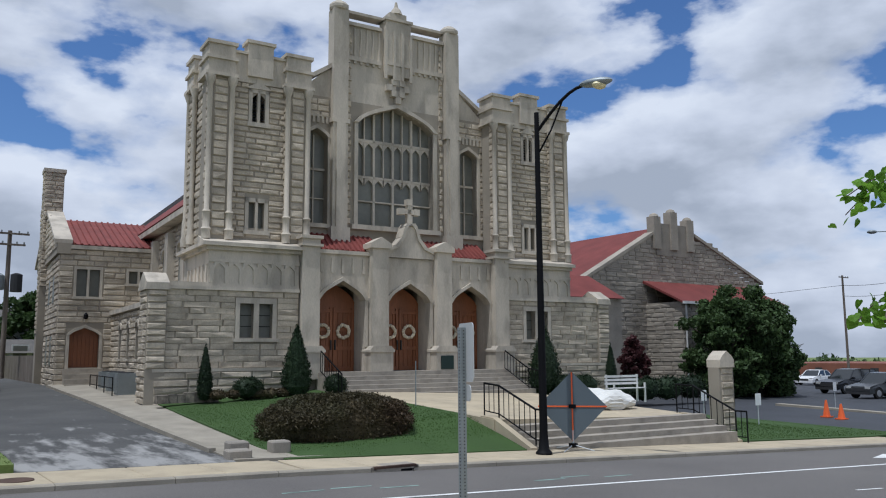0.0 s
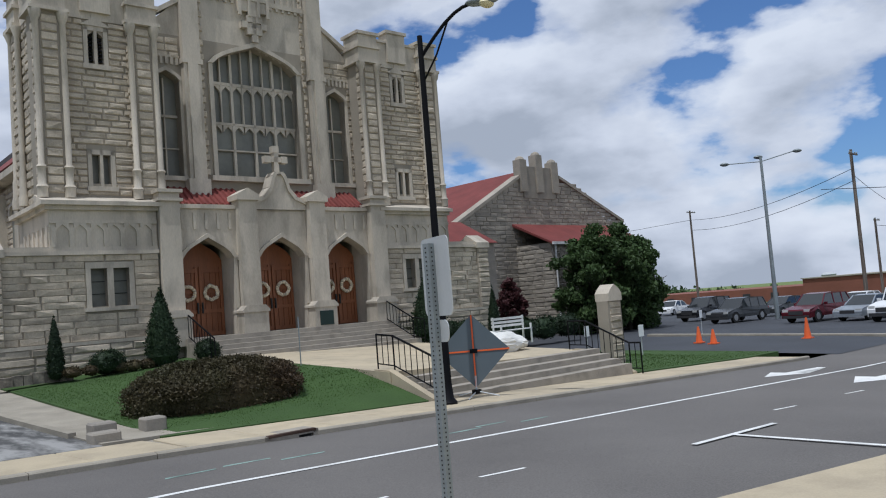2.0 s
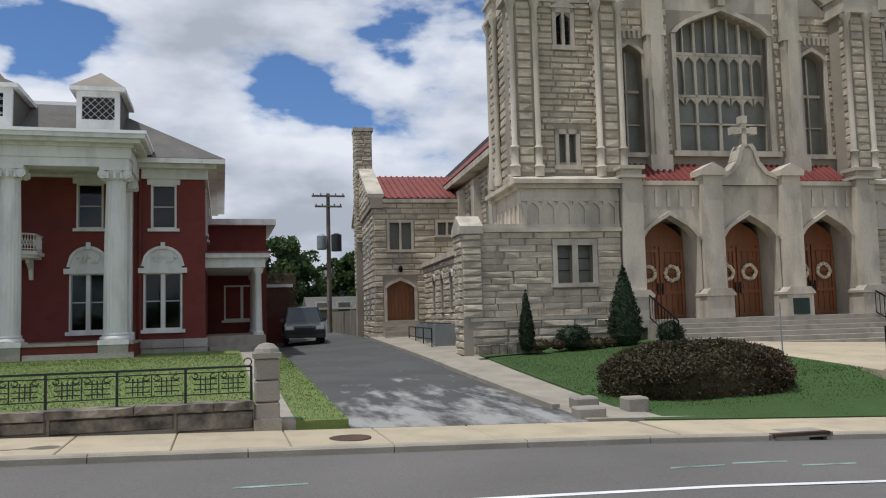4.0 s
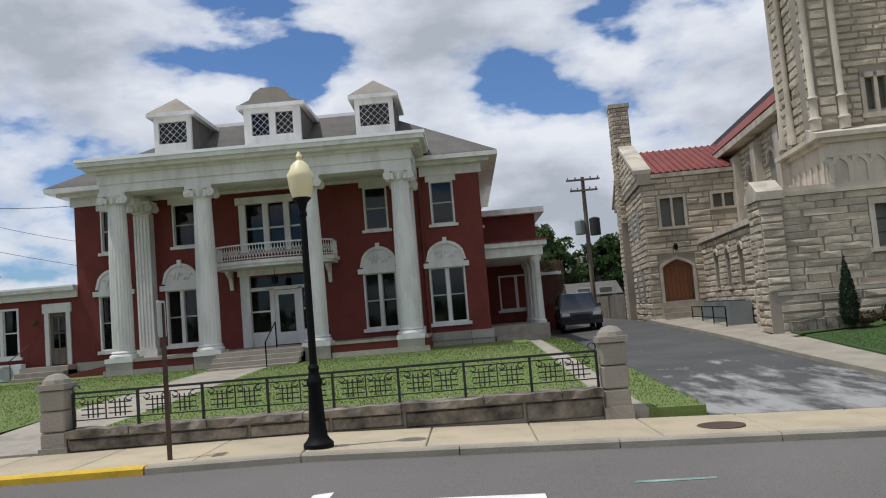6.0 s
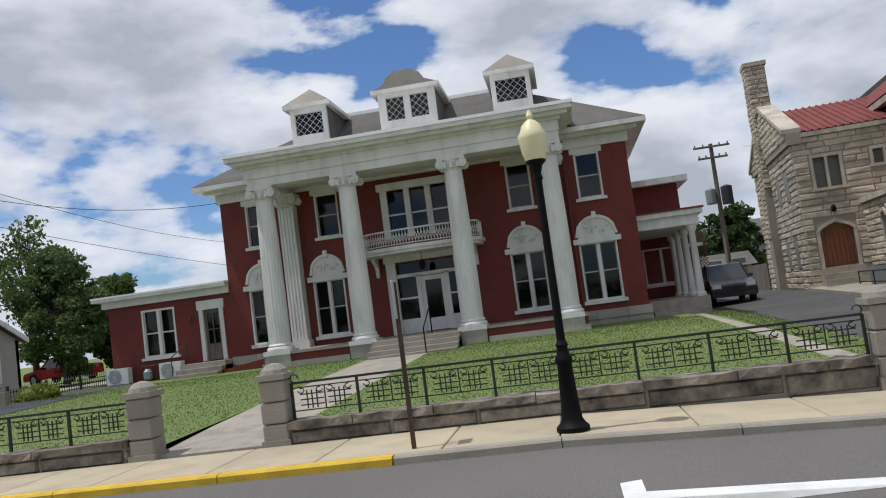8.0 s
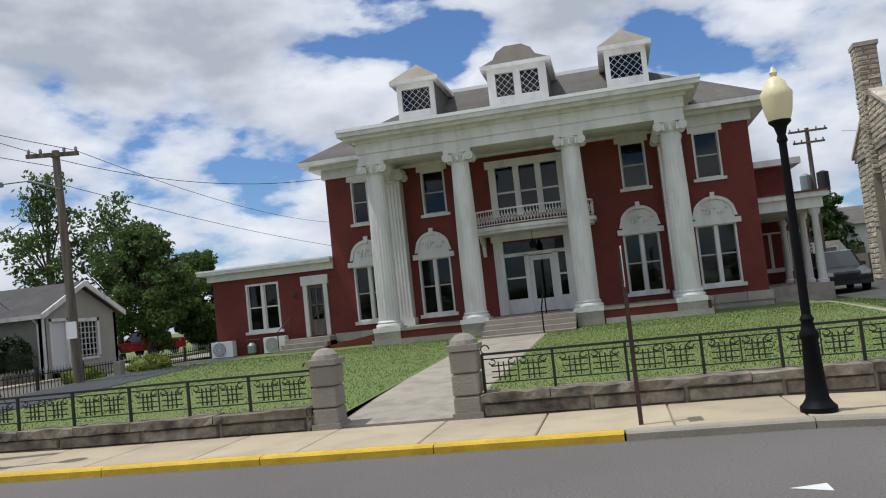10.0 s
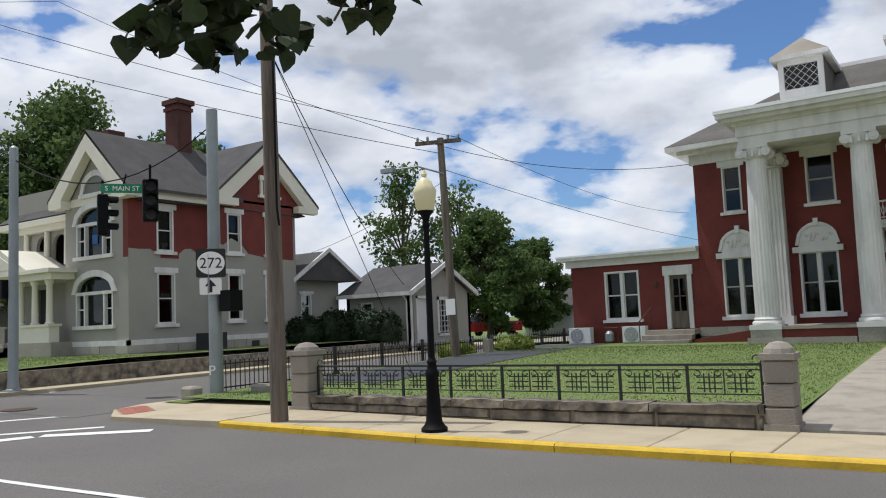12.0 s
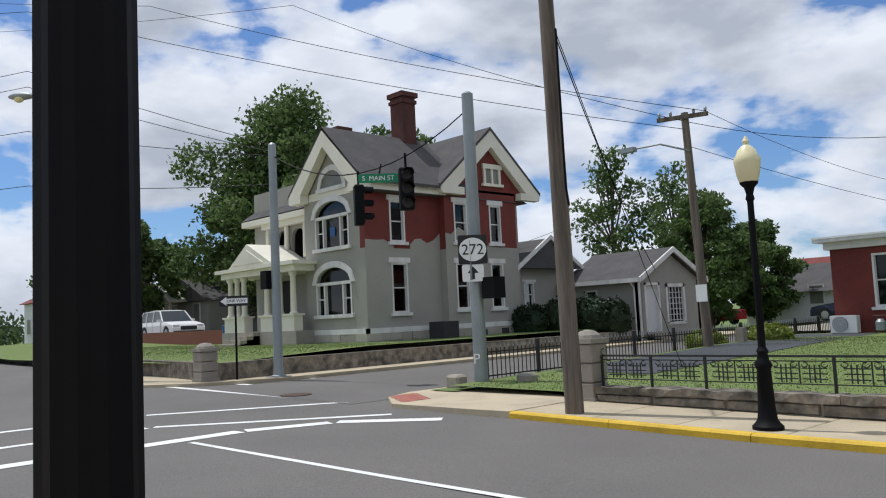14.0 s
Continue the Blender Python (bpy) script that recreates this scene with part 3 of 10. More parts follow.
class Stones:
    """Courses of rough stone blocks, joined into one mesh."""

    def __init__(self):
        self.v, self.f = [], []

    def block(self, axis, sign, d, u0, u1, z0, z1, proud):
        i = len(self.v)
        g, s = 0.012, min(0.045, (z1 - z0) * 0.2)
        r = lambda: rng.uniform(-0.02, 0.02)  # noqa: E731
        base = ((u0 + g, z0 + g), (u1 - g, z0 + g), (u1 - g, z1 - g), (u0 + g, z1 - g))
        top = ((u0 + s, z0 + s), (u1 - s, z0 + s), (u1 - s, z1 - s), (u0 + s, z1 - s))
        m = ((u0 + u1) / 2 + r() * 6, (z0 + z1) / 2 + r() * 3)
        for (u, z), h in [(p, -0.01) for p in base] + [(p, proud * 0.9 + r() * 0.8) for p in top] + [(m, proud + r())]:
            w = d + sign * h
            self.v.append((u, w, z) if axis == "y" else (w, u, z))
        for a in range(4):
            b = (a + 1) % 4
            self.f.append((i + a, i + b, i + 4 + b, i + 4 + a))
            self.f.append((i + 4 + a, i + 4 + b, i + 8))

    def fill(self, axis, sign, d, u0, u1, z0, z1, holes=(), h=0.235, long=(0.45, 1.3), proud=0.05):
        rows = max(1, round((z1 - z0) / h))
        h = (z1 - z0) / rows
        for k in range(rows):
            a, b = z0 + k * h, z0 + (k + 1) * h
            spans = [(u0, u1)]
            for hu0, hu1, hz0, hz1 in [(q[0], q[1], q[2], q[3] if len(q) == 4 else q[4]) for q in holes]:
                if hz0 < b - 0.02 and hz1 > a + 0.02:
                    spans = [t for s, e in spans for t in ((s, min(e, hu0)), (max(s, hu1), e)) if t[1] - t[0] > 0.06]
            for s, e in spans:
                u = s
                while e - u > 0.02:
                    w = rng.uniform(*long)
                    if e - u - w < 0.25:
                        w = e - u
                    self.block(axis, sign, d, u, u + w, a, b, proud * rng.uniform(0.6, 1.3))
                    u += w

    def done(self, name, mat, parent):
        return tagged(soup(name, self.v, self.f, mat, parent), kind="stuff")


def mass(name, parent, mat, *boxes):
    bm = bm_new()
    for b in boxes:
        box(bm, *b)
    return part(name, bm, mat, parent)


stones = Stones()
YB, YP, YT, YG = 13.2, 13.3, 13.7, 14.5  # fronts of side blocks, porch, towers and gable
blocks_at = []  # blocks near the camera become single stones

for side in (-1, 1):
    x_in, x_out = CX + side * 4.85, CX + side * (10.0 if side < 0 else 10.35)
    x0, x1 = min(x_in, x_out), max(x_in, x_out)
    wx = CX + side * 6.5
    holes = [(wx - 0.62, wx - 0.1, 2.45, 3.7), (wx + 0.1, wx + 0.62, 2.45, 3.7)]
    wname = "wall_left" if side < 0 else "wall_right"
    w = part(wname, wall(bm_new(), "y", x0, x1, -0.6, 4.2, YB, YB + 0.5, holes), MORTAR, church)
    blocks_at.append((w, x0, x1, [(wx - 0.78, wx + 0.78, 2.3, 3.85)]))
    # outer side wall of the low block
    d = x0 if side < 0 else x1
    part("side_wall", wall(bm_new(), "x", YB + 0.5, 15.6, -0.6, 4.2, min(d, d - side * 0.5), max(d, d - side * 0.5), []), MORTAR, church)
    stones.fill("x", side, d, YB, 15.6, 1.4, 4.15)
    stones.fill("x", side, d + side * 0.1, YB - 0.1, 15.6, -0.3, 1.25, h=0.27)
    stones.fill("y", -1, YB - 0.1, x0 - 0.1 * (side < 0), x1 + 0.1 * (side > 0), -0.3, 1.25, h=0.27)
    mass("plinth", church, MORTAR, (x0 - (0.1 if side < 0 else 0), x1 + (0.1 if side > 0 else 0), YB - 0.1, 15.6, -0.6, 1.25))
    mass("plinth_ledge", church, TRIM, (x0 - (0.14 if side < 0 else 0), x1 + (0.14 if side > 0 else 0), YB - 0.14, 15.64, 1.25, 1.36))
    bm = bm_new()
    box(bm, x0 - 0.1 * (side < 0), x1 + 0.1 * (side > 0), YB - 0.12, 15.7, 4.15, 4.28)
    box(bm, x0, x1, YB - 0.04, 15.6, 4.28, 4.42)
    part("coping", bm, TRIM, church)
    # outer corner pier with a small gable cap
    xc = x_out + side * 0.05
    bm = box(bm_new(), xc - 0.33, xc + 0.33, YB - 0.12, YB + 1.1, -0.5, 4.1)
    part("corner_pier", bm, MORTAR, church)
    stones.fill("y", -1, YB - 0.12, xc - 0.33, xc + 0.33, 1.36, 4.1, long=(0.6, 0.7))
    stones.fill("x", side, xc + side * 0.33, YB - 0.12, YB + 1.1, -0.3, 4.1, long=(0.5, 0.8))
    bm = box(bm_new(), xc - 0.41, xc + 0.41, YB - 0.2, YB + 1.2, 4.1, 4.22)
    prism(bm, [(YB - 0.2, 4.22), (YB + 1.2, 4.22), (YB + 1.2, 4.35), (YB + 0.5, 4.75), (YB - 0.2, 4.35)], "x", xc - 0.39, xc + 0.39)
    part("pier_cap", bm, TRIM, church)
    # paired window: stone frame, mullion, panes
    bm = bm_new()
    for a, b in ((wx - 0.78, wx - 0.62), (wx - 0.1, wx + 0.1), (wx + 0.62, wx + 0.78)):
        box(bm, a, b, YB - 0.05, YB + 0.12, 2.4, 3.72)
    box(bm, wx - 0.78, wx + 0.78, YB - 0.05, YB + 0.12, 3.7, 3.9)
    box(bm, wx - 0.86, wx + 0.86, YB - 0.1, YB + 0.12, 2.3, 2.42)
    win = part("window", bm, TRIM, church)
    for s in (-1, 1):
        part("pane", box(bm_new(), wx + s * 0.36 - 0.26, wx + s * 0.36 + 0.26, YB + 0.28, YB + 0.3, 2.45, 3.7), CHGLASS, win)
        bm = bm_new()
        for z in (2.87, 3.28):
            box(bm, wx + s * 0.36 - 0.26, wx + s * 0.36 + 0.26, YB + 0.25, YB + 0.28, z - 0.012, z + 0.012)
        part("bar", bm, IRON, win)
    # tower base band with blind arcade
    bx0, bx1 = (CX - 8.3, x_in) if side < 0 else (x_in, CX + 8.5)
    mass("tower_base", church, TRIM, (bx0, bx1, YB, 16.9, 4.28, 5.62))
    bm = bm_new()
    n = 6
    for i in range(n + 1):
        u = bx0 + 0.12 + (bx1 - bx0 - 0.24) * i / n
        box(bm, u - 0.07, u + 0.07, YB - 0.05, YB, 4.42, 5.05)
    for i in range(n):
        a, b = bx0 + 0.19 + (bx1 - bx0 - 0.24) * i / n, bx0 + 0.05 + (bx1 - bx0 - 0.24) * (i + 1) / n
        wall(bm, "y", a, b, 4.9, 5.2, YB - 0.05, YB, [(a, b, 4.9, 4.92, 5.14, "tudor")])
    d = bx0 if side < 0 else bx1
    for i in range(6):
        y = YB + 0.1 + 3.3 * i / 6
        panel(bm, "x", y, y + 0.14, 4.42, 5.1, min(d, d + side * 0.05), max(d, d + side * 0.05))
    box(bm, bx0, bx1, YB - 0.05, YB, 5.18, 5.3)
    part("blind_arcade", bm, TRIM, church)
    bm = bm_new()
    box(bm, bx0 - 0.12, bx1 + 0.05, YB - 0.12, 17.0, 5.62, 5.76)
    box(bm, bx0 - 0.28, bx1 + 0.12, YB - 0.28, 17.1, 5.76, 5.9)
    prism(bm, [(YB - 0.24, 5.9), (YT + 0.2, 6.2), (YT + 0.2, 5.9)], "x", bx0 - 0.24, bx1 + 0.1)
    part("cornice", bm, TRIM, church)
    # tower
    tx0, tx1 = (CX - 8.3, CX - 4.55) if side < 0 else (CX + 4.55, CX + 8.55)
    tm = (tx0 + tx1) / 2
    th = [(tm - 0.3, tm + 0.3, 6.6, 7.6), (tm - 0.27, tm + 0.27, 10.75, 11.65, 11.90, "tudor")]
    part("tower_wall", wall(bm_new(), "y", tx0, tx1, 5.9, 13.05, YT, YT + 0.5, th), MORTAR, church)
    mass("tower_body", church, MORTAR, (tx0, tx0 + 0.5, YT + 0.5, 16.4, 5.9, 13.05), (tx1 - 0.5, tx1, YT + 0.5, 16.4, 5.9, 13.05), (tx0 + 0.5, tx1 - 0.5, 15.9, 16.4, 5.9, 13.05), (tx0 + 0.5, tx1 - 0.5, YT + 0.5, 15.9, 12.95, 13.05))
    stones.fill("y", -1, YT, tx0 + 0.5, tx1 - 0.5, 6.2, 12.25, [(tm - 0.45, tm + 0.45, 6.4, 7.75), (tm - 0.4, tm + 0.4, 10.55, 12.15)], h=0.215, long=(0.4, 1.1))
    for dd, sg in ((tx0, -1), (tx1, 1)):
        stones.fill("x", sg, dd, YT + 0.5, 16.0, 6.0, 12.35, h=0.3)
    bm = bm_new()
    for a, b, z0, z1 in ((tm - 0.45, tm + 0.45, 6.4, 7.75), (tm - 0.4, tm + 0.4, 10.60, 12.05)):
        for u, v in ((a, a + 0.14), (tm - 0.05, tm + 0.05), (b - 0.14, b)):
            box(bm, u, v, YT - 0.04, YT + 0.15, z0, z1)
        box(bm, a, b, YT - 0.04, YT + 0.15, z1 - 0.16, z1)
        box(bm, a - 0.06, b + 0.06, YT - 0.1, YT + 0.15, z0 - 0.06, z0 + 0.1)
    prism(bm, [(tm - 0.5, 12.05), (tm + 0.5, 12.05), (tm + 0.12, 12.30), (tm + 0.12, 12.50), (tm - 0.12, 12.50), (tm - 0.12, 12.30)], "y", YT - 0.08, YT + 0.05)
    twin = part("tower_window", bm, TRIM, church)
    part("pane", box(bm_new(), tm - 0.35, tm + 0.35, YT + 0.24, YT + 0.27, 6.5, 7.7), CHGLASS, twin)
    louvre = bm_new()
    for k in range(9):
        z = 10.73 + k * 0.13
        prism(louvre, [(YT + 0.1, z), (YT + 0.25, z + 0.08), (YT + 0.25, z + 0.1), (YT + 0.1, z + 0.02)], "x", tm - 0.3, tm + 0.3)
    part("louvre", louvre, SHADE, twin)
    # corner turrets with colonnettes, bases and stepped tops
    for tx in (tx0 + 0.35, tx1 - 0.35):
        part("turret", box(bm_new(), tx - 0.45, tx + 0.45, YT - 0.22, YT + 0.7, 6.0, 12.25), MORTAR, church)
        stones.fill("y", -1, YT - 0.22, tx - 0.27, tx + 0.27, 6.2, 12.15, h=0.3, long=(0.5, 0.6))
        for sg in (-1, 1):
            stones.fill("x", sg, tx + sg * 0.45, YT - 0.2, YT + 0.1, 6.2, 12.15, h=0.3, long=(0.3, 0.4))
        for cxx in (tx - 0.42, tx + 0.42):
            prof = [(0.17, 6.05), (0.17, 6.35), (0.20, 6.4), (0.13, 6.5), (0.13, 7.0), (0.17, 7.05), (0.10, 7.15), (0.10, 11.90), (0.16, 12.00), (0.2, 12.17), (0.2, 12.25)]
            part("colonnette", lathe(bm_new(), prof, cxx, YT - 0.24, 10), TRIM, church, smooth=True)
        bm = bm_new()
        for z0, z1, g in ((12.25, 12.37, 0.62), (12.37, 12.90, 0.52), (12.90, 13.02, 0.6), (13.02, 13.50, 0.5), (13.50, 13.63, 0.58)):
            box(bm, tx - g, tx + g, YT - g + 0.22, YT + g + 0.3, z0, z1)
        part("turret_top", bm, TRIM, church)
    if side < 0:
        part("rear_turret", box(bm_new(), tx0 - 0.12, tx0 + 0.7, 15.5, 16.45, 6.0, 12.25), MORTAR, church)
        stones.fill("x", -1, tx0 - 0.12, 15.55, 16.4, 6.2, 12.15, h=0.3, long=(0.4, 0.8))
        for cy in (15.45, 16.35):
            part("colonnette", lathe(bm_new(), [(0.17, 6.05), (0.17, 6.35), (0.13, 6.5), (0.13, 7.0), (0.10, 7.15), (0.10, 11.90), (0.2, 12.17), (0.2, 12.25)], tx0 - 0.14, cy, 10), TRIM, church, smooth=True)
        bm = bm_new()
        for z0, z1, g in ((12.25, 12.37, 0.62), (12.37, 12.90, 0.52), (12.90, 13.02, 0.6), (13.02, 13.50, 0.5), (13.50, 13.63, 0.58)):
            box(bm, tx0 + 0.3 - g, tx0 + 0.3 + g, 15.95 - g, 15.95 + g, z0, z1)
        part("rear_turret_top", bm, TRIM, church)
    for b_ in (
            (tx0 + 0.8, tx1 - 0.8, YT - 0.06, YT + 0.45, 12.25, 13.35),
            (tm - 0.5, tm + 0.5, YT - 0.18, YT + 0.4, 12.50, 13.80),
            (tm - 0.58, tm + 0.58, YT - 0.25, YT + 0.45, 13.80, 13.93),
            (tx0 + 0.8, tx1 - 0.8, YT - 0.14, YT + 0.5, 13.35, 13.45),
            (tx0 - 0.06, tx0 + 0.4, YT + 0.9, 16.3, 12.25, 13.25),
            (tx1 - 0.4, tx1 + 0.06, YT + 0.9, 16.3, 12.25, 13.25),
    ):
        part("parapet", box(bm_new(), *b_), TRIM, church)

# gable wall with the great window
GH = [(CX - 1.85, CX + 1.85, 7.2, 11.6, 12.5, "tudor")] + [(CX + s * 3.7 - 0.5, CX + s * 3.7 + 0.5, 7.1, 10.75, 11.1, "tudor") for s in (-1, 1)]
part("gable_wall", wall(bm_new(), "y", CX - 4.6, CX + 4.6, 5.9, 12.5, YG, YG + 0.5, GH), MORTAR, church)
part("gable_top", prism(bm_new(), [(CX - 4.6, 12.5), (CX + 4.6, 12.5), (CX + 2.95, 14.0), (CX + 2.95, 16.0), (CX - 2.95, 16.0), (CX - 2.95, 14.0)], "y", YG, YG + 0.5), TRIM, church)
for s in (-1, 1):
    a, b = sorted((CX + s * 4.55, CX + s * 3.15))
    stones.fill("y", -1, YG, a, b, 7.2, 12.4, [(CX + s * 3.7 - 0.62, CX + s * 3.7 + 0.62, 6.9, 11.5)], h=0.28, long=(0.3, 0.7))
    bm = prism(bm_new(), [(CX + s * 4.7, 12.72), (CX + s * 2.9, 13.92), (CX + s * 2.9, 14.12), (CX + s * 4.7, 12.92)], "y", YG - 0.12, YG + 0.6)
    box(bm, a, b, YG - 0.05, YG, 11.62, 11.7)
    for k in range(7):
        u = a + 0.1 + (b - a - 0.2) * k / 6
        box(bm, u - 0.05, u + 0.05, YG - 0.06, YG, 11.35, 11.62)
    part("raking_coping", bm, TRIM, church)
    # pinnacle pier
    px = CX + s * 2.75
    bm = bm_new()
    box(bm, px - 0.34, px + 0.34, YG - 0.3, YG + 0.3, 6.5, 16.4)
    box(bm, px - 0.2, px + 0.2, YG - 0.38, YG - 0.3, 7.0, 11.4)
    box(bm, px - 0.42, px + 0.42, YG - 0.4, YG + 0.4, 6.2, 7.0)
    lathe(bm, [(0.4, 16.4), (0.44, 16.48), (0.44, 16.6), (0.3, 16.75), (0.18, 16.82)], px, YG, 8)
    box(bm, px - 0.4, px + 0.4, YG - 0.36, YG + 0.3, 11.4, 11.6)
    part("pinnacle", bm, TRIM, church)
    # quoins beside the great window
    for k in range(30):
        z = 7.2 + k * 0.28
        box_w = 0.14 if k % 2 else 0.22
        u = CX + s * 2.25
        stones.block("y", -1, YG, min(u - 0.1, u - 0.1), u - 0.1 + box_w, z, z + 0.28, 0.07)
    wc = CX + s * 3.7
    bm = bm_new()
    for e in (-1, 1):
        box(bm, min(wc + e * 0.5, wc + e * 0.64), max(wc + e * 0.5, wc + e * 0.64), YG - 0.06, YG + 0.2, 7.0, 10.75)
    arch_band(bm, "y", wc - 0.5, wc + 0.5, 10.75, 11.1, "tudor", 0.16, YG - 0.09, YG + 0.1)
    box(bm, wc - 0.72, wc + 0.72, YG - 0.14, YG + 0.2, 6.95, 7.12)
    box(bm, wc - 0.03, wc + 0.03, YG + 0.3, YG + 0.38, 7.1, 10.9)
    box(bm, wc - 0.5, wc + 0.5, YG + 0.3, YG + 0.38, 9.4, 9.5)
    box(bm, wc - 0.5, wc + 0.5, YG + 0.3, YG + 0.38, 8.2, 8.24)
    sw = part("lancet_window", bm, TRIM, church)
    part("pane", prism(bm_new(), arch_outline(wc - 0.5, wc + 0.5, 7.1, 10.75, 11.1, "tudor"), "y", YG + 0.4, YG + 0.43), CHGLASS, sw)
bm = bm_new()
for s in (-1, 1):
    a, b = sorted((CX + s * 1.85, CX + s * 2.02))
    box(bm, a, b, YG - 0.1, YG + 0.25, 7.1, 11.6)
arch_band(bm, "y", CX - 1.85, CX + 1.85, 11.6, 12.5, "tudor", 0.2, YG - 0.16, YG + 0.1)
box(bm, CX - 2.15, CX + 2.15, YG - 0.2, YG + 0.3, 7.0, 7.2)
for i in range(1, 8):
    u = CX - 1.85 + 3.7 * i / 8
    wide = 0.05 if i % 2 == 0 else 0.028
    t = (u - CX) / 1.85
    box(bm, u - wide, u + wide, YG + 0.28, YG + 0.4, 7.2 if i % 2 == 0 else 9.35, 11.6 + 0.9 * arch_top("tudor", t))
for z, h in ((8.3, 0.03), (9.35, 0.05), (10.95, 0.06)):
    box(bm, CX - 1.85, CX + 1.85, YG + 0.28, YG + 0.4, z - h, z + h)
for i in range(8):
    a, b = CX - 1.82 + 3.7 * i / 8, CX - 1.88 + 3.7 * (i + 1) / 8
    wall(bm, "y", a, b, 10.55, 10.95, YG + 0.3, YG + 0.38, [(a, b, 10.5, 10.58, 10.85, "tudor")])
    wall(bm, "y", a, b, 9.0, 9.35, YG + 0.3, YG + 0.38, [(a, b, 8.9, 9.0, 9.25, "tudor")])
great = part("great_window", bm, TRIM, church, "tall traceried stone window with dark panes")
part("pane", prism(bm_new(), arch_outline(CX - 1.85, CX + 1.85, 7.2, 11.6, 12.5, "tudor"), "y", YG + 0.42, YG + 0.45), CHGLASS, great)
# upper gable: parapet, panels, central shaft and carved cross
bm = bm_new()
box(bm, CX - 2.45, CX + 2.45, YG - 0.06, YG + 0.5, 16.4, 16.52)
for s in (-1, 1):
    a, b = sorted((CX + s * 0.75, CX + s * 2.4))
    box(bm, a, b, YG - 0.1, YG, 14.3, 14.5)
    box(bm, a, b, YG - 0.13, YG, 15.85, 16.0)
    for k in range(6):
        u = a + 0.1 + (b - a - 0.2) * k / 5
        box(bm, u - 0.04, u + 0.04, YG - 0.06, YG, 14.5, 15.8)
        box(bm, u - 0.05, u + 0.07, YG - 0.08, YG, 14.18, 14.3)
part("parapet_panels", bm, TRIM, church)
bm = box(bm_new(), CX - 0.62, CX + 0.62, YG - 0.22, YG + 0.4, 13.9, 16.4)
box(bm, CX - 0.7, CX + 0.7, YG - 0.3, YG + 0.45, 16.4, 16.52)
box(bm, CX - 0.42, CX + 0.42, YG - 0.2, YG + 0.3, 16.52, 16.8)
lathe(bm, [(0.3, 16.8), (0.22, 17.0), (0.1, 17.15), (0.05, 17.4)], CX, YG, 8)
for u in (CX - 0.62, CX - 0.2, CX + 0.2, CX + 0.62):
    box(bm, u - 0.06, u + 0.06, YG - 0.28, YG - 0.2, 13.7, 15.9)
box(bm, CX - 0.6, CX + 0.6, YG - 0.27, YG - 0.2, 14.35, 14.5)
part("central_shaft", bm, TRIM, church)
bm = box(bm_new(), CX - 0.1, CX + 0.1, YG - 0.2, YG, 12.75, 13.8)
box(bm, CX - 0.42, CX + 0.42, YG - 0.2, YG, 13.25, 13.45)
for dx, dz in ((-0.42, 13.35), (0.42, 13.35), (0, 13.85), (0, 12.8), (-0.2, 13.6), (0.2, 13.6), (-0.2, 13.1), (0.2, 13.1)):
    box(bm, CX + dx - 0.13, CX + dx + 0.13, YG - 0.24, YG, dz - 0.13, dz + 0.13)
part("carved_cross", bm, TRIM, church)

# porch: four piers, three pointed arches, ogee gable with a cross
DOORS = [CX - 3.0, CX, CX + 3.0]
part("porch_wall", wall(bm_new(), "y", CX - 4.85, CX + 4.85, 1.15, 5.75, YP, YP + 0.45, [(c - 0.97, c + 0.97, 1.15, 3.95, 4.7, "tudor") for c in DOORS]), TRIM, church)
bm = box(bm_new(), CX - 4.85, CX + 4.85, YP - 0.1, YP + 0.5, 5.75, 5.9)
for c in DOORS:
    arch_band(bm, "y", c - 0.97, c + 0.97, 3.95, 4.7, "tudor", 0.16, YP - 0.1, YP + 0.1)
    for s in (-1, 1):
        a, b = sorted((c + s * 0.97, c + s * 1.1))
        box(bm, a, b, YP - 0.06, YP, 2.1, 3.95)
        box(bm, min(c + s * 1.1, c + s * 1.2), max(c + s * 1.1, c + s * 1.2), YP - 0.12, YP, 3.85, 4.05)
for c in (CX - 3.0, CX + 3.0):
    for k in range(5):
        u = c - 0.9 + 0.45 * k
        box(bm, u - 0.05, u + 0.05, YP - 0.05, YP, 5.0, 5.6)
part("arch_mouldings", bm, TRIM, church)
for dx in (-4.45, -1.5, 1.5, 4.45):
    c, top = CX + dx, 6.25 if abs(dx) > 3 else 6.3
    bm = box(bm_new(), c - 0.36, c + 0.36, YP - 0.35, YP + 0.3, 2.0, top)
    box(bm, c - 0.5, c + 0.5, YP - 0.5, YP + 0.3, 0.9, 1.9)
    prism(bm, [(c - 0.55, 1.9), (c + 0.55, 1.9), (c + 0.55, 1.98), (c + 0.38, 2.15), (c - 0.38, 2.15), (c - 0.55, 1.98)], "y", YP - 0.55, YP + 0.3)
    if abs(dx) > 3:
        box(bm, c - 0.45, c + 0.45, YP - 0.45, YP + 0.35, top - 0.3, top - 0.2)
        box(bm, c - 0.45, c + 0.45, YP - 0.45, YP + 0.35, top, top + 0.12)
    else:
        prism(bm, [(c - 0.46, top - 0.25), (c + 0.46, top - 0.25), (c + 0.46, top - 0.05), (c, top + 0.2), (c - 0.46, top - 0.05)], "y", YP - 0.45, YP + 0.35)
    part("porch_pier", bm, TRIM, church)
pts = [(-1.1, 5.75), (1.1, 5.75), (1.1, 5.95), (0.62, 6.15), (0.34, 6.5), (0.2, 6.95), (0.1, 7.1), (-0.1, 7.1), (-0.2, 6.95), (-0.34, 6.5), (-0.62, 6.15), (-1.1, 5.95)]
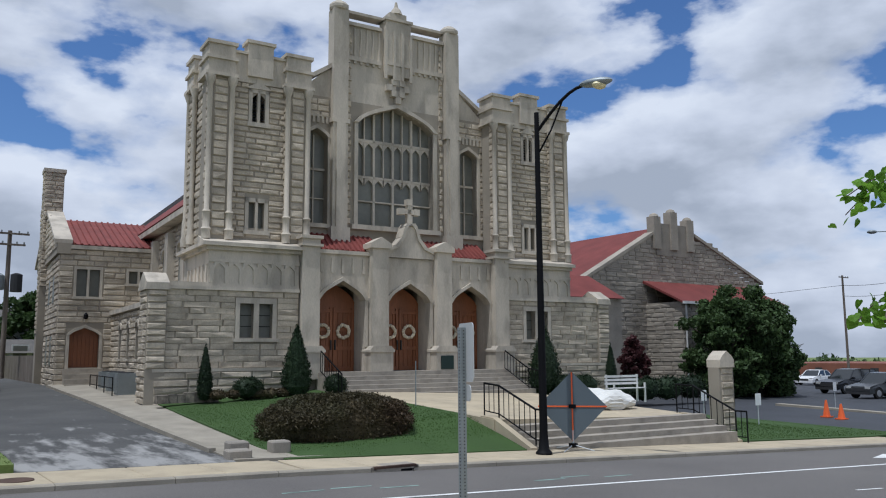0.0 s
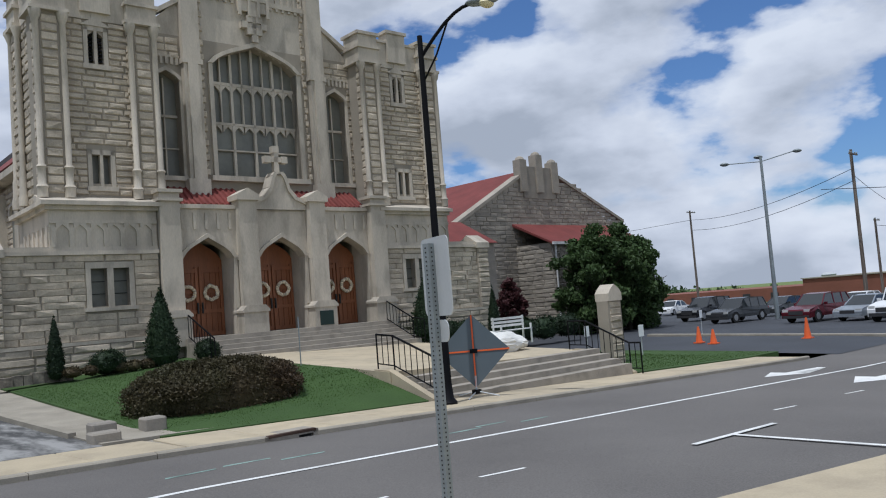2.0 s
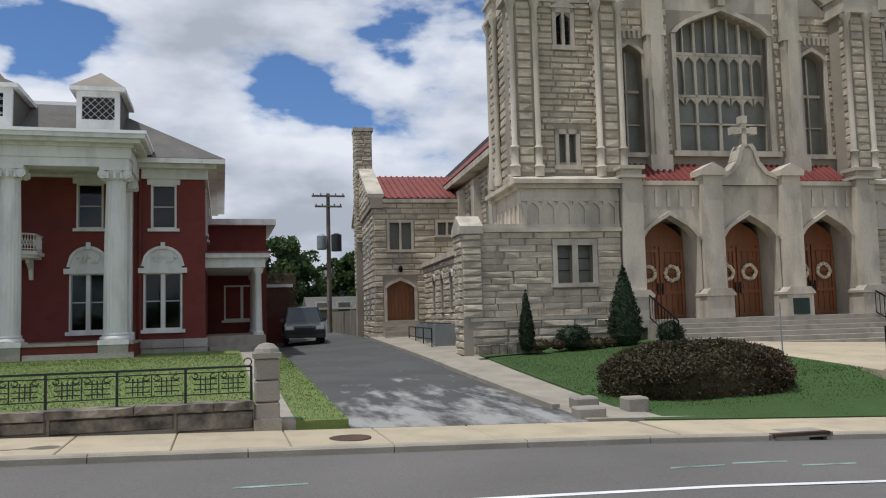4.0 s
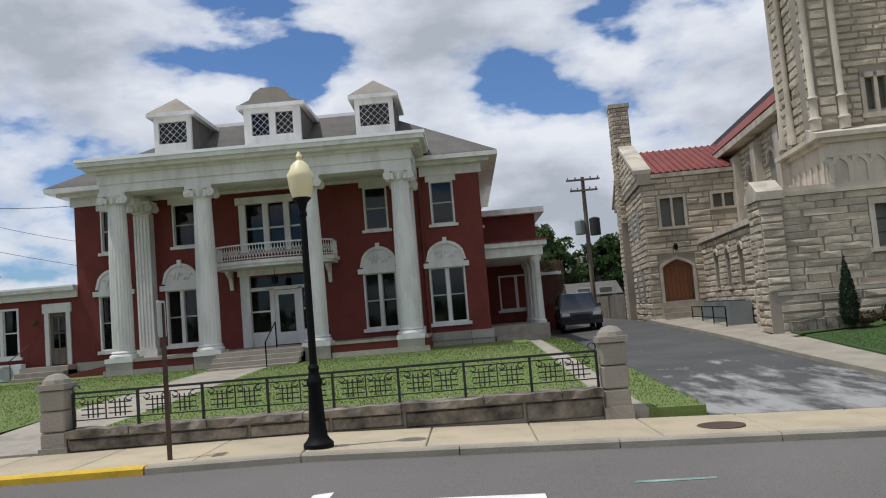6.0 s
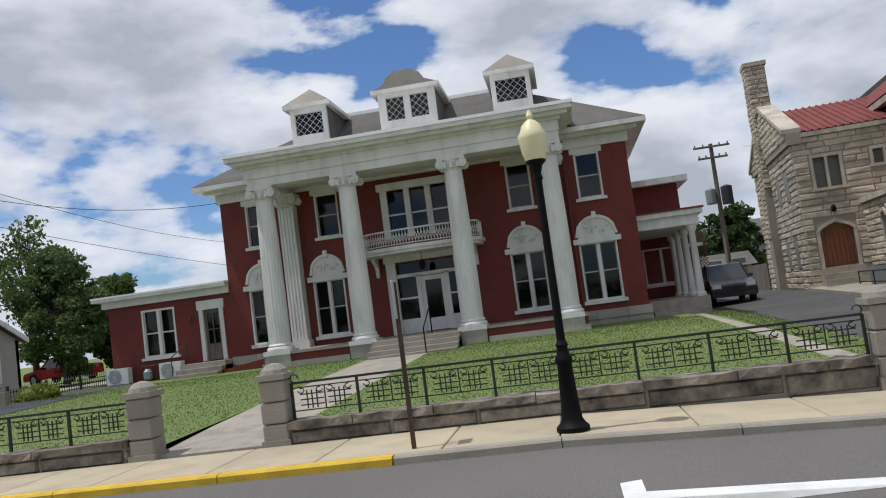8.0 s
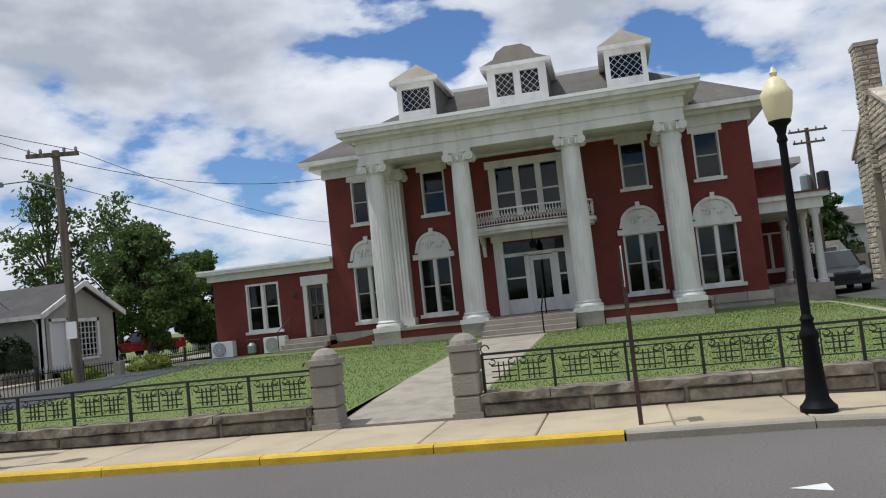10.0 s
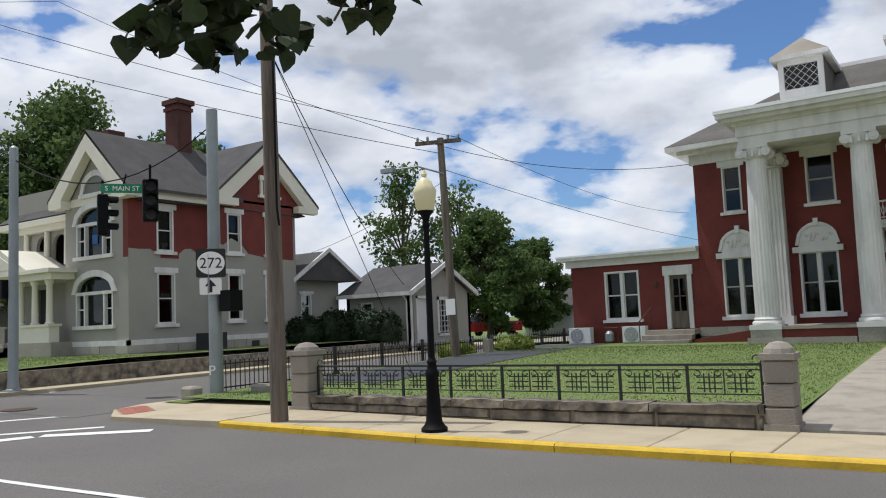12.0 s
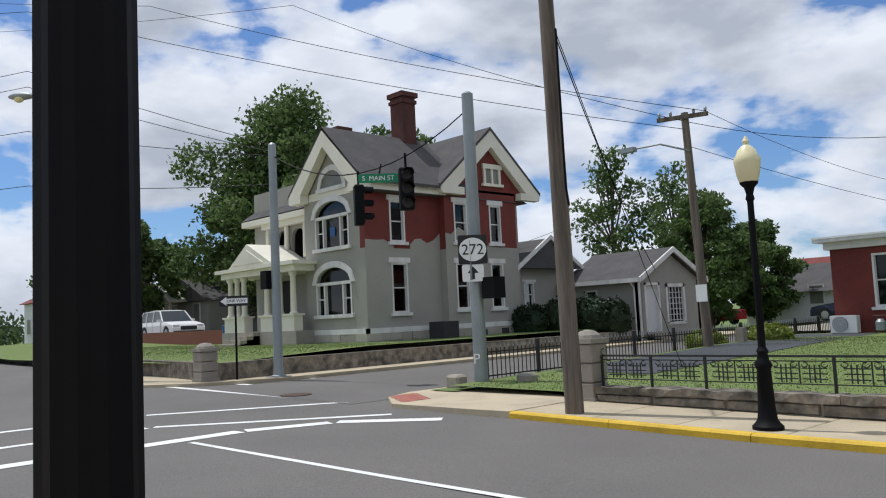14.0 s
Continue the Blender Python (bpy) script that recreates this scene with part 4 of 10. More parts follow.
part("ogee_gable", prism(bm_new(), [(CX + x, z) for x, z in pts], "y", YP - 0.12, YP + 0.35), TRIM, church)
bm = bm_new()
for a, b in zip(pts[2:7], pts[3:8]):
    for s in (-1, 1):
        prism(bm, [(CX + s * a[0], a[1]), (CX + s * b[0], b[1]), (CX + s * (b[0] + 0.1), b[1] + 0.1), (CX + s * (a[0] + 0.1), a[1] + 0.12)], "y", YP - 0.2, YP + 0.4)
part("ogee_moulding", bm, TRIM, church)
bm = box(bm_new(), CX - 0.09, CX + 0.09, YP - 0.02, YP + 0.2, 7.05, 8.15)
box(bm, CX - 0.36, CX + 0.36, YP - 0.02, YP + 0.2, 7.62, 7.82)
for dx, dz in ((-0.36, 7.72), (0.36, 7.72), (0, 8.12)):
    box(bm, CX + dx - 0.13, CX + dx + 0.13, YP - 0.04, YP + 0.22, dz - 0.13, dz + 0.13)
part("stone_cross", bm, TRIM, church)
# small tiled roof between porch and gable
def tile_roof(parent, axis_x0, axis_x1, y0, z0, y1, z1, step=0.22, name="tile_roof", mat=None):
    bm = bm_new()
    quad(bm, (axis_x0, y0, z0), (axis_x1, y0, z0), (axis_x1, y1, z1), (axis_x0, y1, z1))
    quad(bm, (axis_x0, y0, z0 - 0.1), (axis_x0, y1, z1 - 0.1), (axis_x1, y1, z1 - 0.1), (axis_x1, y0, z0 - 0.1))
    n = max(1, int((axis_x1 - axis_x0) / step))
    for i in range(n):
        x = axis_x0 + (i + 0.5) * (axis_x1 - axis_x0) / n
        tube(bm, (x, y0 - 0.03, z0), (x, y1, z1), 0.06, 0.06, 6)
    return part(name, bm, mat or TILE, parent)
for a, b in ((CX - 4.2, CX - 1.2), (CX + 1.2, CX + 4.2)):
    tile_roof(church, a, b, YP + 0.2, 5.95, YG, 6.7)
mass("porch_roof", church, TRIM, (CX - 4.85, CX + 4.85, YP + 0.45, YG + 0.4, 5.6, 5.9))
mass("porch_back", church, MORTAR, (CX - 4.85, CX - 3.95, 14.35, 14.9, 1.1, 5.7), (CX - 2.05, CX - 0.95, 14.35, 14.9, 1.1, 5.7), (CX + 0.95, CX + 2.05, 14.35, 14.9, 1.1, 5.7), (CX + 3.95, CX + 4.85, 14.35, 14.9, 1.1, 5.7), (CX - 4.85, CX + 4.85, 14.36, 14.9, 4.6, 5.7))
for c in DOORS:
    for s in (-1, 1):
        mass("porch_jamb", church, TRIM, (c + s * 0.97 + min(0, s * 0.5), c + s * 0.97 + max(0, s * 0.5), YP + 0.45, 14.35, 1.1, 5.6))
mass("porch_floor", church, STEPCON, (CX - 4.85, CX + 4.85, YP - 0.2, 14.9, 0.3, 1.15))
# the three pairs of doors
for k, c in enumerate(DOORS):
    d = part("door_%d" % (k + 1), prism(bm_new(), arch_outline(c - 0.97, c + 0.97, 1.15, 3.95, 4.7, "tudor"), "y", 14.3, 14.34), DOORWOOD, church, "varnished oak double church door")
    for s in (-1, 1):
        bm = bm_new()
        u0, u1 = sorted((c + s * 0.03, c + s * 0.92))
        for a, b in ((u0, u0 + 0.1), (u1 - 0.1, u1)):
            box(bm, a, b, 14.24, 14.3, 1.17, 3.7)
        for z in (1.17, 2.0, 2.75, 3.5):
            box(bm, u0, u1, 14.245, 14.3, z, z + 0.14)
        for q in range(1, 4):
            box(bm, u0 + (u1 - u0) * q / 4 - 0.012, u0 + (u1 - u0) * q / 4 + 0.012, 14.27, 14.3, 1.3, 3.6)
        leaf = part("leaf", bm, DOORWOOD, d)
        bm = bm_new()
        box(bm, c + s * 0.09 - 0.025, c + s * 0.09 + 0.025, 14.17, 14.24, 2.0, 2.4)
        part("handle", bm, IRON, d)
        wreath = thing("wreath", "round cream flower wreath on an oak door", "wreath", (c + s * 0.45, 14.2, 2.75), "door wreaths")
        bm = bm_new()
        for q in range(26):
            a = 2 * math.pi * q / 26
            r = 0.25 + rng.uniform(-0.02, 0.02)
            m = Matrix.Translation((c + s * 0.45 + r * math.cos(a), 14.19 + rng.uniform(-0.02, 0.02), 2.75 + r * math.sin(a))) @ Euler((rng.random(), rng.random(), rng.random())).to_matrix().to_4x4()
            bmesh.ops.create_icosphere(bm, subdivisions=1, radius=0.075, matrix=m)
        part("flower_ring", bm, WREATHM, wreath)
        part("ring", path_tube(bm_new(), [(c + s * 0.45 + 0.25 * math.cos(q * math.pi / 8), 14.22, 2.75 + 0.25 * math.sin(q * math.pi / 8)) for q in range(17)], 0.03), BARK, wreath)
plaque = tagged(part("plaque", box(bm_new(), CX + 1.5 - 0.3, CX + 1.5 + 0.3, YP - 0.54, YP - 0.5, 1.2, 1.75), BRONZE), "dark bronze dedication plaque on a porch pier", "plaque")

# nave behind, with its tall roof, and the low west aisle
mass("nave_wall", church, MORTAR, (CX - 7.6, CX - 7.1, 16.4, 45, 0, 7.75), (CX + 7.1, CX + 7.6, 16.4, 45, 0, 7.75), (CX - 7.6, CX + 7.6, 44.5, 45, 0, 7.75))
stones.fill("x", -1, CX - 7.6, 16.4, 34, 4.2, 7.65, [(y, y + 0.9, 4.7, 7.0) for y in (20.0, 23.2, 26.4, 29.6)])
for y in (20.0, 23.2, 26.4, 29.6):
    bm = bm_new()
    arch_band(bm, "x", y, y + 0.9, 6.4, 6.8, "round", 0.14, CX - 7.72, CX - 7.55)
    nw = part("nave_window", bm, TRIM, church)
    part("pane", prism(bm_new(), arch_outline(y, y + 0.9, 4.8, 6.4, 6.8, "round"), "x", CX - 7.61, CX - 7.58), CHGLASS, nw)
    box_b = box(bm_new(), CX - 7.95, CX - 7.6, y - 1.5, y - 0.9, 3.6, 7.4)
    part("buttress", box_b, TRIM, church)
part("nave_roof", prism(bm_new(), [(CX - 7.1, 9.15), (CX - 7.1, 9.4), (CX, 12.6), (CX + 7.1, 9.4), (CX + 7.1, 9.15), (CX, 12.3)], "y", 15.6, 45.4), DKSHINGLE, church)
for e in (-1, 1):
    part("roof_tiles", prism(bm_new(), [(CX + e * 8.15, 8.08), (CX + e * 7.08, 9.2), (CX + e * 7.08, 9.0), (CX + e * 7.95, 8.0)], "y", 16.45, 45.4), TILE, church)
    part("nave_eave", box(bm_new(), CX + e * 7.85 - 0.3, CX + e * 7.85 + 0.3, 16.5, 45.4, 7.75, 8.0), TRIM, church)
part("gable_back", prism(bm_new(), [(CX - 7.2, 7.7), (CX, 12.2), (CX + 7.2, 7.7)], "y", 44.6, 45.0), MORTAR, church)
# west aisle
AX = CX - 9.6
ah = [(y, y + 0.55, 1.7, 3.0, 3.2, "round") for y in (16.6, 18.6, 20.6, 22.6)]
part("aisle_wall", wall(bm_new(), "x", 15.6, 25.6, -0.4, 3.75, AX, AX + 0.45, ah), MORTAR, church)
stones.fill("x", -1, AX, 15.6, 25.6, 0.1, 3.7, [(h[0] - 0.1, h[1] + 0.1, 1.6, 3.3) for h in ah])
mass("aisle_roof", church, TRIM, (AX - 0.15, CX - 7.4, 15.5, 25.6, 3.75, 3.95))
for h in ah:
    bm = bm_new()
    arch_band(bm, "x", h[0], h[1], 3.0, 3.2, "round", 0.12, AX - 0.06, AX + 0.1)
    panel(bm, "x", h[0] - 0.1, h[1] + 0.1, 1.6, 1.7, AX - 0.08, AX + 0.1)
    aw = part("aisle_window", bm, TRIM, church)
    part("pane", prism(bm_new(), arch_outline(h[0], h[1], 1.7, 3.0, 3.2, "round"), "x", AX + 0.2, AX + 0.22), CHGLASS, aw)
# niche on the side of the corner pier
part("niche", prism(bm_new(), arch_outline(YB + 0.2, YB + 0.8, 1.9, 3.1, 3.4, "round"), "x", CX - 10.40, CX - 10.37), TRIM, church)

# parish wing with an arched door, chimney and tiled roof
WX, WY = 8.65, 25.35
wh = [(9.22, 10.52, 1.3, 2.8, 3.15, "tudor"), (9.4, 9.88, 4.62, 5.9), (9.94, 10.42, 4.62, 5.9), (11.72, 12.14, 5.3, 5.9), (12.2, 12.62, 5.3, 5.9)]
part("wing_wall", wall(bm_new(), "y", WX, 14.6, -0.2, 6.85, WY, WY + 0.5, wh), MORTAR, church)
stones.fill("y", -1, WY, WX, 14.6, 0.2, 6.85, [(9.07, 10.67, 1.2, 3.35), (9.25, 10.57, 4.5, 6.05), (11.57, 12.77, 5.18, 6.05)], h=0.27)
part("wing_side", box(bm_new(), WX, WX + 0.5, WY + 0.5, 36, -0.2, 6.85), MORTAR, church)
stones.fill("x", -1, WX, WY, 36, 0.2, 6.85, [(y, y + 0.8, a, b) for y in (27, 29, 31, 33) for a, b in ((1.4, 2.8), (4.4, 5.7))], h=0.27)
for y in (27, 29, 31, 33):
    for a, b in ((1.4, 2.8), (4.4, 5.7)):
        part("wing_side_window", box(bm_new(), WX - 0.03, WX + 0.01, y, y + 0.8, a, b), CHGLASS, church)
bm = prism(bm_new(), [(WY - 0.1, 6.6), (36, 6.6), (36, 6.8), (30.8, 9.2), (30.2, 9.2), (WY - 0.1, 7.1)], "x", WX - 0.15, WX + 0.45)
part("wing_gable", bm, MORTAR, church)
for k in range(8):
    z = 6.85 + k * 0.27
    stones.fill("x", -1, WX - 0.15, WY - 0.05 + max(0, z - 6.85) * 2.05, 35.9 - max(0, z - 6.855) * 2.2, z, z + 0.27, h=0.27)
bm = bm_new()
for a, b in (((WY - 0.1, 7.1), (30.2, 9.2)), ((36.0, 6.8), (30.8, 9.2))):
    prism(bm, [a, b, (b[0], b[1] + 0.18), (a[0], a[1] + 0.18)], "x", WX - 0.28, WX + 0.5)
part("wing_gable_coping", bm, TRIM, church)
part("wing_cornice", box(bm_new(), WX + 0.45, 14.6, WY - 0.14, WY + 0.5, 6.85, 7.03), TRIM, church)
tile_roof(church, WX + 0.45, 14.6, WY - 0.1, 7.07, 30.5, 9.0, 0.3, "wing_roof")
wc = part("wing_chimney", box(bm_new(), 8.28, 9.22, 31.2, 32.2, 0, 11.65), MORTAR, church)
stones.fill("y", -1, 31.2, 8.28, 9.22, 5.5, 11.65, h=0.24, long=(0.3, 0.6))
stones.fill("x", -1, 8.28, 31.2, 32.2, 3.0, 11.65, h=0.24, long=(0.3, 0.6))
part("chimney_cap", box(bm_new(), 8.2, 9.3, 31.12, 32.28, 11.65, 11.85), TRIM, church)
bm = bm_new()
arch_band(bm, "y", 9.22, 10.52, 2.8, 3.15, "tudor", 0.15, WY - 0.07, WY + 0.1)
for a, b in ((9.08, 9.22), (10.52, 10.66)):
    box(bm, a, b, WY - 0.05, WY + 0.2, 1.25, 2.8)
wd = part("side_door", bm, TRIM, church)
bm = prism(bm_new(), arch_outline(9.22, 10.52, 1.3, 2.8, 3.15, "tudor"), "y", WY + 0.3, WY + 0.34)
for q in range(7):
    u = 9.27 + q * 0.175
    box(bm, u, u + 0.16, WY + 0.27, WY + 0.3, 1.32, 2.85)
part("door_leaf", bm, DOORWOOD, wd)
part("lamp", lathe(bm_new(), [(0.05, 3.55), (0.1, 3.6), (0.1, 3.75), (0.04, 3.85)], 9.87, WY - 0.15, 8), BLACK, wd)
for a, b, z0, z1 in ((9.4, 10.42, 4.62, 5.9), (11.72, 12.62, 5.3, 5.9)):
    m = (a + b) / 2
    bm = bm_new()
    for u, v in ((a - 0.12, a), (m - 0.05, m + 0.05), (b, b + 0.12)):
        box(bm, u, v, WY - 0.05, WY + 0.2, z0, z1)
    box(bm, a - 0.12, b + 0.12, WY - 0.05, WY + 0.2, z1, z1 + 0.14)
    box(bm, a - 0.18, b + 0.18, WY - 0.1, WY + 0.2, z0 - 0.12, z0)
    ww = part("wing_window", bm, TRIM, church)
    part("pane", box(bm_new(), a, b, WY + 0.25, WY + 0.28, z0, z1), CHGLASS, ww)
bm = bm_new()
for k in range(5):
    box(bm, 9.0, 10.75, WY - 0.3 * (5 - k), WY, 0.1 + k * 0.23, 0.1 + (k + 1) * 0.23)
sd = tagged(part("side_steps", bm, STEPCON), "short concrete steps up to the arched side door", "steps")
stones.done("coursed_stone", LIME, church)


def rail(name, x, pts, label, group=""):
    """A black picket handrail in the plane x, through (y, z of the ground) points."""
    r = thing(name, label, "handrail", (x, pts[0][0], pts[0][1]), group)
    top = [(x, y, z + 0.9) for y, z in pts]
    part("top_bar", path_tube(bm_new(), top, 0.028), BLACK, r)
    part("lower_bar", path_tube(bm_new(), [(a, b, c - 0.75) for a, b, c in top], 0.018), BLACK, r)
    for (y0, z0), (y1, z1) in zip(pts, pts[1:]):
        n = max(1, round(abs(y1 - y0) / 0.22))
        for i in range(n):
            t = i / n
            y, z = y0 + (y1 - y0) * t, z0 + (z1 - z0) * t
            part("baluster", tube(bm_new(), (x, y, z + (0.0 if i == 0 else 0.14)), (x, y, z + 0.9), 0.022 if i == 0 else 0.012, None, 6), BLACK, r)
    y, z = pts[-1]
    part("end_post", tube(bm_new(), (x, y, z), (x, y, z + 0.9), 0.022, None, 6), BLACK, r)
    return r


# steps to the doors and the terrace
steps_a = thing("church_steps", "broad weathered concrete steps before the church doors", "steps", (CX, 12, 0.15))
for k in range(6):
    part("step", box(bm_new(), CX - 4.2, CX + 4.6, YP - 0.25 - 0.36 * (6 - k), YP - 0.25 - 0.36 * (5 - k) + 0.02 * (k < 5), 0.0, 0.22 + 0.155 * (k + 1)), STEPCON, steps_a)
rail("step_rail", CX - 4.1, [(YP - 2.5, 0.22), (YP - 2.2, 0.35), (YP - 0.3, 1.15)], "black iron handrail beside the church steps", "church rails")
rail("step_rail", CX + 4.4, [(YP - 2.9, 0.22), (YP - 2.2, 0.3), (YP - 0.3, 1.15), (YP - 0.1, 1.15)], "black iron handrail beside the church steps", "church rails")


def terrace(x, y):
    t = (y - 3.4) / 8.8
    return -0.03 + 0.37 * t - 0.03 * (x - 20)


structure("terrace", skirted(sheet(bm_new(), [16.4, 20, 24.4], [3.3, 6, 11.2, 14.4], terrace), 1.1), CONCRETE, "worn concrete terrace before the church", "terrace")
steps_b = thing("street_steps", "long concrete steps from the pavement to the terrace", "steps", (21, 2.5, -0.7))
for k in range(4):
    part("step", box(bm_new(), 16.85, 24.05, 1.75 + 0.38 * k, 2.15 + 0.38 * k, -1.1, -0.68 + 0.15 * (k + 1)), STEPCON, steps_b)
rail("street_rail", 16.7, [(1.5, gz(17) + 0.1), (1.9, gz(17) + 0.1), (3.5, 0.05), (4.2, 0.1)], "black iron handrail beside the street steps", "church rails")
rail("street_rail", 24.2, [(1.5, gz(24)), (1.9, gz(24)), (3.5, -0.14), (4.2, -0.12)], "black iron handrail beside the street steps", "church rails")
prism_b = bm_new()
for x in (16.4, 24.05):
    prism(prism_b, [(1.75, -1.1), (4.0, -1.1), (4.0, terrace(x, 4) + 0.03), (3.4, terrace(x, 3.4) + 0.03), (1.75, gz(x) + 0.05)], "x", x + 0.03, x + 0.22)
structure("step_kerb", prism_b, CONCRETE, "sloping concrete kerb beside the steps", "kerb")


def lawn_left(x, y):
    """From the walk's height at one edge to the terrace's at the other."""
    t = min(1, max(0, (y - 1.9) / 2.5))
    across = min(1, max(0, (x - 10.1) / 6.28))
    walk_z = drive_z(10, y) + 0.05
    return gz(x) * (1 - t) + (walk_z * (1 - across) + terrace(16.4, max(3.4, y)) * across) * t + 0.012


structure("lawn_church", skirted(sheet(bm_new(), [10.1, 12, 14, 16.38], [1.85, 3, 5, 7, 9, 11, 14.4], lawn_left)), LUSHSOIL, "small green lawn before the church", "lawn")
structure("lawn_church_right", skirted(sheet(bm_new(), [24.42, 28, 31, 33], [1.85, 3, 5, 8, 11, 14.4], lambda x, y: gz(x) + 0.03 + 0.09 * (y - 1.9) * max(0.15, (33 - x) / 8))), LUSHSOIL, "green lawn beside the church terrace", "lawn")
structure("church_path", skirted(leaning(sheet(bm_new(), [9.2, 10.4, 11.6], [1.85, 4, 7, 10, 14, 18, 22, 27], lambda x, y: drive_z(x, y) + 0.03), 9)), KERB, "grey concrete walk between driveway and church", "path")
bm = bm_new()
for a, b in zip([3.2, 6, 10, 14, 18, 22], [6, 10, 14, 18, 22, 26]):
    lift = [drive_z(9.2, y) + 0.1 for y in (a, b)]
    x_a, x_b = 9.1 + 0.03 * (a - 1.75), 9.1 + 0.03 * (b - 1.75)
    lo = [bm.verts.new(p) for p in ((x_a, a, -0.5), (x_a + 0.15, a, -0.5), (x_a + 0.15, a, lift[0]), (x_a, a, lift[0]))]
    hi = [bm.verts.new(p) for p in ((x_b, b, -0.5), (x_b + 0.15, b, -0.5), (x_b + 0.15, b, lift[1]), (x_b, b, lift[1]))]
    for i in range(4):
        bm.faces.new((lo[i], lo[(i + 1) % 4], hi[(i + 1) % 4], hi[i]))
    bm.faces.new(lo[::-1])
    bm.faces.new(hi)
structure("driveway_kerb", bm, KERB, "low stone kerb beside the driveway", "kerb")

# ---- brick mansion ----
mansion = thing("brick_mansion", "dark red brick mansion with a white columned portico", "house", (-4.5, 24, 0.4))
MY = 18.57


def house_window(parent, axis, d, sign, u0, u1, z0, z1, frame_mat, cols=1, rails=(0.5,), sill=0.1, head=0.0, trim=0.07, arch=None, blind=0.0, name="window", sash_mat=None, louvres=False):
    """A sash window in an opening. d: the wall's face, sign: the way out."""
    def lay(bm, a, b, c, e, f, g):
        lo, hi = sorted((d + sign * f, d + sign * g))
        return panel(bm, axis, a, b, c, e, lo, hi)
    bm = bm_new()
    lay(bm, u0, u0 + trim, z0, z1, -0.14, 0.02)
    lay(bm, u1 - trim, u1, z0, z1, -0.14, 0.02)
    lay(bm, u0 + trim, u1 - trim, z1 - trim, z1, -0.14, 0.02)
    lay(bm, u0 + trim, u1 - trim, z0, z0 + trim, -0.14, 0.02)
    for c in range(1, cols):
        m = u0 + (u1 - u0) * c / cols
        lay(bm, m - 0.06, m + 0.06, z0 + trim, z1 - trim, -0.14, 0.01)
    w = part(name, bm, frame_mat, parent)
    if sill:
        part("sill", lay(bm_new(), u0 - 0.1, u1 + 0.1, z0 - sill, z0, -0.05, 0.1), frame_mat, w)
    if head:
        part("lintel", lay(bm_new(), u0 - 0.12, u1 + 0.12, z1, z1 + head, -0.03, 0.05), frame_mat, w)
    for c in range(cols):
        a, b = u0 + (u1 - u0) * c / cols + 0.05, u0 + (u1 - u0) * (c + 1) / cols - 0.05
        pane = part("pane", lay(bm_new(), a, b, z0 + 0.03, z1 - 0.03, -0.125, -0.119), GLASS, w)
        bm = bm_new()
        for r in rails:
            z = z0 + (z1 - z0) * r
            lay(bm, a, b, z - 0.022, z + 0.022, -0.115, -0.06)
        lay(bm, a, a + 0.035, z0 + 0.05, z1 - 0.05, -0.115, -0.07)
        lay(bm, b - 0.035, b, z0 + 0.05, z1 - 0.05, -0.115, -0.07)
        part("sash", bm, sash_mat or frame_mat, w)
        if louvres:
            bm = bm_new()
            z = z0 + 0.1
            while z < z1 - 0.12:
                lay(bm, a + 0.06, b - 0.06, z, z + 0.035, -0.2, -0.17)
                z += 0.075
            lay(bm, a + 0.02, a + 0.08, z0 + 0.06, z1 - 0.06, -0.2, -0.165)
            lay(bm, b - 0.08, b - 0.02, z0 + 0.06, z1 - 0.06, -0.2, -0.165)
            part("shutter", bm, BLIND, w, "grey louvred inside shutter")
        if blind:
            part("blind", lay(bm_new(), a, b, z1 - (z1 - z0) * blind, z1 - 0.05, -0.3, -0.28), BLIND, w)
    return w


low = [(-11.05, -9.9), (-8.65, -7.5), (-1.6, -0.42), (0.73, 2.0)]
high = [(-10.87, -10.25), (-8.27, -7.42), (-1.4, -0.55), (0.97, 1.81)]
holes = [(a, b, 1.25, 3.2) for a, b in low] + [(a, b, 4.72, 6.25) for a, b in high]
holes += [(-5.85, -3.35, 0.95, 3.4), (-5.8, -3.3, 4.3, 6.1)]
part("front_wall", wall(bm_new(), "y", -11.8, 2.75, 0.2, 6.75, MY, MY + 0.35, holes), REDBRICK, mansion)
mass("side_wall", mansion, REDBRICK, (-11.8, -11.45, MY + 0.35, 31, 0.2, 6.75), (-11.8, 2.75, 30.65, 31, 0.2, 6.75))
sh = [(20.0, 20.8, 4.7, 6.2), (22.4, 23.4, 4.7, 6.2), (25.5, 26.4, 4.7, 6.2)]
part("east_wall", wall(bm_new(), "x", MY + 0.35, 31, 0.2, 6.75, 2.4, 2.75, sh), REDBRICK, mansion)
for a, b, c, e in sh:
    house_window(mansion, "x", 2.75, 1, a, b, c, e, WHITE, head=0.18)
# added floor, ceiling and back sheet, coloured near-black as the shade of unlit rooms
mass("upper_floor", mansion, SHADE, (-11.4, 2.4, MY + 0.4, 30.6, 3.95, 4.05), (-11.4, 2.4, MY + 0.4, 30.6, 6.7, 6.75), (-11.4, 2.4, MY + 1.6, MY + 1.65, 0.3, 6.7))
bm = bm_new()
u = -11.9
while u < 2.8:
    w = rng.uniform(0.9, 1.7)
    e = min(u + w, 2.85)
    box(bm, u, e - 0.012, MY - 0.09, MY + 0.1, 0.1, 0.62)
    box(bm, u, e - 0.012, MY - 0.13, MY + 0.1, 0.63, 0.92)
    u = e
part("foundation", bm, FOUND, mansion)
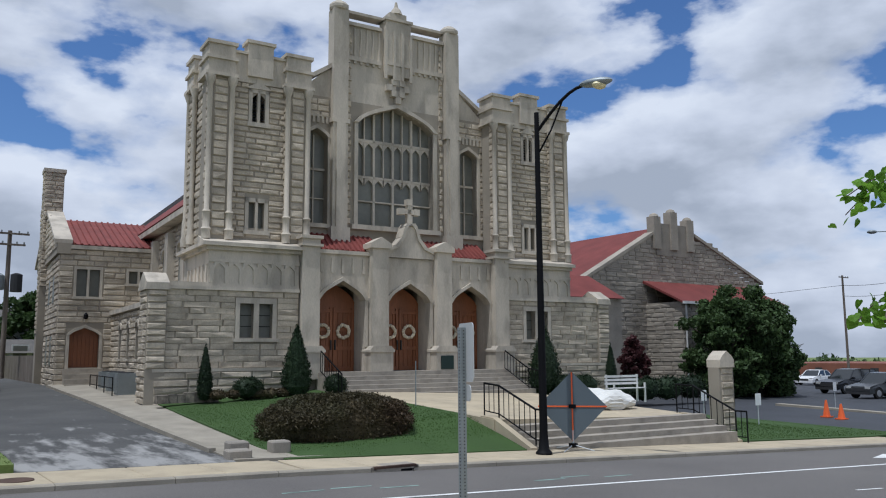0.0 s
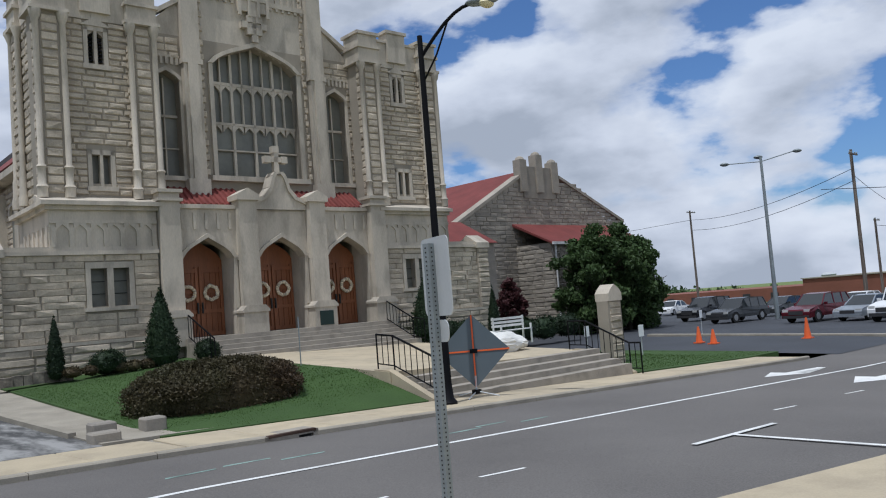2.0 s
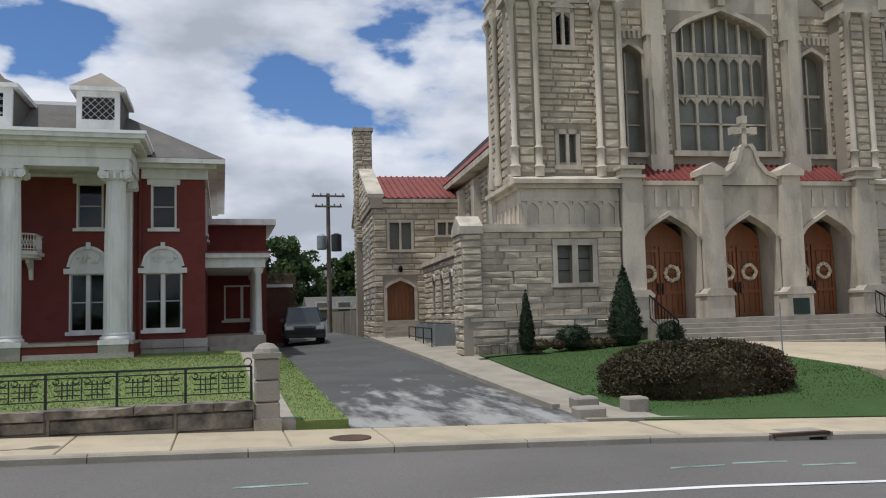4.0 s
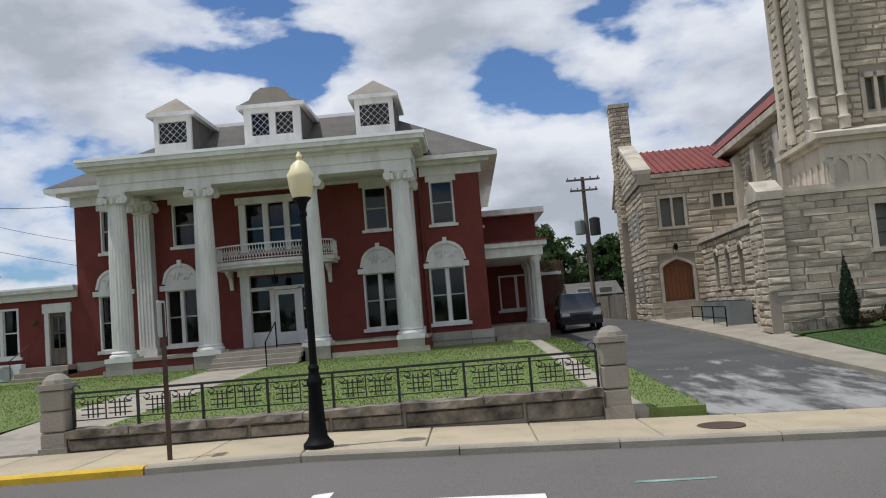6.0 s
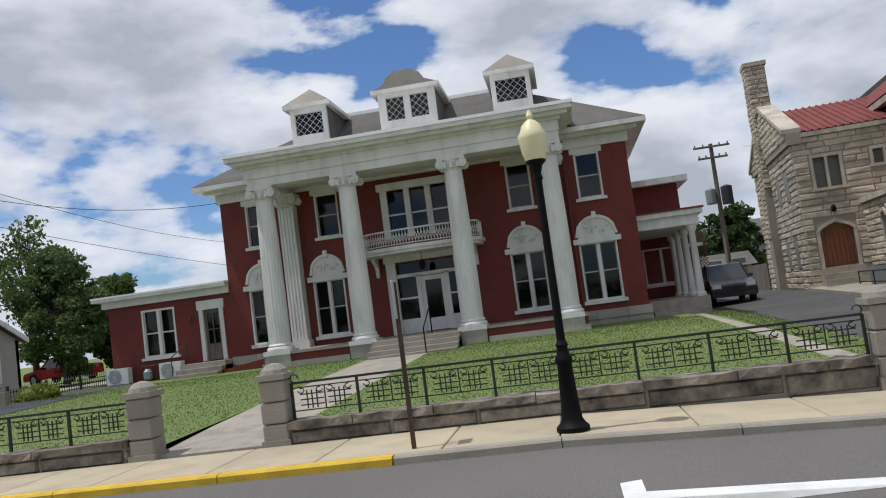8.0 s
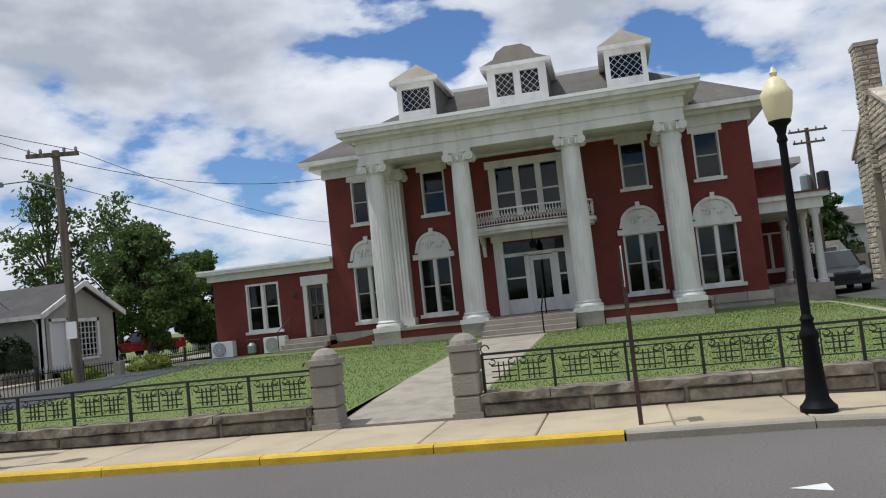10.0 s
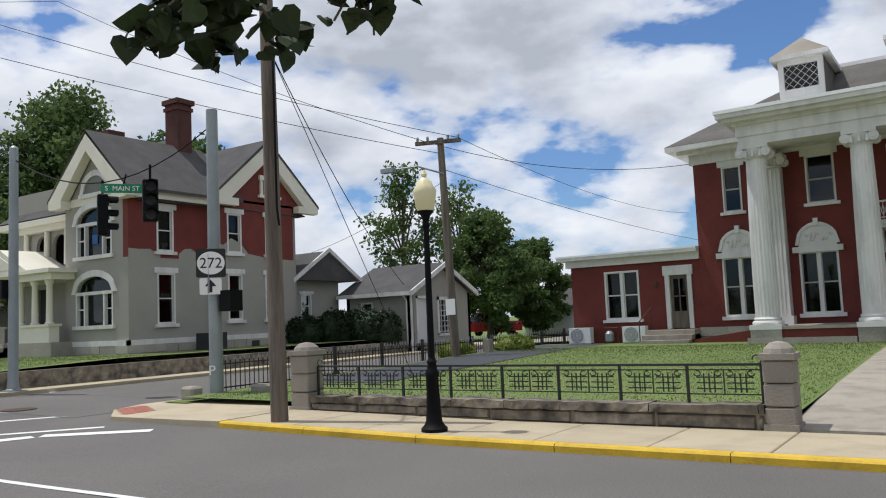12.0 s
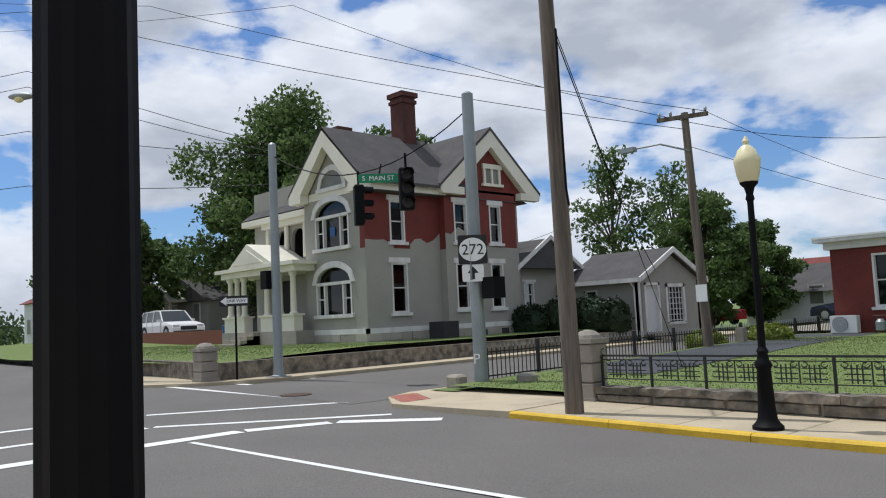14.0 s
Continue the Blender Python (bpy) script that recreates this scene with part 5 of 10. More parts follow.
for k, (a, b) in enumerate(low):
    w = house_window(mansion, "y", MY, -1, a, b, 1.25, 3.2, WHITE, 2, (0.5,), 0.12, blind=0.0, sash_mat=SASH, louvres=k < 2, trim=0.055)
    bm = prism(bm_new(), arch_outline(a + 0.02, b - 0.02, 3.36, 3.42, 4.02, "round"), "y", MY - 0.06, MY + 0.05)
    part("tympanum", bm, WHITE, w, "white carved half-round panel")
    bm = box(bm_new(), a - 0.16, b + 0.16, MY - 0.14, MY + 0.05, 3.18, 3.36)
    arch_band(bm, "y", a + 0.02, b - 0.02, 3.42, 4.02, "round", 0.1, MY - 0.11, MY)
    box(bm, (a + b) / 2 - 0.07, (a + b) / 2 + 0.07, MY - 0.15, MY, 4.0, 4.24)
    part("arch_trim", bm, WHITE, w)
    m = (a + b) / 2
    bm = bm_new()
    for q in range(7):
        t = -0.36 + q * 0.12
        tube(bm, (m + t, MY - 0.1, 3.6 + 0.12 * math.cos(q * 2.1)), (m + t + 0.09, MY - 0.08, 3.72 + 0.1 * math.sin(q)), 0.035, 0.015, 5)
    part("carving", bm, WHITE, w)
for k, (a, b) in enumerate(high):
    house_window(mansion, "y", MY, -1, a, b, 4.72, 6.25, WHITE, 1, (0.5,), 0.1, 0.2, blind=(0.0, 0.5, 0.0, 0.85)[k], sash_mat=SASH, trim=0.05)
for a, b in ((-1.35, -0.7),):
    part("vent_block", box(bm_new(), a, b, MY - 0.2, MY, 0.75, 0.95), FOUND, mansion)
# entrance: surround, door, sidelights, transom
bm = bm_new()
for a, b in ((-5.95, -5.62), (-3.55, -3.22)):
    box(bm, a, b, MY - 0.12, MY + 0.1, 0.95, 3.5)
box(bm, -6.0, -3.17, MY - 0.2, MY + 0.1, 3.45, 3.68)
for a, b in ((-4.95, -4.8), (-3.95, -3.8)):
    box(bm, a, b, MY - 0.02, MY + 0.15, 0.95, 2.95)
box(bm, -5.62, -3.55, MY - 0.02, MY + 0.15, 2.9, 3.02)
for a, b in ((-5.62, -4.95), (-3.8, -3.55)):
    box(bm, a, b, MY, MY + 0.15, 0.95, 1.45)
entry = part("entrance", bm, WHITE, mansion)
part("transom_pane", box(bm_new(), -5.62, -3.55, MY + 0.1, MY + 0.106, 3.02, 3.45), GLASS, entry)
for a, b in ((-5.6, -4.97), (-3.8, -3.55)):
    part("sidelight", box(bm_new(), a, b, MY + 0.1, MY + 0.106, 1.45, 2.9), GLASS, entry)
    part("rail", box(bm_new(), a, b, MY + 0.04, MY + 0.09, 2.14, 2.2), WHITE, entry)
bm = bm_new()
for a, b, c, e in ((-4.8, -4.66, 0.97, 2.88), (-4.09, -3.95, 0.97, 2.88), (-4.66, -4.09, 0.97, 1.4), (-4.66, -4.09, 2.72, 2.88)):
    box(bm, a, b, MY + 0.05, MY + 0.1, c, e)
fd = part("front_door", bm, WHITE, mansion)
part("pane", box(bm_new(), -4.66, -4.09, MY + 0.07, MY + 0.076, 1.4, 2.72), GLASS, fd)
part("handle", tube(bm_new(), (-4.14, MY + 0.0, 1.75), (-4.14, MY + 0.0, 1.95), 0.015), RUST, fd)
# upper triple window to the balcony
bm = bm_new()
for a, b in ((-5.85, -5.62), (-5.0, -4.8), (-4.25, -4.05), (-3.5, -3.25)):
    box(bm, a, b, MY - 0.1, MY + 0.12, 4.3, 6.05)
box(bm, -5.95, -3.15, MY - 0.16, MY + 0.1, 6.0, 6.25)
tri = part("balcony_window", bm, WHITE, mansion)
for a, b in ((-5.62, -5.0), (-4.8, -4.25), (-4.05, -3.5)):
    part("pane", box(bm_new(), a, b, MY + 0.06, MY + 0.066, 4.3, 6.0), GLASS, tri)
    part("rail", box(bm_new(), a, b, MY + 0.02, MY + 0.06, 5.1, 5.16), WHITE, tri)
# bowed balcony with iron rail
BX, BW = -4.5, 2.05
bow = [(BX + BW * math.sin(a), 17.7 - 0.75 * math.cos(a)) for a in [radians(-90 + 12 * i) for i in range(16)]]
bowl = [(BX - BW, MY)] + bow + [(BX + BW, MY)]
bm = prism(bm_new(), bowl, "z", 3.66, 3.76)
prism(bm, [(BX + (x - BX) * 1.04, MY - (MY - y) * 1.04) for x, y in bowl], "z", 3.76, 3.88)
balcony = part("balcony", bm, WHITE, mansion, "bowed white balcony")
part("rail", path_tube(bm_new(), [(x, y, 4.42) for x, y in bowl], 0.03), WHITE, balcony)
part("bottom_rail", path_tube(bm_new(), [(x, y, 3.95) for x, y in bowl], 0.018), WHITE, balcony)
bm = bm_new()
for (xa, ya), (xb, yb) in zip(bowl, bowl[1:]):
    n = max(2, round(math.hypot(xb - xa, yb - ya) / 0.1))
    for i in range(n):
        x, y = xa + (xb - xa) * i / n, ya + (yb - ya) * i / n
        x2, y2 = xa + (xb - xa) * (i + 1) / n, ya + (yb - ya) * (i + 1) / n
        tube(bm, (x, y, 3.9), (x, y, 4.42), 0.009, None, 4, False)
        tube(bm, (x, y, 4.0), (x2, y2, 4.3), 0.009, None, 4, False)
        tube(bm, (x, y, 4.3), (x2, y2, 4.0), 0.009, None, 4, False)
part("balustrade", bm, WHITE, balcony)
for x in (BX - 1.75, BX + 1.75):
    part("bracket", prism(bm_new(), [(MY, 3.0), (MY - 0.1, 3.0), (MY - 0.2, 3.35), (MY - 0.6, 3.55), (MY - 0.6, 3.66), (MY, 3.66)], "x", x - 0.06, x + 0.06), WHITE, balcony)
lantern = thing("porch_lantern", "small black hanging lantern under the balcony", "lamp", (BX, 17.6, 3.2))
part("rod", tube(bm_new(), (BX, 17.6, 3.35), (BX, 17.6, 3.66), 0.01), BLACK, lantern)
part("body", lathe(bm_new(), [(0.04, 3.05), (0.1, 3.1), (0.12, 3.28), (0.03, 3.38)], BX, 17.6, 6), BLACK, lantern)

# columns
CY = 16.2


def column(x, y, flat=False):
    c = thing("portico_column", "white painted Ionic column on a stone pedestal" if not flat else "white fluted pilaster column against the brick wall", "column", (x, y, 0.3), "portico columns")
    if not flat:
        part("pedestal", box(bm_new(), x - 0.43, x + 0.43, y - 0.43, y + 0.43, 0.25, 0.86), FOUND, c)
        bm = box(bm_new(), x - 0.45, x + 0.45, y - 0.45, y + 0.45, 0.86, 1.0)
        lathe(bm, [(0.43, 1.0), (0.45, 1.05), (0.43, 1.1), (0.37, 1.13), (0.40, 1.17), (0.36, 1.22)], x, y, 20)
        part("base", bm, WHITE, c, smooth=False)
        flute = lambda i: 1 - 0.035 * (i % 2)  # noqa: E731
        part("shaft", lathe(bm_new(), [(0.345, 1.22), (0.345, 2.6), (0.325, 4.2), (0.285, 5.95)], x, y, 40, flute), WHITE, c)
    else:
        part("base", box(bm_new(), x - 0.36, x + 0.36, y - 0.2, y + 0.3, 0.9, 1.2), WHITE, c)
        bm = box(bm_new(), x - 0.28, x + 0.28, y - 0.1, y + 0.35, 1.2, 5.95)
        for i in range(5):
            u = x - 0.24 + i * 0.12
            box(bm, u - 0.035, u + 0.035, y - 0.13, y - 0.1, 1.25, 5.9)
        part("shaft", bm, WHITE, c)
    bm = box(bm_new(), x - 0.44, x + 0.44, y - 0.4, y + 0.35, 6.24, 6.35)
    lathe(bm, [(0.29, 5.93), (0.33, 5.98), (0.31, 6.02), (0.4, 6.2), (0.4, 6.24)], x, y, 16)
    for s in (-1, 1):
        for e in (-0.33, 0.27):
            tube(bm, (x + s * 0.36, y + e - 0.05, 6.12), (x + s * 0.36, y + e + 0.08, 6.12), 0.14, 0.14, 12)
            tube(bm, (x + s * 0.36, y + e - 0.08, 6.12), (x + s * 0.36, y + e - 0.05, 6.12), 0.06, 0.06, 8)
    for s in (-0.2, 0, 0.2):
        tube(bm, (x + s, y - 0.38, 5.98), (x + s, y - 0.36, 6.2), 0.06, 0.03, 6)
    part("capital", bm, WHITE, c)
    return c


for x in (-9.22, -6.38, -2.88, 0.12):
    column(x, CY)
for x in (-9.22, 0.12):
    column(x, MY - 0.32, True)
# portico floor, steps, entablature, roofs
bm = box(bm_new(), -9.7, 0.65, CY - 0.35, MY - 0.14, 0.15, 0.86)
part("portico_base", bm, REDBRICK, mansion)
for a, b in ((-9.75, -6.85), (-2.4, 0.7)):
    part("portico_face", box(bm_new(), a, b, CY - 0.42, CY - 0.3, 0.2, 0.62), FOUND, mansion)
part("portico_floor", box(bm_new(), -9.75, 0.7, CY - 0.42, MY - 0.14, 0.86, 0.94), STEPCON, mansion)
bm = bm_new()
for k in range(4):
    box(bm, -6.0, -3.25, CY - 0.45 - 0.34 * (4 - k), CY - 0.42, 0.2, 0.34 + 0.14 * (k + 1))
tagged(part("portico_steps", bm, STEPCON), "stone steps up to the portico", "steps")
hr = thing("portico_handrail", "thin black iron handrail on the portico steps", "handrail", (-4.15, CY - 1.6, 0.4))
part("bar", path_tube(bm_new(), [(-4.15, CY - 1.8, 0.4), (-4.15, CY - 1.8, 1.15), (-4.15, CY - 0.4, 1.75), (-4.15, CY - 0.4, 0.9)], 0.022), BLACK, hr)
bm = bm_new()
box(bm, -9.62, 0.55, CY - 0.36, CY + 0.36, 6.35, 6.62)
box(bm, -9.66, 0.59, CY - 0.4, CY + 0.4, 6.62, 6.95)
box(bm, -9.74, 0.67, CY - 0.48, CY + 0.4, 6.95, 7.05)
for a, b in ((-9.66, -9.0), (-0.1, 0.59)):
    box(bm, a, b, CY + 0.4, MY, 6.35, 6.98)
part("entablature", bm, WHITE, mansion)
bm = bm_new()
box(bm, -9.95, 0.9, CY - 0.75, MY + 0.6, 7.05, 7.16)
box(bm, -10.1, 1.05, CY - 0.9, MY + 0.6, 7.16, 7.3)
part("portico_cornice", bm, WHITE, mansion)
part("portico_ceiling", box(bm_new(), -9.0, -0.1, CY + 0.36, MY, 6.55, 6.62), WHITE, mansion)
# flashing whose pale colour carries the cornice's brightly lit top edge
part("portico_flashing", box(bm_new(), -10.14, 1.09, CY - 0.94, MY + 1.0, 7.3, 7.40), FLASH, mansion)
bm = bm_new()
box(bm, -11.9, 2.85, MY - 0.1, 31.1, 6.45, 6.78)
box(bm, -12.2, 3.15, MY - 0.45, 31.4, 6.78, 6.9)
box(bm, -12.5, 3.45, MY - 0.75, 31.7, 6.9, 7.06)
part("eaves_cornice", bm, WHITE, mansion)


def hip(bm, x0, x1, y0, y1, z0, ix, iy, z1):
    lo = [bm.verts.new(p) for p in ((x0, y0, z0), (x1, y0, z0), (x1, y1, z0), (x0, y1, z0))]
    hi = [bm.verts.new(p) for p in ((x0 + ix, y0 + iy, z1), (x1 - ix, y0 + iy, z1), (x1 - ix, y1 - iy, z1), (x0 + ix, y1 - iy, z1))]
    for i in range(4):
        bm.faces.new((lo[i], lo[(i + 1) % 4], hi[(i + 1) % 4], hi[i]))
    bm.faces.new(hi)
    bm.faces.new(lo[::-1])
    return bm


roof = part("roof", hip(bm_new(), -12.5, 3.45, MY - 0.75, 31.7, 7.07, 4.6, 4.3, 9.85), SHINGLE, mansion, "grey shingle hipped roof")
part("ridge_flashing", box(bm_new(), -7.95, -1.1, MY + 3.5, MY + 3.62, 9.82, 9.95), FLASH, roof)
part("downspout", path_tube(bm_new(), [(0.62, MY - 0.1, 6.9), (0.62, MY - 0.08, 6.4), (0.62, MY - 0.08, 0.4)], 0.05), REDBRICK, mansion)


def dormer(x0, x1, kind):
    y0, z0, z1 = 18.95, 8.15, 9.55
    d = part("dormer", wall(bm_new(), "y", x0, x1, 7.75, z1, y0, y0 + 0.15, [(x0 + 0.17, x1 - 0.17, z0 + 0.42, z1 - 0.18)] if kind == "peak" else [(x0 + 0.28, (x0 + x1) / 2 - 0.12, z0 + 0.42, z1 - 0.15), ((x0 + x1) / 2 + 0.12, x1 - 0.28, z0 + 0.42, z1 - 0.15)]), WHITE, mansion, "white roof dormer with diamond lattice glass")
    bm = bm_new()
    for a, b in ((x0, x0 + 0.1), (x1 - 0.1, x1)):
        box(bm, a, b, y0 + 0.15, y0 + 2.8, 7.75, z1)
    part("cheek", bm, SHINGLE, d)
    m, g = (x0 + x1) / 2, 0.2
    part("dormer_cornice", box(bm_new(), x0 - g, x1 + g, y0 - g, y0 + 2.8, z1, z1 + 0.14), WHITE, d)
    bm = bm_new()
    if kind == "peak":
        a, b, c, e = (bm.verts.new(p) for p in ((x0 - g, y0 - g, z1 + 0.14), (x1 + g, y0 - g, z1 + 0.14), (x1 + g, y0 + 2.8, z1 + 0.14), (x0 - g, y0 + 2.8, z1 + 0.14)))
        t, t2 = bm.verts.new((m, y0 + 0.6, z1 + 0.86)), bm.verts.new((m, y0 + 2.8, z1 + 0.86))
        for f in ((a, b, t), (b, c, t2, t), (e, a, t, t2), (c, e, t2), (e, c, b, a)):
            bm.faces.new(f)
    else:
        prof = [(-1.15, 0.14), (-0.75, 0.3), (-0.6, 0.55), (-0.3, 0.72), (0.3, 0.72), (0.6, 0.55), (0.75, 0.3), (1.15, 0.14)]
        prism(bm, [(m + p, z1 + q) for p, q in prof], "y", y0 - g, y0 + 2.8)
    part("dormer_roof", bm, PIERSTONE, d)
    spans = [(x0 + 0.17, x1 - 0.17)] if kind == "peak" else [(x0 + 0.28, m - 0.12), (m + 0.12, x1 - 0.28)]
    for a, b in spans:
        za, zb = z0 + 0.42, z1 - 0.17
        part("pane", box(bm_new(), a, b, y0 + 0.12, y0 + 0.125, za, zb), GLASS, d)
        bm = bm_new()
        w, h, step = b - a, zb - za, 0.25
        for s in (-1, 1):
            k = -h
            while k < w + h:
                # clip a slanted bar to the window
                pts = []
                for t in (0.0, 1.0):
                    pts.append((k + t * h, t * h))
                (p0, q0), (p1, q1) = pts
                lo, hi = max(0, -p0 / h if h else 0), min(1, (w - p0) / h)
                if hi - lo > 0.02:
                    xa, xb = p0 + lo * h, p0 + hi * h
                    if s < 0:
                        xa, xb = w - xa, w - xb
                    tube(bm, (a + xa, y0 + 0.09, za + lo * h), (a + xb, y0 + 0.09, za + hi * h), 0.0075, None, 4, False)
                k += step
        part("lattice", bm, WHITE, d)
    # added near-black sheet for the dimness behind the dormer glass
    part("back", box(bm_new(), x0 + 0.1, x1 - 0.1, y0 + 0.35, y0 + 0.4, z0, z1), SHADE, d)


dormer(-8.9, -7.53, "peak")
dormer(-5.58, -3.5, "bow")
dormer(-1.5, -0.1, "peak")

# one-storey west annex
ann = thing("brick_annex", "low red brick annex with a white parapet", "annex", (-14.2, 22, 0.4))
ah2 = [(-15.3, -14.0, 1.28, 3.02), (-12.95, -12.22, 0.9, 2.9)]
part("front_wall", wall(bm_new(), "y", -16.6, -11.8, 0.0, 3.25, MY + 0.05, MY + 0.35, ah2), REDBRICK, ann)
mass("side_wall", ann, REDBRICK, (-16.6, -16.3, MY + 0.35, 28, 0.0, 3.25), (-16.6, -11.8, 27.7, 28, 0, 3.25))
bm = box(bm_new(), -16.75, -11.8, MY - 0.1, 28, 3.25, 3.5)
box(bm, -17.0, -11.8, MY - 0.35, 28.2, 3.5, 3.62)
part("cornice", bm, WHITE, ann)
part("flashing", box(bm_new(), -17.02, -11.8, MY - 0.37, 28.2, 3.62, 3.68), FLASH, ann)
# added sheet whose colour makes the annex room look unlit
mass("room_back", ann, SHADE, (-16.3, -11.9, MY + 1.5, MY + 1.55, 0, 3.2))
house_window(ann, "y", MY + 0.05, -1, -15.3, -14.0, 1.28, 3.02, WHITE, 2, (0.5,), 0.1, 0.0, blind=0.95)
bm = bm_new()
for a, b in ((-13.05, -12.9), (-12.27, -12.12)):
    box(bm, a, b, MY - 0.02, MY + 0.2, 0.9, 2.75)
box(bm, -13.1, -12.07, MY - 0.05, MY + 0.2, 2.75, 3.08)
ad = part("annex_door", bm, WHITE, ann)
bm = bm_new()
for a, b, c, e in ((-12.9, -12.8, 0.92, 2.75), (-12.37, -12.27, 0.92, 2.75), (-12.8, -12.37, 0.92, 1.5), (-12.8, -12.37, 2.62, 2.75), (-12.61, -12.57, 1.5, 2.62), (-12.8, -12.37, 2.0, 2.04)):
    box(bm, a, b, MY + 0.1, MY + 0.15, c, e)
part("leaf", bm, POLEWOOD, ad)
part("pane", box(bm_new(), -12.8, -12.37, MY + 0.13, MY + 0.135, 1.5, 2.62), GLASS, ad)
part("wall_lamp", lathe(bm_new(), [(0.03, 2.35), (0.08, 2.4), (0.08, 2.5), (0.03, 2.58)], -13.35, MY - 0.1, 8), RUST, ann)
bm = bm_new()
for k in range(3):
    box(bm, -13.6, -11.9, MY - 0.35 * (3 - k) - 0.4, MY + 0.04, 0.1, 0.4 + 0.16 * (k + 1))
tagged(part("annex_steps", bm, STEPCON), "concrete steps to the annex door", "steps")
tagged(part("annex_ramp_wall", prism(bm_new(), [(-11.9, 0.2), (-9.8, 0.2), (-9.8, 0.85), (-11.9, 0.55)], "y", MY - 1.0, MY - 0.75), REDBRICK), "low brick wall beside the annex steps", "wall")
hr2 = thing("annex_handrail", "thin iron handrail on the annex steps", "handrail", (-13.5, MY - 1.2, 0.4))
part("bar", path_tube(bm_new(), [(-13.55, MY - 1.4, 0.4), (-13.55, MY - 1.4, 1.2), (-13.55, MY - 0.2, 1.65), (-13.55, MY - 0.2, 0.9)], 0.02), RUST, hr2)


def heat_pump(x, y, z):
    h = thing("heat_pump", "small white outdoor heat pump unit", "air conditioner", (x, y, z), "heat pumps")
    part("case", box(bm_new(), x - 0.42, x + 0.42, y - 0.15, y + 0.15, z + 0.06, z + 0.62), SIDING, h)
    bm = bm_new()
    for r in (0.07, 0.13, 0.19, 0.24):
        path_tube(bm, [(x - 0.1 + r * math.cos(i * math.pi / 8), y - 0.16, z + 0.34 + r * math.sin(i * math.pi / 8)) for i in range(17)], 0.008, 4)
    part("grille", bm, SHADE, h)
    part("foot", box(bm_new(), x - 0.4, x + 0.4, y - 0.12, y + 0.12, z, z + 0.06), SHADE, h)
    return h


h = heat_pump(-16.15, MY - 0.35, 0.42)
copy_thing(h, Matrix.Translation((-14.1, MY - 0.35, 0.42)))
gm = thing("gas_meter", "grey gas meter with pipes at the annex wall", "meter", (-15.1, MY - 0.2, 0.4))
part("body", lathe(bm_new(), [(0.1, 0.5), (0.16, 0.55), (0.16, 0.8), (0.08, 0.9)], -15.1, MY - 0.25, 10), GALV, gm)
part("pipe", path_tube(bm_new(), [(-15.3, MY - 0.2, 0.4), (-15.3, MY - 0.2, 1.0), (-14.8, MY - 0.2, 1.0), (-14.8, MY - 0.2, 0.4)], 0.03), RUST, gm)

# east side porch and rear wing
sp = thing("side_porch", "white side porch with slim columns", "porch", (3.7, 21.5, 0.4))
bm = box(bm_new(), 2.75, 4.85, 19.3, 25, 3.4, 3.75)
box(bm, 2.7, 5.0, 19.15, 25.2, 3.75, 3.92)
part("roof", bm, WHITE, sp)
part("roof_cover", box(bm_new(), 2.76, 5.05, 19.1, 25.25, 3.92, 3.98), REDROOF, sp)
part("floor", box(bm_new(), 2.76, 4.85, 19.3, 25, 0.2, 0.95), STEPCON, sp)
for y in (19.55, 21.4, 23.2, 24.8):
    part("column", lathe(bm_new(), [(0.19, 0.95), (0.19, 1.05), (0.14, 1.1), (0.11, 3.15), (0.18, 3.25), (0.2, 3.4)], 4.6, y, 14), WHITE, sp, smooth=True)
part("step", box(bm_new(), 2.9, 4.7, 18.7, 19.3, 0.15, 0.6), STEPCON, sp)
rw = thing("rear_wing", "red brick rear wing with white eaves", "annex", (4.0, 28, 0.4))
part("wall", box(bm_new(), 2.76, 5.2, 25.3, 31, 0.2, 5.6), REDBRICK, rw)
part("eave", box(bm_new(), 2.76, 5.6, 24.9, 31.3, 5.6, 5.85), WHITE, rw)
part("rear_wall", box(bm_new(), 2.76, 6.6, 31.05, 36, 0.2, 3.1), REDBRICK, rw)
part("rear_eave", box(bm_new(), 2.76, 6.8, 30.9, 36, 3.1, 3.25), WHITE, rw)
house_window(rw, "y", 25.3, -1, 3.4, 4.9, 1.5, 3.0, WHITE, 2, (0.5,))
bm = bm_new()
for s in (-1, 1):
    for k in range(-12, 22):
        u = k * 0.16
        lo, hi = max(0.0, -u / 2.2), min(1.0, (1.7 - u) / 2.2)
        if hi - lo > 0.05:
            xa, xb = u + lo * 2.2, u + hi * 2.2
            if s < 0:
                xa, xb = 1.7 - xa, 1.7 - xb
            tube(bm, (5.25 + xa, 31.0, 3.2 + lo * 2.2 - 1.6), (5.25 + xb, 31.0, 3.2 + hi * 2.2 - 1.6), 0.02, None, 4, False)
tagged(part("lattice_screen", bm, LATTICE), "brown wooden lattice screen behind the mansion", "trellis")

# ---- corner house, half repainted ----
gh = thing("corner_house", "two-storey house half repainted grey over red brick", "house", (-33, 13, 1.0))
HX, HY = -29.15, 8.55  # its street corner
FZ, EZ = 1.25, 6.7
lw = [(9.75, 10.55, 1.85, 3.75), (12.8, 13.55, 1.9, 3.75), (14.8, 15.55, 1.9, 3.75)]
uw = [(9.75, 10.5, 4.55, 6.15), (12.8, 13.55, 4.6, 6.2), (14.85, 15.55, 4.6, 6.2)]
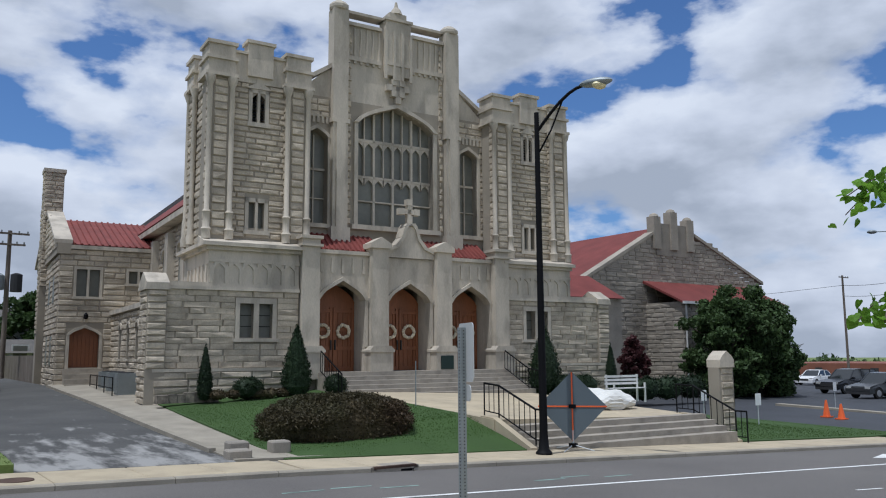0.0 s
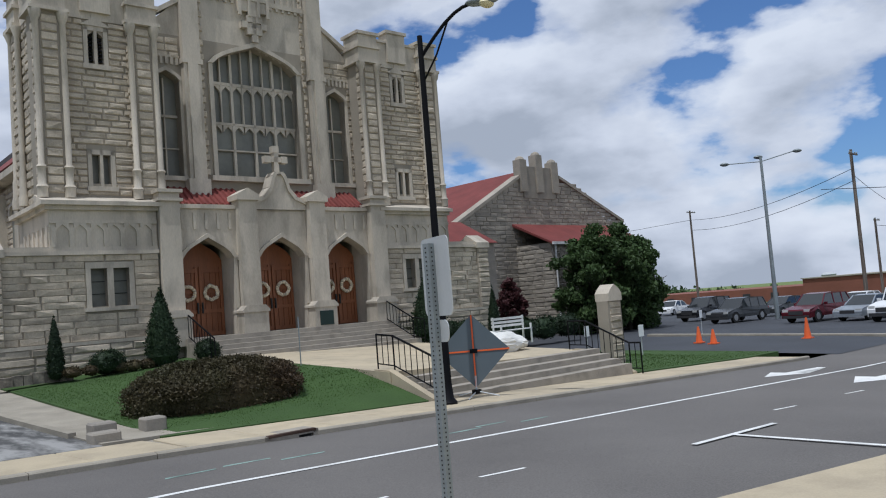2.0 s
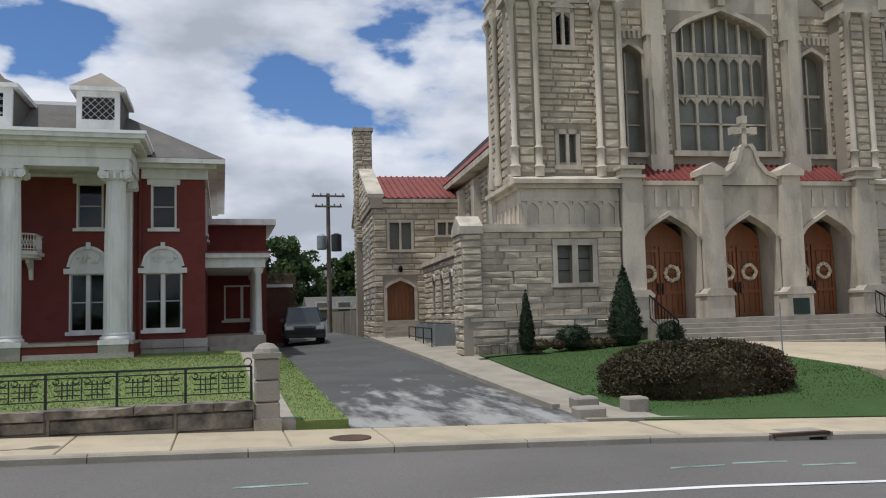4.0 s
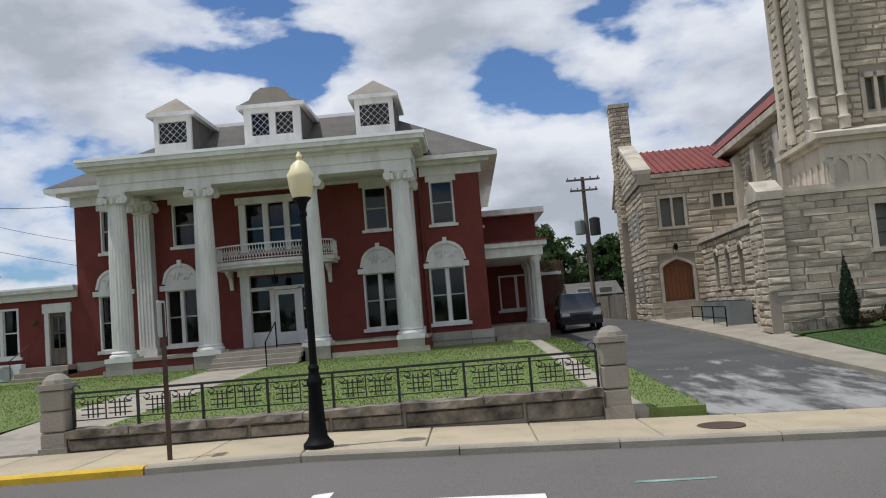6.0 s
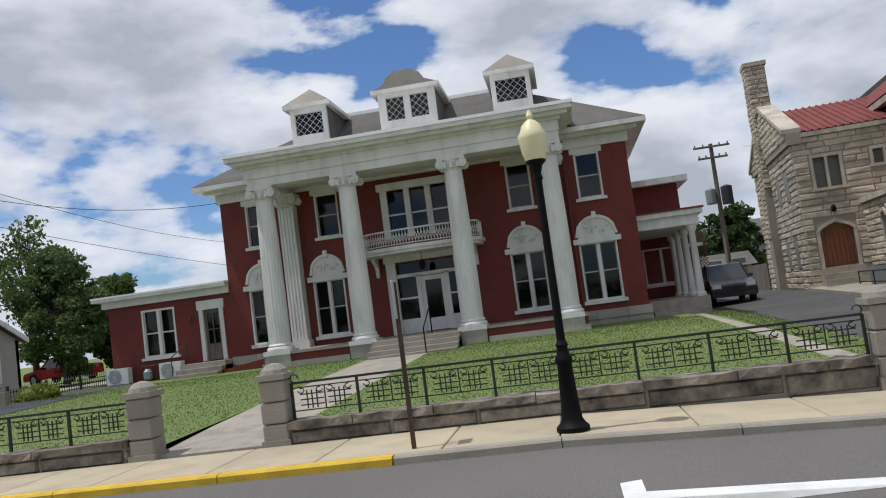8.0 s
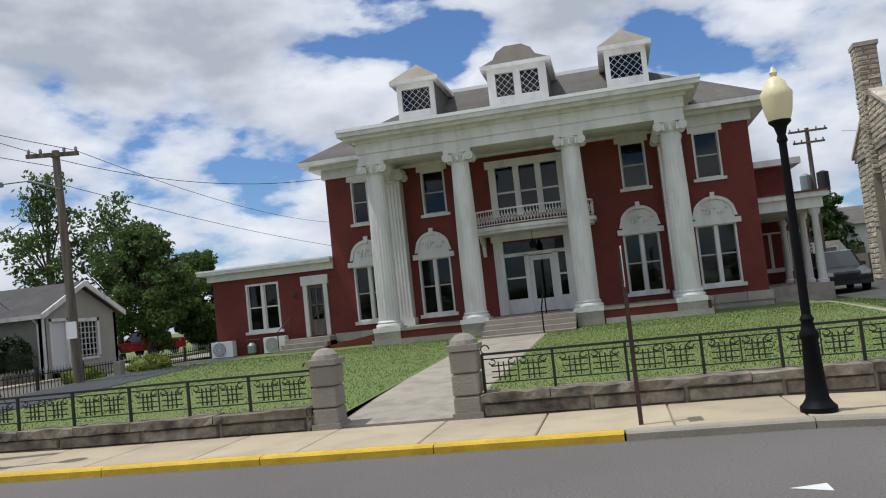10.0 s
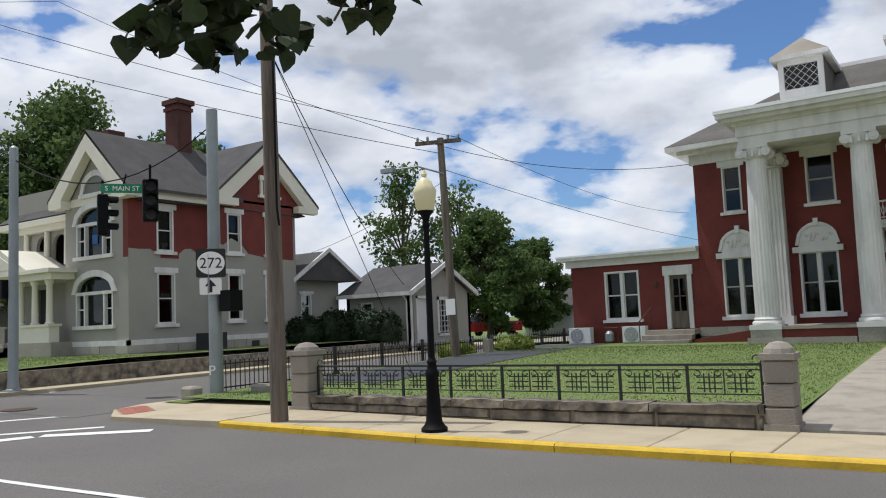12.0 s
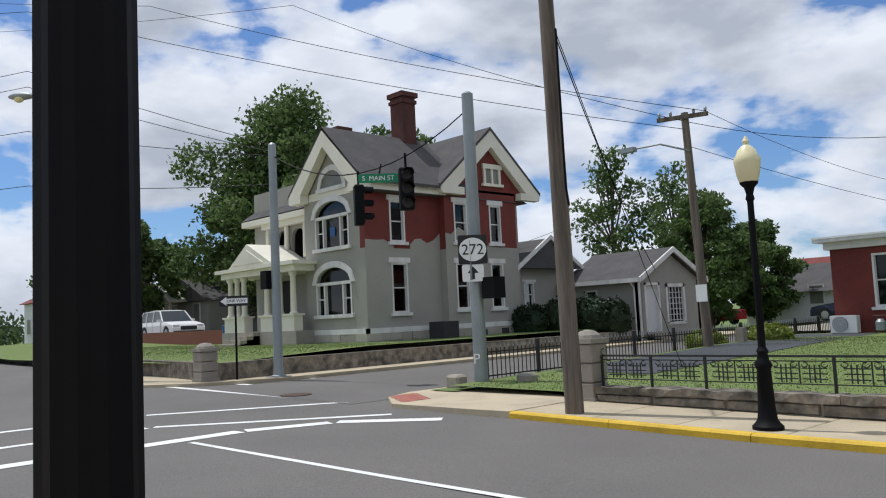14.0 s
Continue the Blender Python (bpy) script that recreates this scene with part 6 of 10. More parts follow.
# side wall along the side street: grey below, red brick above with a ragged paint edge
part("side_wall_lower", wall(bm_new(), "x", HY, 16.5, 0.7, 4.3, HX - 0.3, HX, lw), STUCCO, gh)
part("side_wall_upper", wall(bm_new(), "x", HY, 16.5, 4.3, EZ, HX - 0.3, HX, uw), REDBRICK, gh)
edge = [(HY + 0.01, 4.3)]
z = 4.45
y = HY + 0.01
while y < 16.4:
    z = min(5.1, max(4.35, z + rng.uniform(-0.25, 0.25) + (0.06 if 11 < y < 13 else -0.02)))
    edge.append((y, z))
    y += rng.uniform(0.15, 0.5)
edge += [(16.49, 4.4), (16.49, 4.3)]
bm = bm_new()
for (ya, za), (yb, zb) in zip(edge, edge[1:]):
    if yb - ya > 1e-3 and not any(a - 0.05 < (ya + yb) / 2 < b + 0.05 for a, b, *_ in uw):
        prism(bm, [(ya, 4.3), (yb, 4.3), (yb, zb), (ya, za)], "x", HX, HX + 0.006)
part("paint_edge", bm, STUCCO, gh)
part("side_bay", wall(bm_new(), "x", 12.3, 16.5, 0.7, 4.3, HX + 0.005, HX + 0.35, lw[1:]), STUCCO, gh)
part("side_bay_upper", wall(bm_new(), "x", 12.3, 16.5, 4.3, EZ + 0.1, HX + 0.005, HX + 0.35, uw[1:]), REDBRICK, gh)
part("bay_paint_edge", prism(bm_new(), [(12.3, 4.3), (16.5, 4.3), (16.5, 4.42), (15.0, 4.45), (13.9, 4.6), (13.5, 5.0), (13.0, 5.2), (12.6, 4.9), (12.3, 4.95)], "x", HX + 0.351, HX + 0.357), STUCCO, gh)
for (a, b, c, e), d in list(zip(lw + uw, (0, 0.35, 0.35) * 2)):
    house_window(gh, "x", HX + d, 1, a, b, c, e, WHITE, 1, (0.5,), 0.12, 0.2)
# front: gable bay with two arched windows
fw = [(-32.4, -30.05, 1.9, 3.1, 3.72, "round"), (-32.35, -30.1, 4.5, 5.7, 6.3, "round")]
part("front_bay", wall(bm_new(), "y", -33.1, HX - 0.3, 0.7, EZ, HY, HY + 0.3, fw), STUCCO, gh)
part("front_gable", prism(bm_new(), [(-33.1, EZ), (HX, EZ), ((HX - 33.1) / 2, 8.75)], "y", HY + 0.02, HY + 0.3), STUCCO, gh)
for a, b, c, zs, zt, sh_ in fw:
    bm = bm_new()
    arch_band(bm, "y", a, b, zs, zt, "round", 0.24, HY - 0.06, HY + 0.05)
    for u in (a, a + 0.52, b - 0.6, b - 0.08):
        box(bm, u, u + 0.08, HY - 0.02, HY + 0.12, c, zs)
    box(bm, a, b, HY - 0.03, HY + 0.12, zs - 0.06, zs + 0.06)
    box(bm, a - 0.12, b + 0.12, HY - 0.1, HY + 0.1, c - 0.14, c)
    for u0, u1 in ((a + 0.08, a + 0.52), (b - 0.52, b - 0.08)):
        box(bm, u0, u1, HY + 0.04, HY + 0.1, (c + zs) / 2 - 0.02, (c + zs) / 2 + 0.03)
    aw = part("arched_window", bm, WHITE, gh)
    part("pane", prism(bm_new(), arch_outline(a, b, c, zs, zt, "round"), "y", HY + 0.13, HY + 0.136), GLASS, aw)
part("notice", box(bm_new(), -31.5, -31.15, HY + 0.1, HY + 0.11, 4.95, 5.3), BLUE, gh)
m = (HX - 33.1) / 2
bm = bm_new()
arch_band(bm, "y", m - 0.75, m + 0.75, 6.85, 7.5, "round", 0.22, HY - 0.05, HY + 0.06)
box(bm, m - 1.0, m + 1.0, HY - 0.08, HY + 0.06, 6.7, 6.86)
fan = part("fan_window", bm, WHITE, gh)
part("pane", prism(bm_new(), arch_outline(m - 0.75, m + 0.75, 6.85, 6.86, 7.5, "round"), "y", HY + 0.0, HY + 0.012), CHGLASS, fan)
# set-back part with porch and loggia
part("front_wall", wall(bm_new(), "y", -38.4, -33.1, 0.7, 7.6, HY + 0.75, HY + 1.05, [(-36.4, -35.3, 1.35, 3.5), (-36.9, -34.0, 4.4, 5.9)]), STUCCO, gh)
mass("west_wall", gh, STUCCO, (-38.4, -38.1, HY + 1.05, 17, 0.7, 6.3))
mass("bay_return", gh, STUCCO, (-33.1, -32.8, HY + 0.3, HY + 0.95, 0.7, 6.6))
mass("back_wall", gh, STUCCO, (-38.4, HX, 16.7, 17, 0.7, EZ))
# added near-black sheets: the shade inside the house is in their colour
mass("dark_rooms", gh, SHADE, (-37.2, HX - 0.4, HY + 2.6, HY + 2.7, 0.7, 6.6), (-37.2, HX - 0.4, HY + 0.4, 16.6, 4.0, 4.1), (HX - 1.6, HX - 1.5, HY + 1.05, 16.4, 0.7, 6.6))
part("loggia_arch", wall(bm_new(), "y", -36.9, -34.0, 4.4, 5.9, HY + 0.755, HY + 0.9, [(-36.5, -35.6, 4.4, 5.3, 5.7, "round"), (-35.3, -34.3, 4.4, 5.3, 5.7, "round")]), STUCCO, gh)
for x in (-37.0, -35.45, -34.0):
    part("loggia_column", tube(bm_new(), (x, HY + 0.6, 4.4), (x, HY + 0.6, 5.85), 0.12, 0.1, 10), CREAM, gh)
part("loggia_beam", box(bm_new(), -37.3, -33.7, HY + 0.45, HY + 0.74, 5.85, 6.2), CREAM, gh)
bm = box(bm_new(), -38.5, -32.5, 7.6, HY + 0.75, 0.7, 1.35)
part("porch_base", bm, FOUND, gh)
for x in (-38.1, -37.5, -36.9, -35.0, -34.0, -33.0):
    bm = lathe(bm_new(), [(0.17, 2.0), (0.17, 2.08), (0.13, 2.12), (0.11, 3.5), (0.17, 3.6), (0.18, 3.7)], x, 7.85, 12)
    part("porch_column", bm, CREAM, gh, smooth=True)
for a, b in ((-38.35, -36.6), (-35.25, -32.7)):
    bm = box(bm_new(), a, b, 7.65, 8.05, 1.3, 1.95)
    box(bm, a - 0.06, b + 0.06, 7.58, 8.12, 1.95, 2.03)
    part("porch_wall", bm, CREAM, gh)
bm = box(bm_new(), -38.5, -32.5, 7.6, HY + 0.75, 3.7, 3.95)
box(bm, -38.7, -32.3, 7.4, HY + 0.75, 3.95, 4.1)
part("porch_entablature", bm, CREAM, gh)
part("porch_pediment", prism(bm_new(), [(-37.5, 4.1), (-33.9, 4.1), (-35.9, 5.05)], "y", 7.45, HY + 0.75), CREAM, gh)
part("pediment_panel", prism(bm_new(), [(-37.2, 4.2), (-34.6, 4.2), (-35.9, 4.8)], "y", 7.42, 7.45), CREAM, gh)
bm = bm_new()
for k in range(4):
    box(bm, -36.6, -35.25, 6.4 + 0.3 * k, 7.62, 0.7, 0.75 + 0.15 * (k + 1))
part("porch_steps", bm, STEPCON, gh)
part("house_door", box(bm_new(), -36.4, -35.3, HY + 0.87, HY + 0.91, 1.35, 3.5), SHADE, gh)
# stone foot, white band
bm = bm_new()
for axis, a, b, d, s in (("x", HY - 0.08, 12.3, HX, 1), ("x", 12.3, 16.6, HX + 0.35, 1), ("y", -33.1, HX + 0.08, HY, -1)):
    u = a
    while u < b - 0.05:
        e = min(b, u + rng.uniform(0.5, 1.1))
        for z0, z1 in ((0.55, 0.84), (0.85, 1.13)):
            lo, hi = sorted((d - s * 0.02, d + s * (0.08 + rng.uniform(0, 0.03))))
            part("stone", panel(bm_new(), axis, u, e - 0.015, z0, z1, lo, hi), FOUND, gh)
        u = e
bm = bm_new()
panel(bm, "x", HY - 0.1, 12.3, 1.13, 1.32, HX - 0.02, HX + 0.1)
panel(bm, "x", 12.3, 16.6, 1.13, 1.32, HX + 0.33, HX + 0.45)
panel(bm, "y", -33.2, HX + 0.1, 1.13, 1.32, HY - 0.1, HY + 0.02)
part("white_band", bm, WHITE, gh)
for y in (11.6, 13.9, 15.2):
    part("vent", box(bm_new(), HX + 0.1, HX + (0.12 if y < 12.3 else 0.47), y, y + 0.4, 0.75, 1.05), SHADE, gh)
# side gable
GY, GB = 14.9, HX + 0.35
part("side_gable", prism(bm_new(), [(12.3, EZ), (17.4, EZ), (GY, 9.0)], "x", GB - 0.3, GB), REDBRICK, gh)
bm = bm_new()
for s in (-1, 1):
    prism(bm, [(GY, 9.45), (GY + s * 2.95, 6.85), (GY + s * 2.95, 6.55), (GY + s * 2.35, 6.55), (GY, 8.65)], "x", GB - 0.02, GB + 0.28)
    prism(bm, [(GY + s * 1.7, 6.5), (GY + s * 2.9, 6.5), (GY + s * 2.9, 6.8), (GY + s * 1.7, 6.8)], "x", GB - 0.02, GB + 0.3)
panel(bm, "x", 14.55, 15.7, 7.75, 7.95, GB, GB + 0.1)
panel(bm, "x", 14.6, 14.72, 7.1, 7.75, GB, GB + 0.08)
panel(bm, "x", 15.5, 15.62, 7.1, 7.75, GB, GB + 0.08)
panel(bm, "x", 15.06, 15.16, 7.1, 7.75, GB, GB + 0.08)
panel(bm, "x", 14.5, 15.75, 7.0, 7.12, GB, GB + 0.12)
part("gable_trim", bm, CREAM, gh)
part("attic_pane", box(bm_new(), GB + 0.01, GB + 0.02, 14.7, 15.55, 7.1, 7.75), CHGLASS, gh)
bm = bm_new()
panel(bm, "x", HY - 0.3, 12.4, 6.45, 6.75, HX - 0.05, HX + 0.4)
panel(bm, "y", -33.2, HX + 0.4, 6.45, 6.75, HY - 0.02, HY + 0.05)
for s in (-1, 1):
    prism(bm, [(m, 9.15), (m + s * 2.5, 6.75), (m + s * 2.5, 6.45), (m + s * 1.9, 6.45), (m, 8.4)], "y", HY - 0.4, HY - 0.05)
    prism(bm, [(m + s * 1.6, 6.4), (m + s * 2.4, 6.4), (m + s * 2.4, 6.7), (m + s * 1.6, 6.7)], "y", HY - 0.42, HY - 0.03)
panel(bm, "y", -38.8, -33.3, 6.1, 6.35, HY + 0.3, HY + 0.8)
part("front_cornice", bm, CREAM, gh)
# roofs
for s in (-1, 1):
    part("roof_slope", prism(bm_new(), [(m, 9.2), (m + s * 2.55, 6.78), (m + s * 2.55, 6.66), (m, 9.05)], "y", HY - 0.4, 13.5), DKSHINGLE, gh)
    part("roof_slope", prism(bm_new(), [(GY, 9.5), (GY + s * 3.0, 6.88), (GY + s * 3.0, 6.76), (GY, 9.35)], "x", -33.5, GB + 0.3), DKSHINGLE, gh)
bm = bm_new()
hip(bm, -38.8, HX + 0.4, HY + 0.3, 17.3, 6.4, 3.6, 4.0, 9.8)
part("roof", bm, DKSHINGLE, gh, "dark grey shingle roof")
bm = box(bm_new(), -31.65, -30.85, 12.1, 12.8, 8.3, 11.1)
box(bm, -31.7, -30.8, 12.04, 12.86, 10.7, 10.85)
box(bm, -31.75, -30.75, 12.0, 12.9, 10.97, 11.17)
ch = part("chimney", bm, SOOTBRICK, gh)
part("flashing", prism(bm_new(), [(-31.75, 8.9), (-30.55, 8.25), (-30.55, 8.35), (-31.75, 9.0)], "y", 11.95, 11.99), FLASH, ch)
part("chimney_back", box(bm_new(), -35.0, -34.0, 11.0, 11.8, 9.0, 10.2), SOOTBRICK, gh)
part("side_ac_unit", box(bm_new(), HX + 0.6, HX + 1.4, 11.0, 11.8, 0.75, 1.45), SHADE, gh)
# link and small gabled outbuilding behind
lk = thing("grey_link_building", "one-storey grey rear part with a white window", "annex", (-30, 18.5, 0.6))
part("wall", wall(bm_new(), "x", 17.0, 20.4, 0.5, 3.6, -30.0, -29.7, [(17.8, 18.5, 1.9, 3.0)]), STUCCO, lk)
house_window(lk, "x", -29.7, 1, 17.8, 18.5, 1.9, 3.0, WHITE, 1, (0.5,), 0.1, 0.12)
part("roof", prism(bm_new(), [(16.8, 3.6), (21.4, 3.6), (19.2, 5.0)], "x", -36, -29.2), DKSHINGLE, lk)
part("barge", prism(bm_new(), [(16.8, 3.45), (19.2, 4.95), (21.6, 3.45), (21.6, 3.65), (19.2, 5.15), (16.8, 3.65)], "x", -29.2, -29.1), WHITE, lk)
gs = thing("grey_outbuilding", "small grey gabled outbuilding with white trim", "outbuilding", (-27, 23, 0.3))
GX = -25.4
part("gable_wall", wall(bm_new(), "x", 20.4, 25.4, 0.1, 2.85, GX - 0.2, GX, [(20.9, 21.9, 0.5, 2.6), (22.6, 24.0, 0.9, 2.55)]), STUCCO, gs)
part("gable_top", prism(bm_new(), [(20.4, 2.85), (25.4, 2.85), (22.9, 4.05)], "x", GX - 0.2, GX), STUCCO, gs)
part("long_wall", wall(bm_new(), "y", -29.2, GX, 0.1, 2.85, 20.4, 20.6, [(-28.3, -27.6, 1.5, 2.5)]), STUCCO, gs)
mass("back", gs, STUCCO, (-29.2, GX, 25.2, 25.4, 0.1, 2.85), (-29.2, -29.0, 20.4, 25.4, 0.1, 2.85))
# added near-black sheet in place of the outbuilding's unlit inside
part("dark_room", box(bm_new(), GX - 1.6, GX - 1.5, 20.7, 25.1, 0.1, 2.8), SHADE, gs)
house_window(gs, "y", 20.4, -1, -28.3, -27.6, 1.5, 2.5, WHITE, 1, (0.5,))
bm = bm_new()
for k in range(6):
    y = 22.65 + k * 0.27
    panel(bm, "x", y - 0.015, y + 0.015, 0.95, 2.5, GX - 0.1, GX - 0.05)
for k in range(7):
    z = 1.0 + k * 0.25
    panel(bm, "x", 22.6, 24.0, z - 0.015, z + 0.015, GX - 0.1, GX - 0.05)
for a, b, c, e in ((22.5, 22.65, 0.85, 2.65), (23.95, 24.1, 0.85, 2.65), (22.5, 24.1, 2.5, 2.65), (22.5, 24.1, 0.8, 0.92), (20.8, 20.92, 0.4, 2.7), (21.88, 22.0, 0.4, 2.7), (20.8, 22.0, 2.58, 2.7)):
    panel(bm, "x", a, b, c, e, GX - 0.1, GX + 0.03)
gw = part("grid_window", bm, WHITE, gs)
part("pane", box(bm_new(), GX - 0.12, GX - 0.115, 22.6, 24.0, 0.9, 2.55), GLASS, gw)
part("entry_door", box(bm_new(), GX - 0.15, GX - 0.1, 20.9, 21.9, 0.5, 2.6), SIDING, gs)
part("corner_board", box(bm_new(), GX - 0.02, GX + 0.03, 20.36, 20.5, 0.1, 2.85), WHITE, gs)
bm = bm_new()
prism(bm, [(20.05, 2.75), (22.9, 4.15), (22.9, 4.3), (20.05, 2.9)], "x", -29.5, GX + 0.25)
prism(bm, [(25.75, 2.75), (22.9, 4.15), (22.9, 4.3), (25.75, 2.9)], "x", -29.5, GX + 0.25)
part("roof", bm, DKSHINGLE, gs)
bm = bm_new()
prism(bm, [(20.05, 2.68), (22.9, 4.08), (22.9, 4.31), (20.05, 2.92)], "x", GX + 0.25, GX + 0.33)
prism(bm, [(25.75, 2.68), (22.9, 4.08), (22.9, 4.31), (25.75, 2.92)], "x", GX + 0.25, GX + 0.33)
box(bm, -29.5, GX + 0.3, 19.98, 20.06, 2.72, 2.9)
part("barge_board", bm, WHITE, gs)
part("downspout", path_tube(bm_new(), [(GX - 0.2, 20.1, 2.7), (GX - 0.2, 20.34, 2.5), (GX - 0.2, 20.34, 0.4)], 0.04), WHITE, gs)
bm = bm_new()
for k in range(3):
    box(bm, GX, GX + 0.35 * (3 - k), 20.8, 22.1, 0.0, 0.12 + 0.14 * (k + 1))
part("steps", bm, STEPCON, gs)

# ---- mansion grounds ----
def mansion_ground(x, y):
    t = min(1, max(0, (y - 2) / 13))
    return (0.12 + 0.33 * t) + gz(x) * 0.6 * (1 - t)


structure("lawn_mansion", sheet(bm_new(), [-17.9, -15, -12, -9, -6.0], [2.05, 5, 9, 13, 16, 18.7], mansion_ground), SOIL, "mown green lawn before the mansion", "lawn")
structure("lawn_mansion_right", sheet(bm_new(), [-4.1, -1, 1.5, 3.9], [2.05, 5, 9, 13, 16, 19.4], mansion_ground), SOIL, "mown green lawn before the mansion", "lawn")
structure("front_walk", skirted(sheet(bm_new(), [-6.0, -5, -4.1], [1.85, 4, 6, 9, 12, 16], lambda x, y: mansion_ground(x, y) - 0.1 * max(0, 1 - (y - 1.8) / 3))), STEPCON, "cracked stone walk to the mansion's portico", "path")
structure("drive_strip", skirted(sheet(bm_new(), [3.9, 4.4], [1.85, 5, 10, 19], lambda x, y: mansion_ground(x, y) - 0.05)), STEPCON, "narrow concrete strip beside the lawn", "path")
structure("verge_grass", skirted(sheet(bm_new(), [4.4, 5.2], [1.85, 5, 10, 19], lambda x, y: mansion_ground(x, y) - 0.06)), SOIL, "weedy grass verge beside the driveway", "grass")
structure("side_parking", sheet(bm_new(), [-17.6, -16.5, -15.0], [5, 9, 13, 18], lambda x, y: mansion_ground(x, y) + 0.015), LOTASPH, "strip of dark asphalt beside the annex lawn", "parking")
structure("back_yard", sheet(bm_new(), [-18.0, -12, 5.2], [18.6, 28, 60], lambda x, y: 0.35), SOIL, "ground behind the mansion", "ground")
structure("mansion_side_drive", sheet(bm_new(), [-24, -20, -17.2], [25.5, 34, 46], lambda x, y: 0.3), KERB, "pale concrete drive behind the mansion", "driveway")


def stone_pier(x, y, w, h, z0):
    p = thing("gate_pier", "weathered square stone gate pier with a domed cap", "gate pier", (x, y, z0), "boundary piers")
    n = 3
    for k in range(n):
        a, b = z0 + (h - 0.16) * k / n + 0.006, z0 + (h - 0.16) * (k + 1) / n - 0.006
        bm = box(bm_new(), x - w / 2, x + w / 2, y - w / 2, y + w / 2, a, b)
        bmesh.ops.bevel(bm, geom=list(bm.edges), offset=0.02, segments=1, affect="EDGES")
        part("block", bm, PIERSTONE, p)
    bm = box(bm_new(), x - w * 0.58, x + w * 0.58, y - w * 0.58, y + w * 0.58, z0 + h - 0.16, z0 + h - 0.08)
    lathe(bm, [(w * 0.55, z0 + h - 0.08), (w * 0.5, z0 + h - 0.02), (w * 0.3, z0 + h + 0.05), (w * 0.06, z0 + h + 0.07)], x, y, 10)
    part("cap", bm, PIERSTONE, p)
    part("foot", box(bm_new(), x - w * 0.56, x + w * 0.56, y - w * 0.56, y + w * 0.56, z0 - 0.15, z0 + 0.08), PIERSTONE, p)
    return p


stone_pier(3.98, 1.95, 0.36, 1.14, -0.05)
stone_pier(-4.05, 1.95, 0.37, 1.06, 0.0)
stone_pier(-6.05, 1.95, 0.37, 1.04, 0.0)
stone_pier(-14.25, 1.95, 0.44, 1.16, 0.03)


def garden_wall(x0, x1):
    """A low retaining wall of rock-faced stones with long coping stones."""
    w = tagged(part("garden_wall", box(bm_new(), x0, x1, 1.82, 2.05, -0.3, 0.27), MORTAR), "low rock-faced sandstone wall along the pavement", "wall", "", "structure")
    x = x0
    while x < x1 - 0.05:
        e = min(x1, x + rng.uniform(0.9, 1.7))
        s = Stones()
        s.block("y", -1, 1.82, x, e, gz(x) - 0.02, 0.2, 0.05)
        ob = soup("wall_stone", s.v, s.f, WALLSTONE, w)
        x = e
    x = x0
    while x < x1 - 0.05:
        e = min(x1, x + rng.uniform(0.8, 1.6))
        bm = box(bm_new(), x + 0.006, e - 0.006, 1.73, 2.1, 0.2, 0.31)
        bmesh.ops.subdivide_edges(bm, edges=[d for d in bm.edges if abs(d.verts[0].co.x - d.verts[1].co.x) > 0.2], cuts=5)
        for v in bm.verts:
            v.co += Vector((0, rng.uniform(-0.02, 0.02), rng.uniform(-0.018, 0.018)))
        part("coping_stone", bm, WALLSTONE, w)
        x = e
    return w


garden_wall(-3.86, 3.79)
garden_wall(-14.02, -6.24)


def iron_fence(x0, x1, scrolls=(0, 0)):
    f = thing("iron_fence", "low wrought iron fence with woven lattice panels", "fence", ((x0 + x1) / 2, 1.95, 0.31), "lawn fences")
    zt, y = 0.82, 1.95
    part("top_rail", box(bm_new(), x0, x1, y - 0.02, y + 0.02, zt - 0.02, zt + 0.012), IRON, f)
    part("middle_rail", box(bm_new(), x0, x1, y - 0.012, y + 0.012, 0.74, 0.755), IRON, f)
    part("lower_rail", box(bm_new(), x0, x1, y - 0.012, y + 0.012, 0.42, 0.435), IRON, f)
    n = round((x1 - x0) / 0.98)
    for i in range(n + 1):
        x = x0 + (x1 - x0) * i / n
        part("post", box(bm_new(), x - 0.018, x + 0.018, y - 0.018, y + 0.018, 0.29, zt), IRON, f)
        if i == n:
            break
        L = (x1 - x0) / n
        for k in (0.3, 0.72):
            c = x + L * k
            bm = bm_new()
            for d in (-0.07, 0, 0.07):
                box(bm, c + d - 0.008, c + d + 0.008, y - 0.008, y + 0.008, 0.45, 0.7)
            for z in (0.5, 0.575, 0.65):
                box(bm, c - 0.17, c + 0.17, y - 0.007, y + 0.009, z - 0.008, z + 0.008)
            part("lattice", bm, IRON, f)
        bm = bm_new()
        for c, s in ((x + L * 0.5, 1), (x + L * 0.5, -1), (x + L * 0.06, 1), (x + L * 0.94, -1)):
            pts = [(c + s * (0.03 + 0.045 * (1 - math.cos(a))), y, 0.70 - 0.035 * math.sin(a)) for a in [q * math.pi / 5 for q in range(9)]]
            path_tube(bm, pts, 0.008, 4)
        box(bm, x + L * 0.5 - 0.008, x + L * 0.5 + 0.008, y - 0.008, y + 0.008, 0.43, 0.74)
        part("scroll", bm, IRON, f)
    for x, s in ((x0, -1), (x1, 1)):
        bm = bm_new()
        path_tube(bm, [(x - s * (0.05 + 0.06 * math.cos(a)), y, zt + 0.06 + 0.06 * math.sin(a)) for a in [q * math.pi / 4 for q in range(7)]], 0.01, 4)
        part("end_scroll", bm, IRON, f)
    return f


iron_fence(-3.82, 3.75)
iron_fence(-13.98, -6.28)

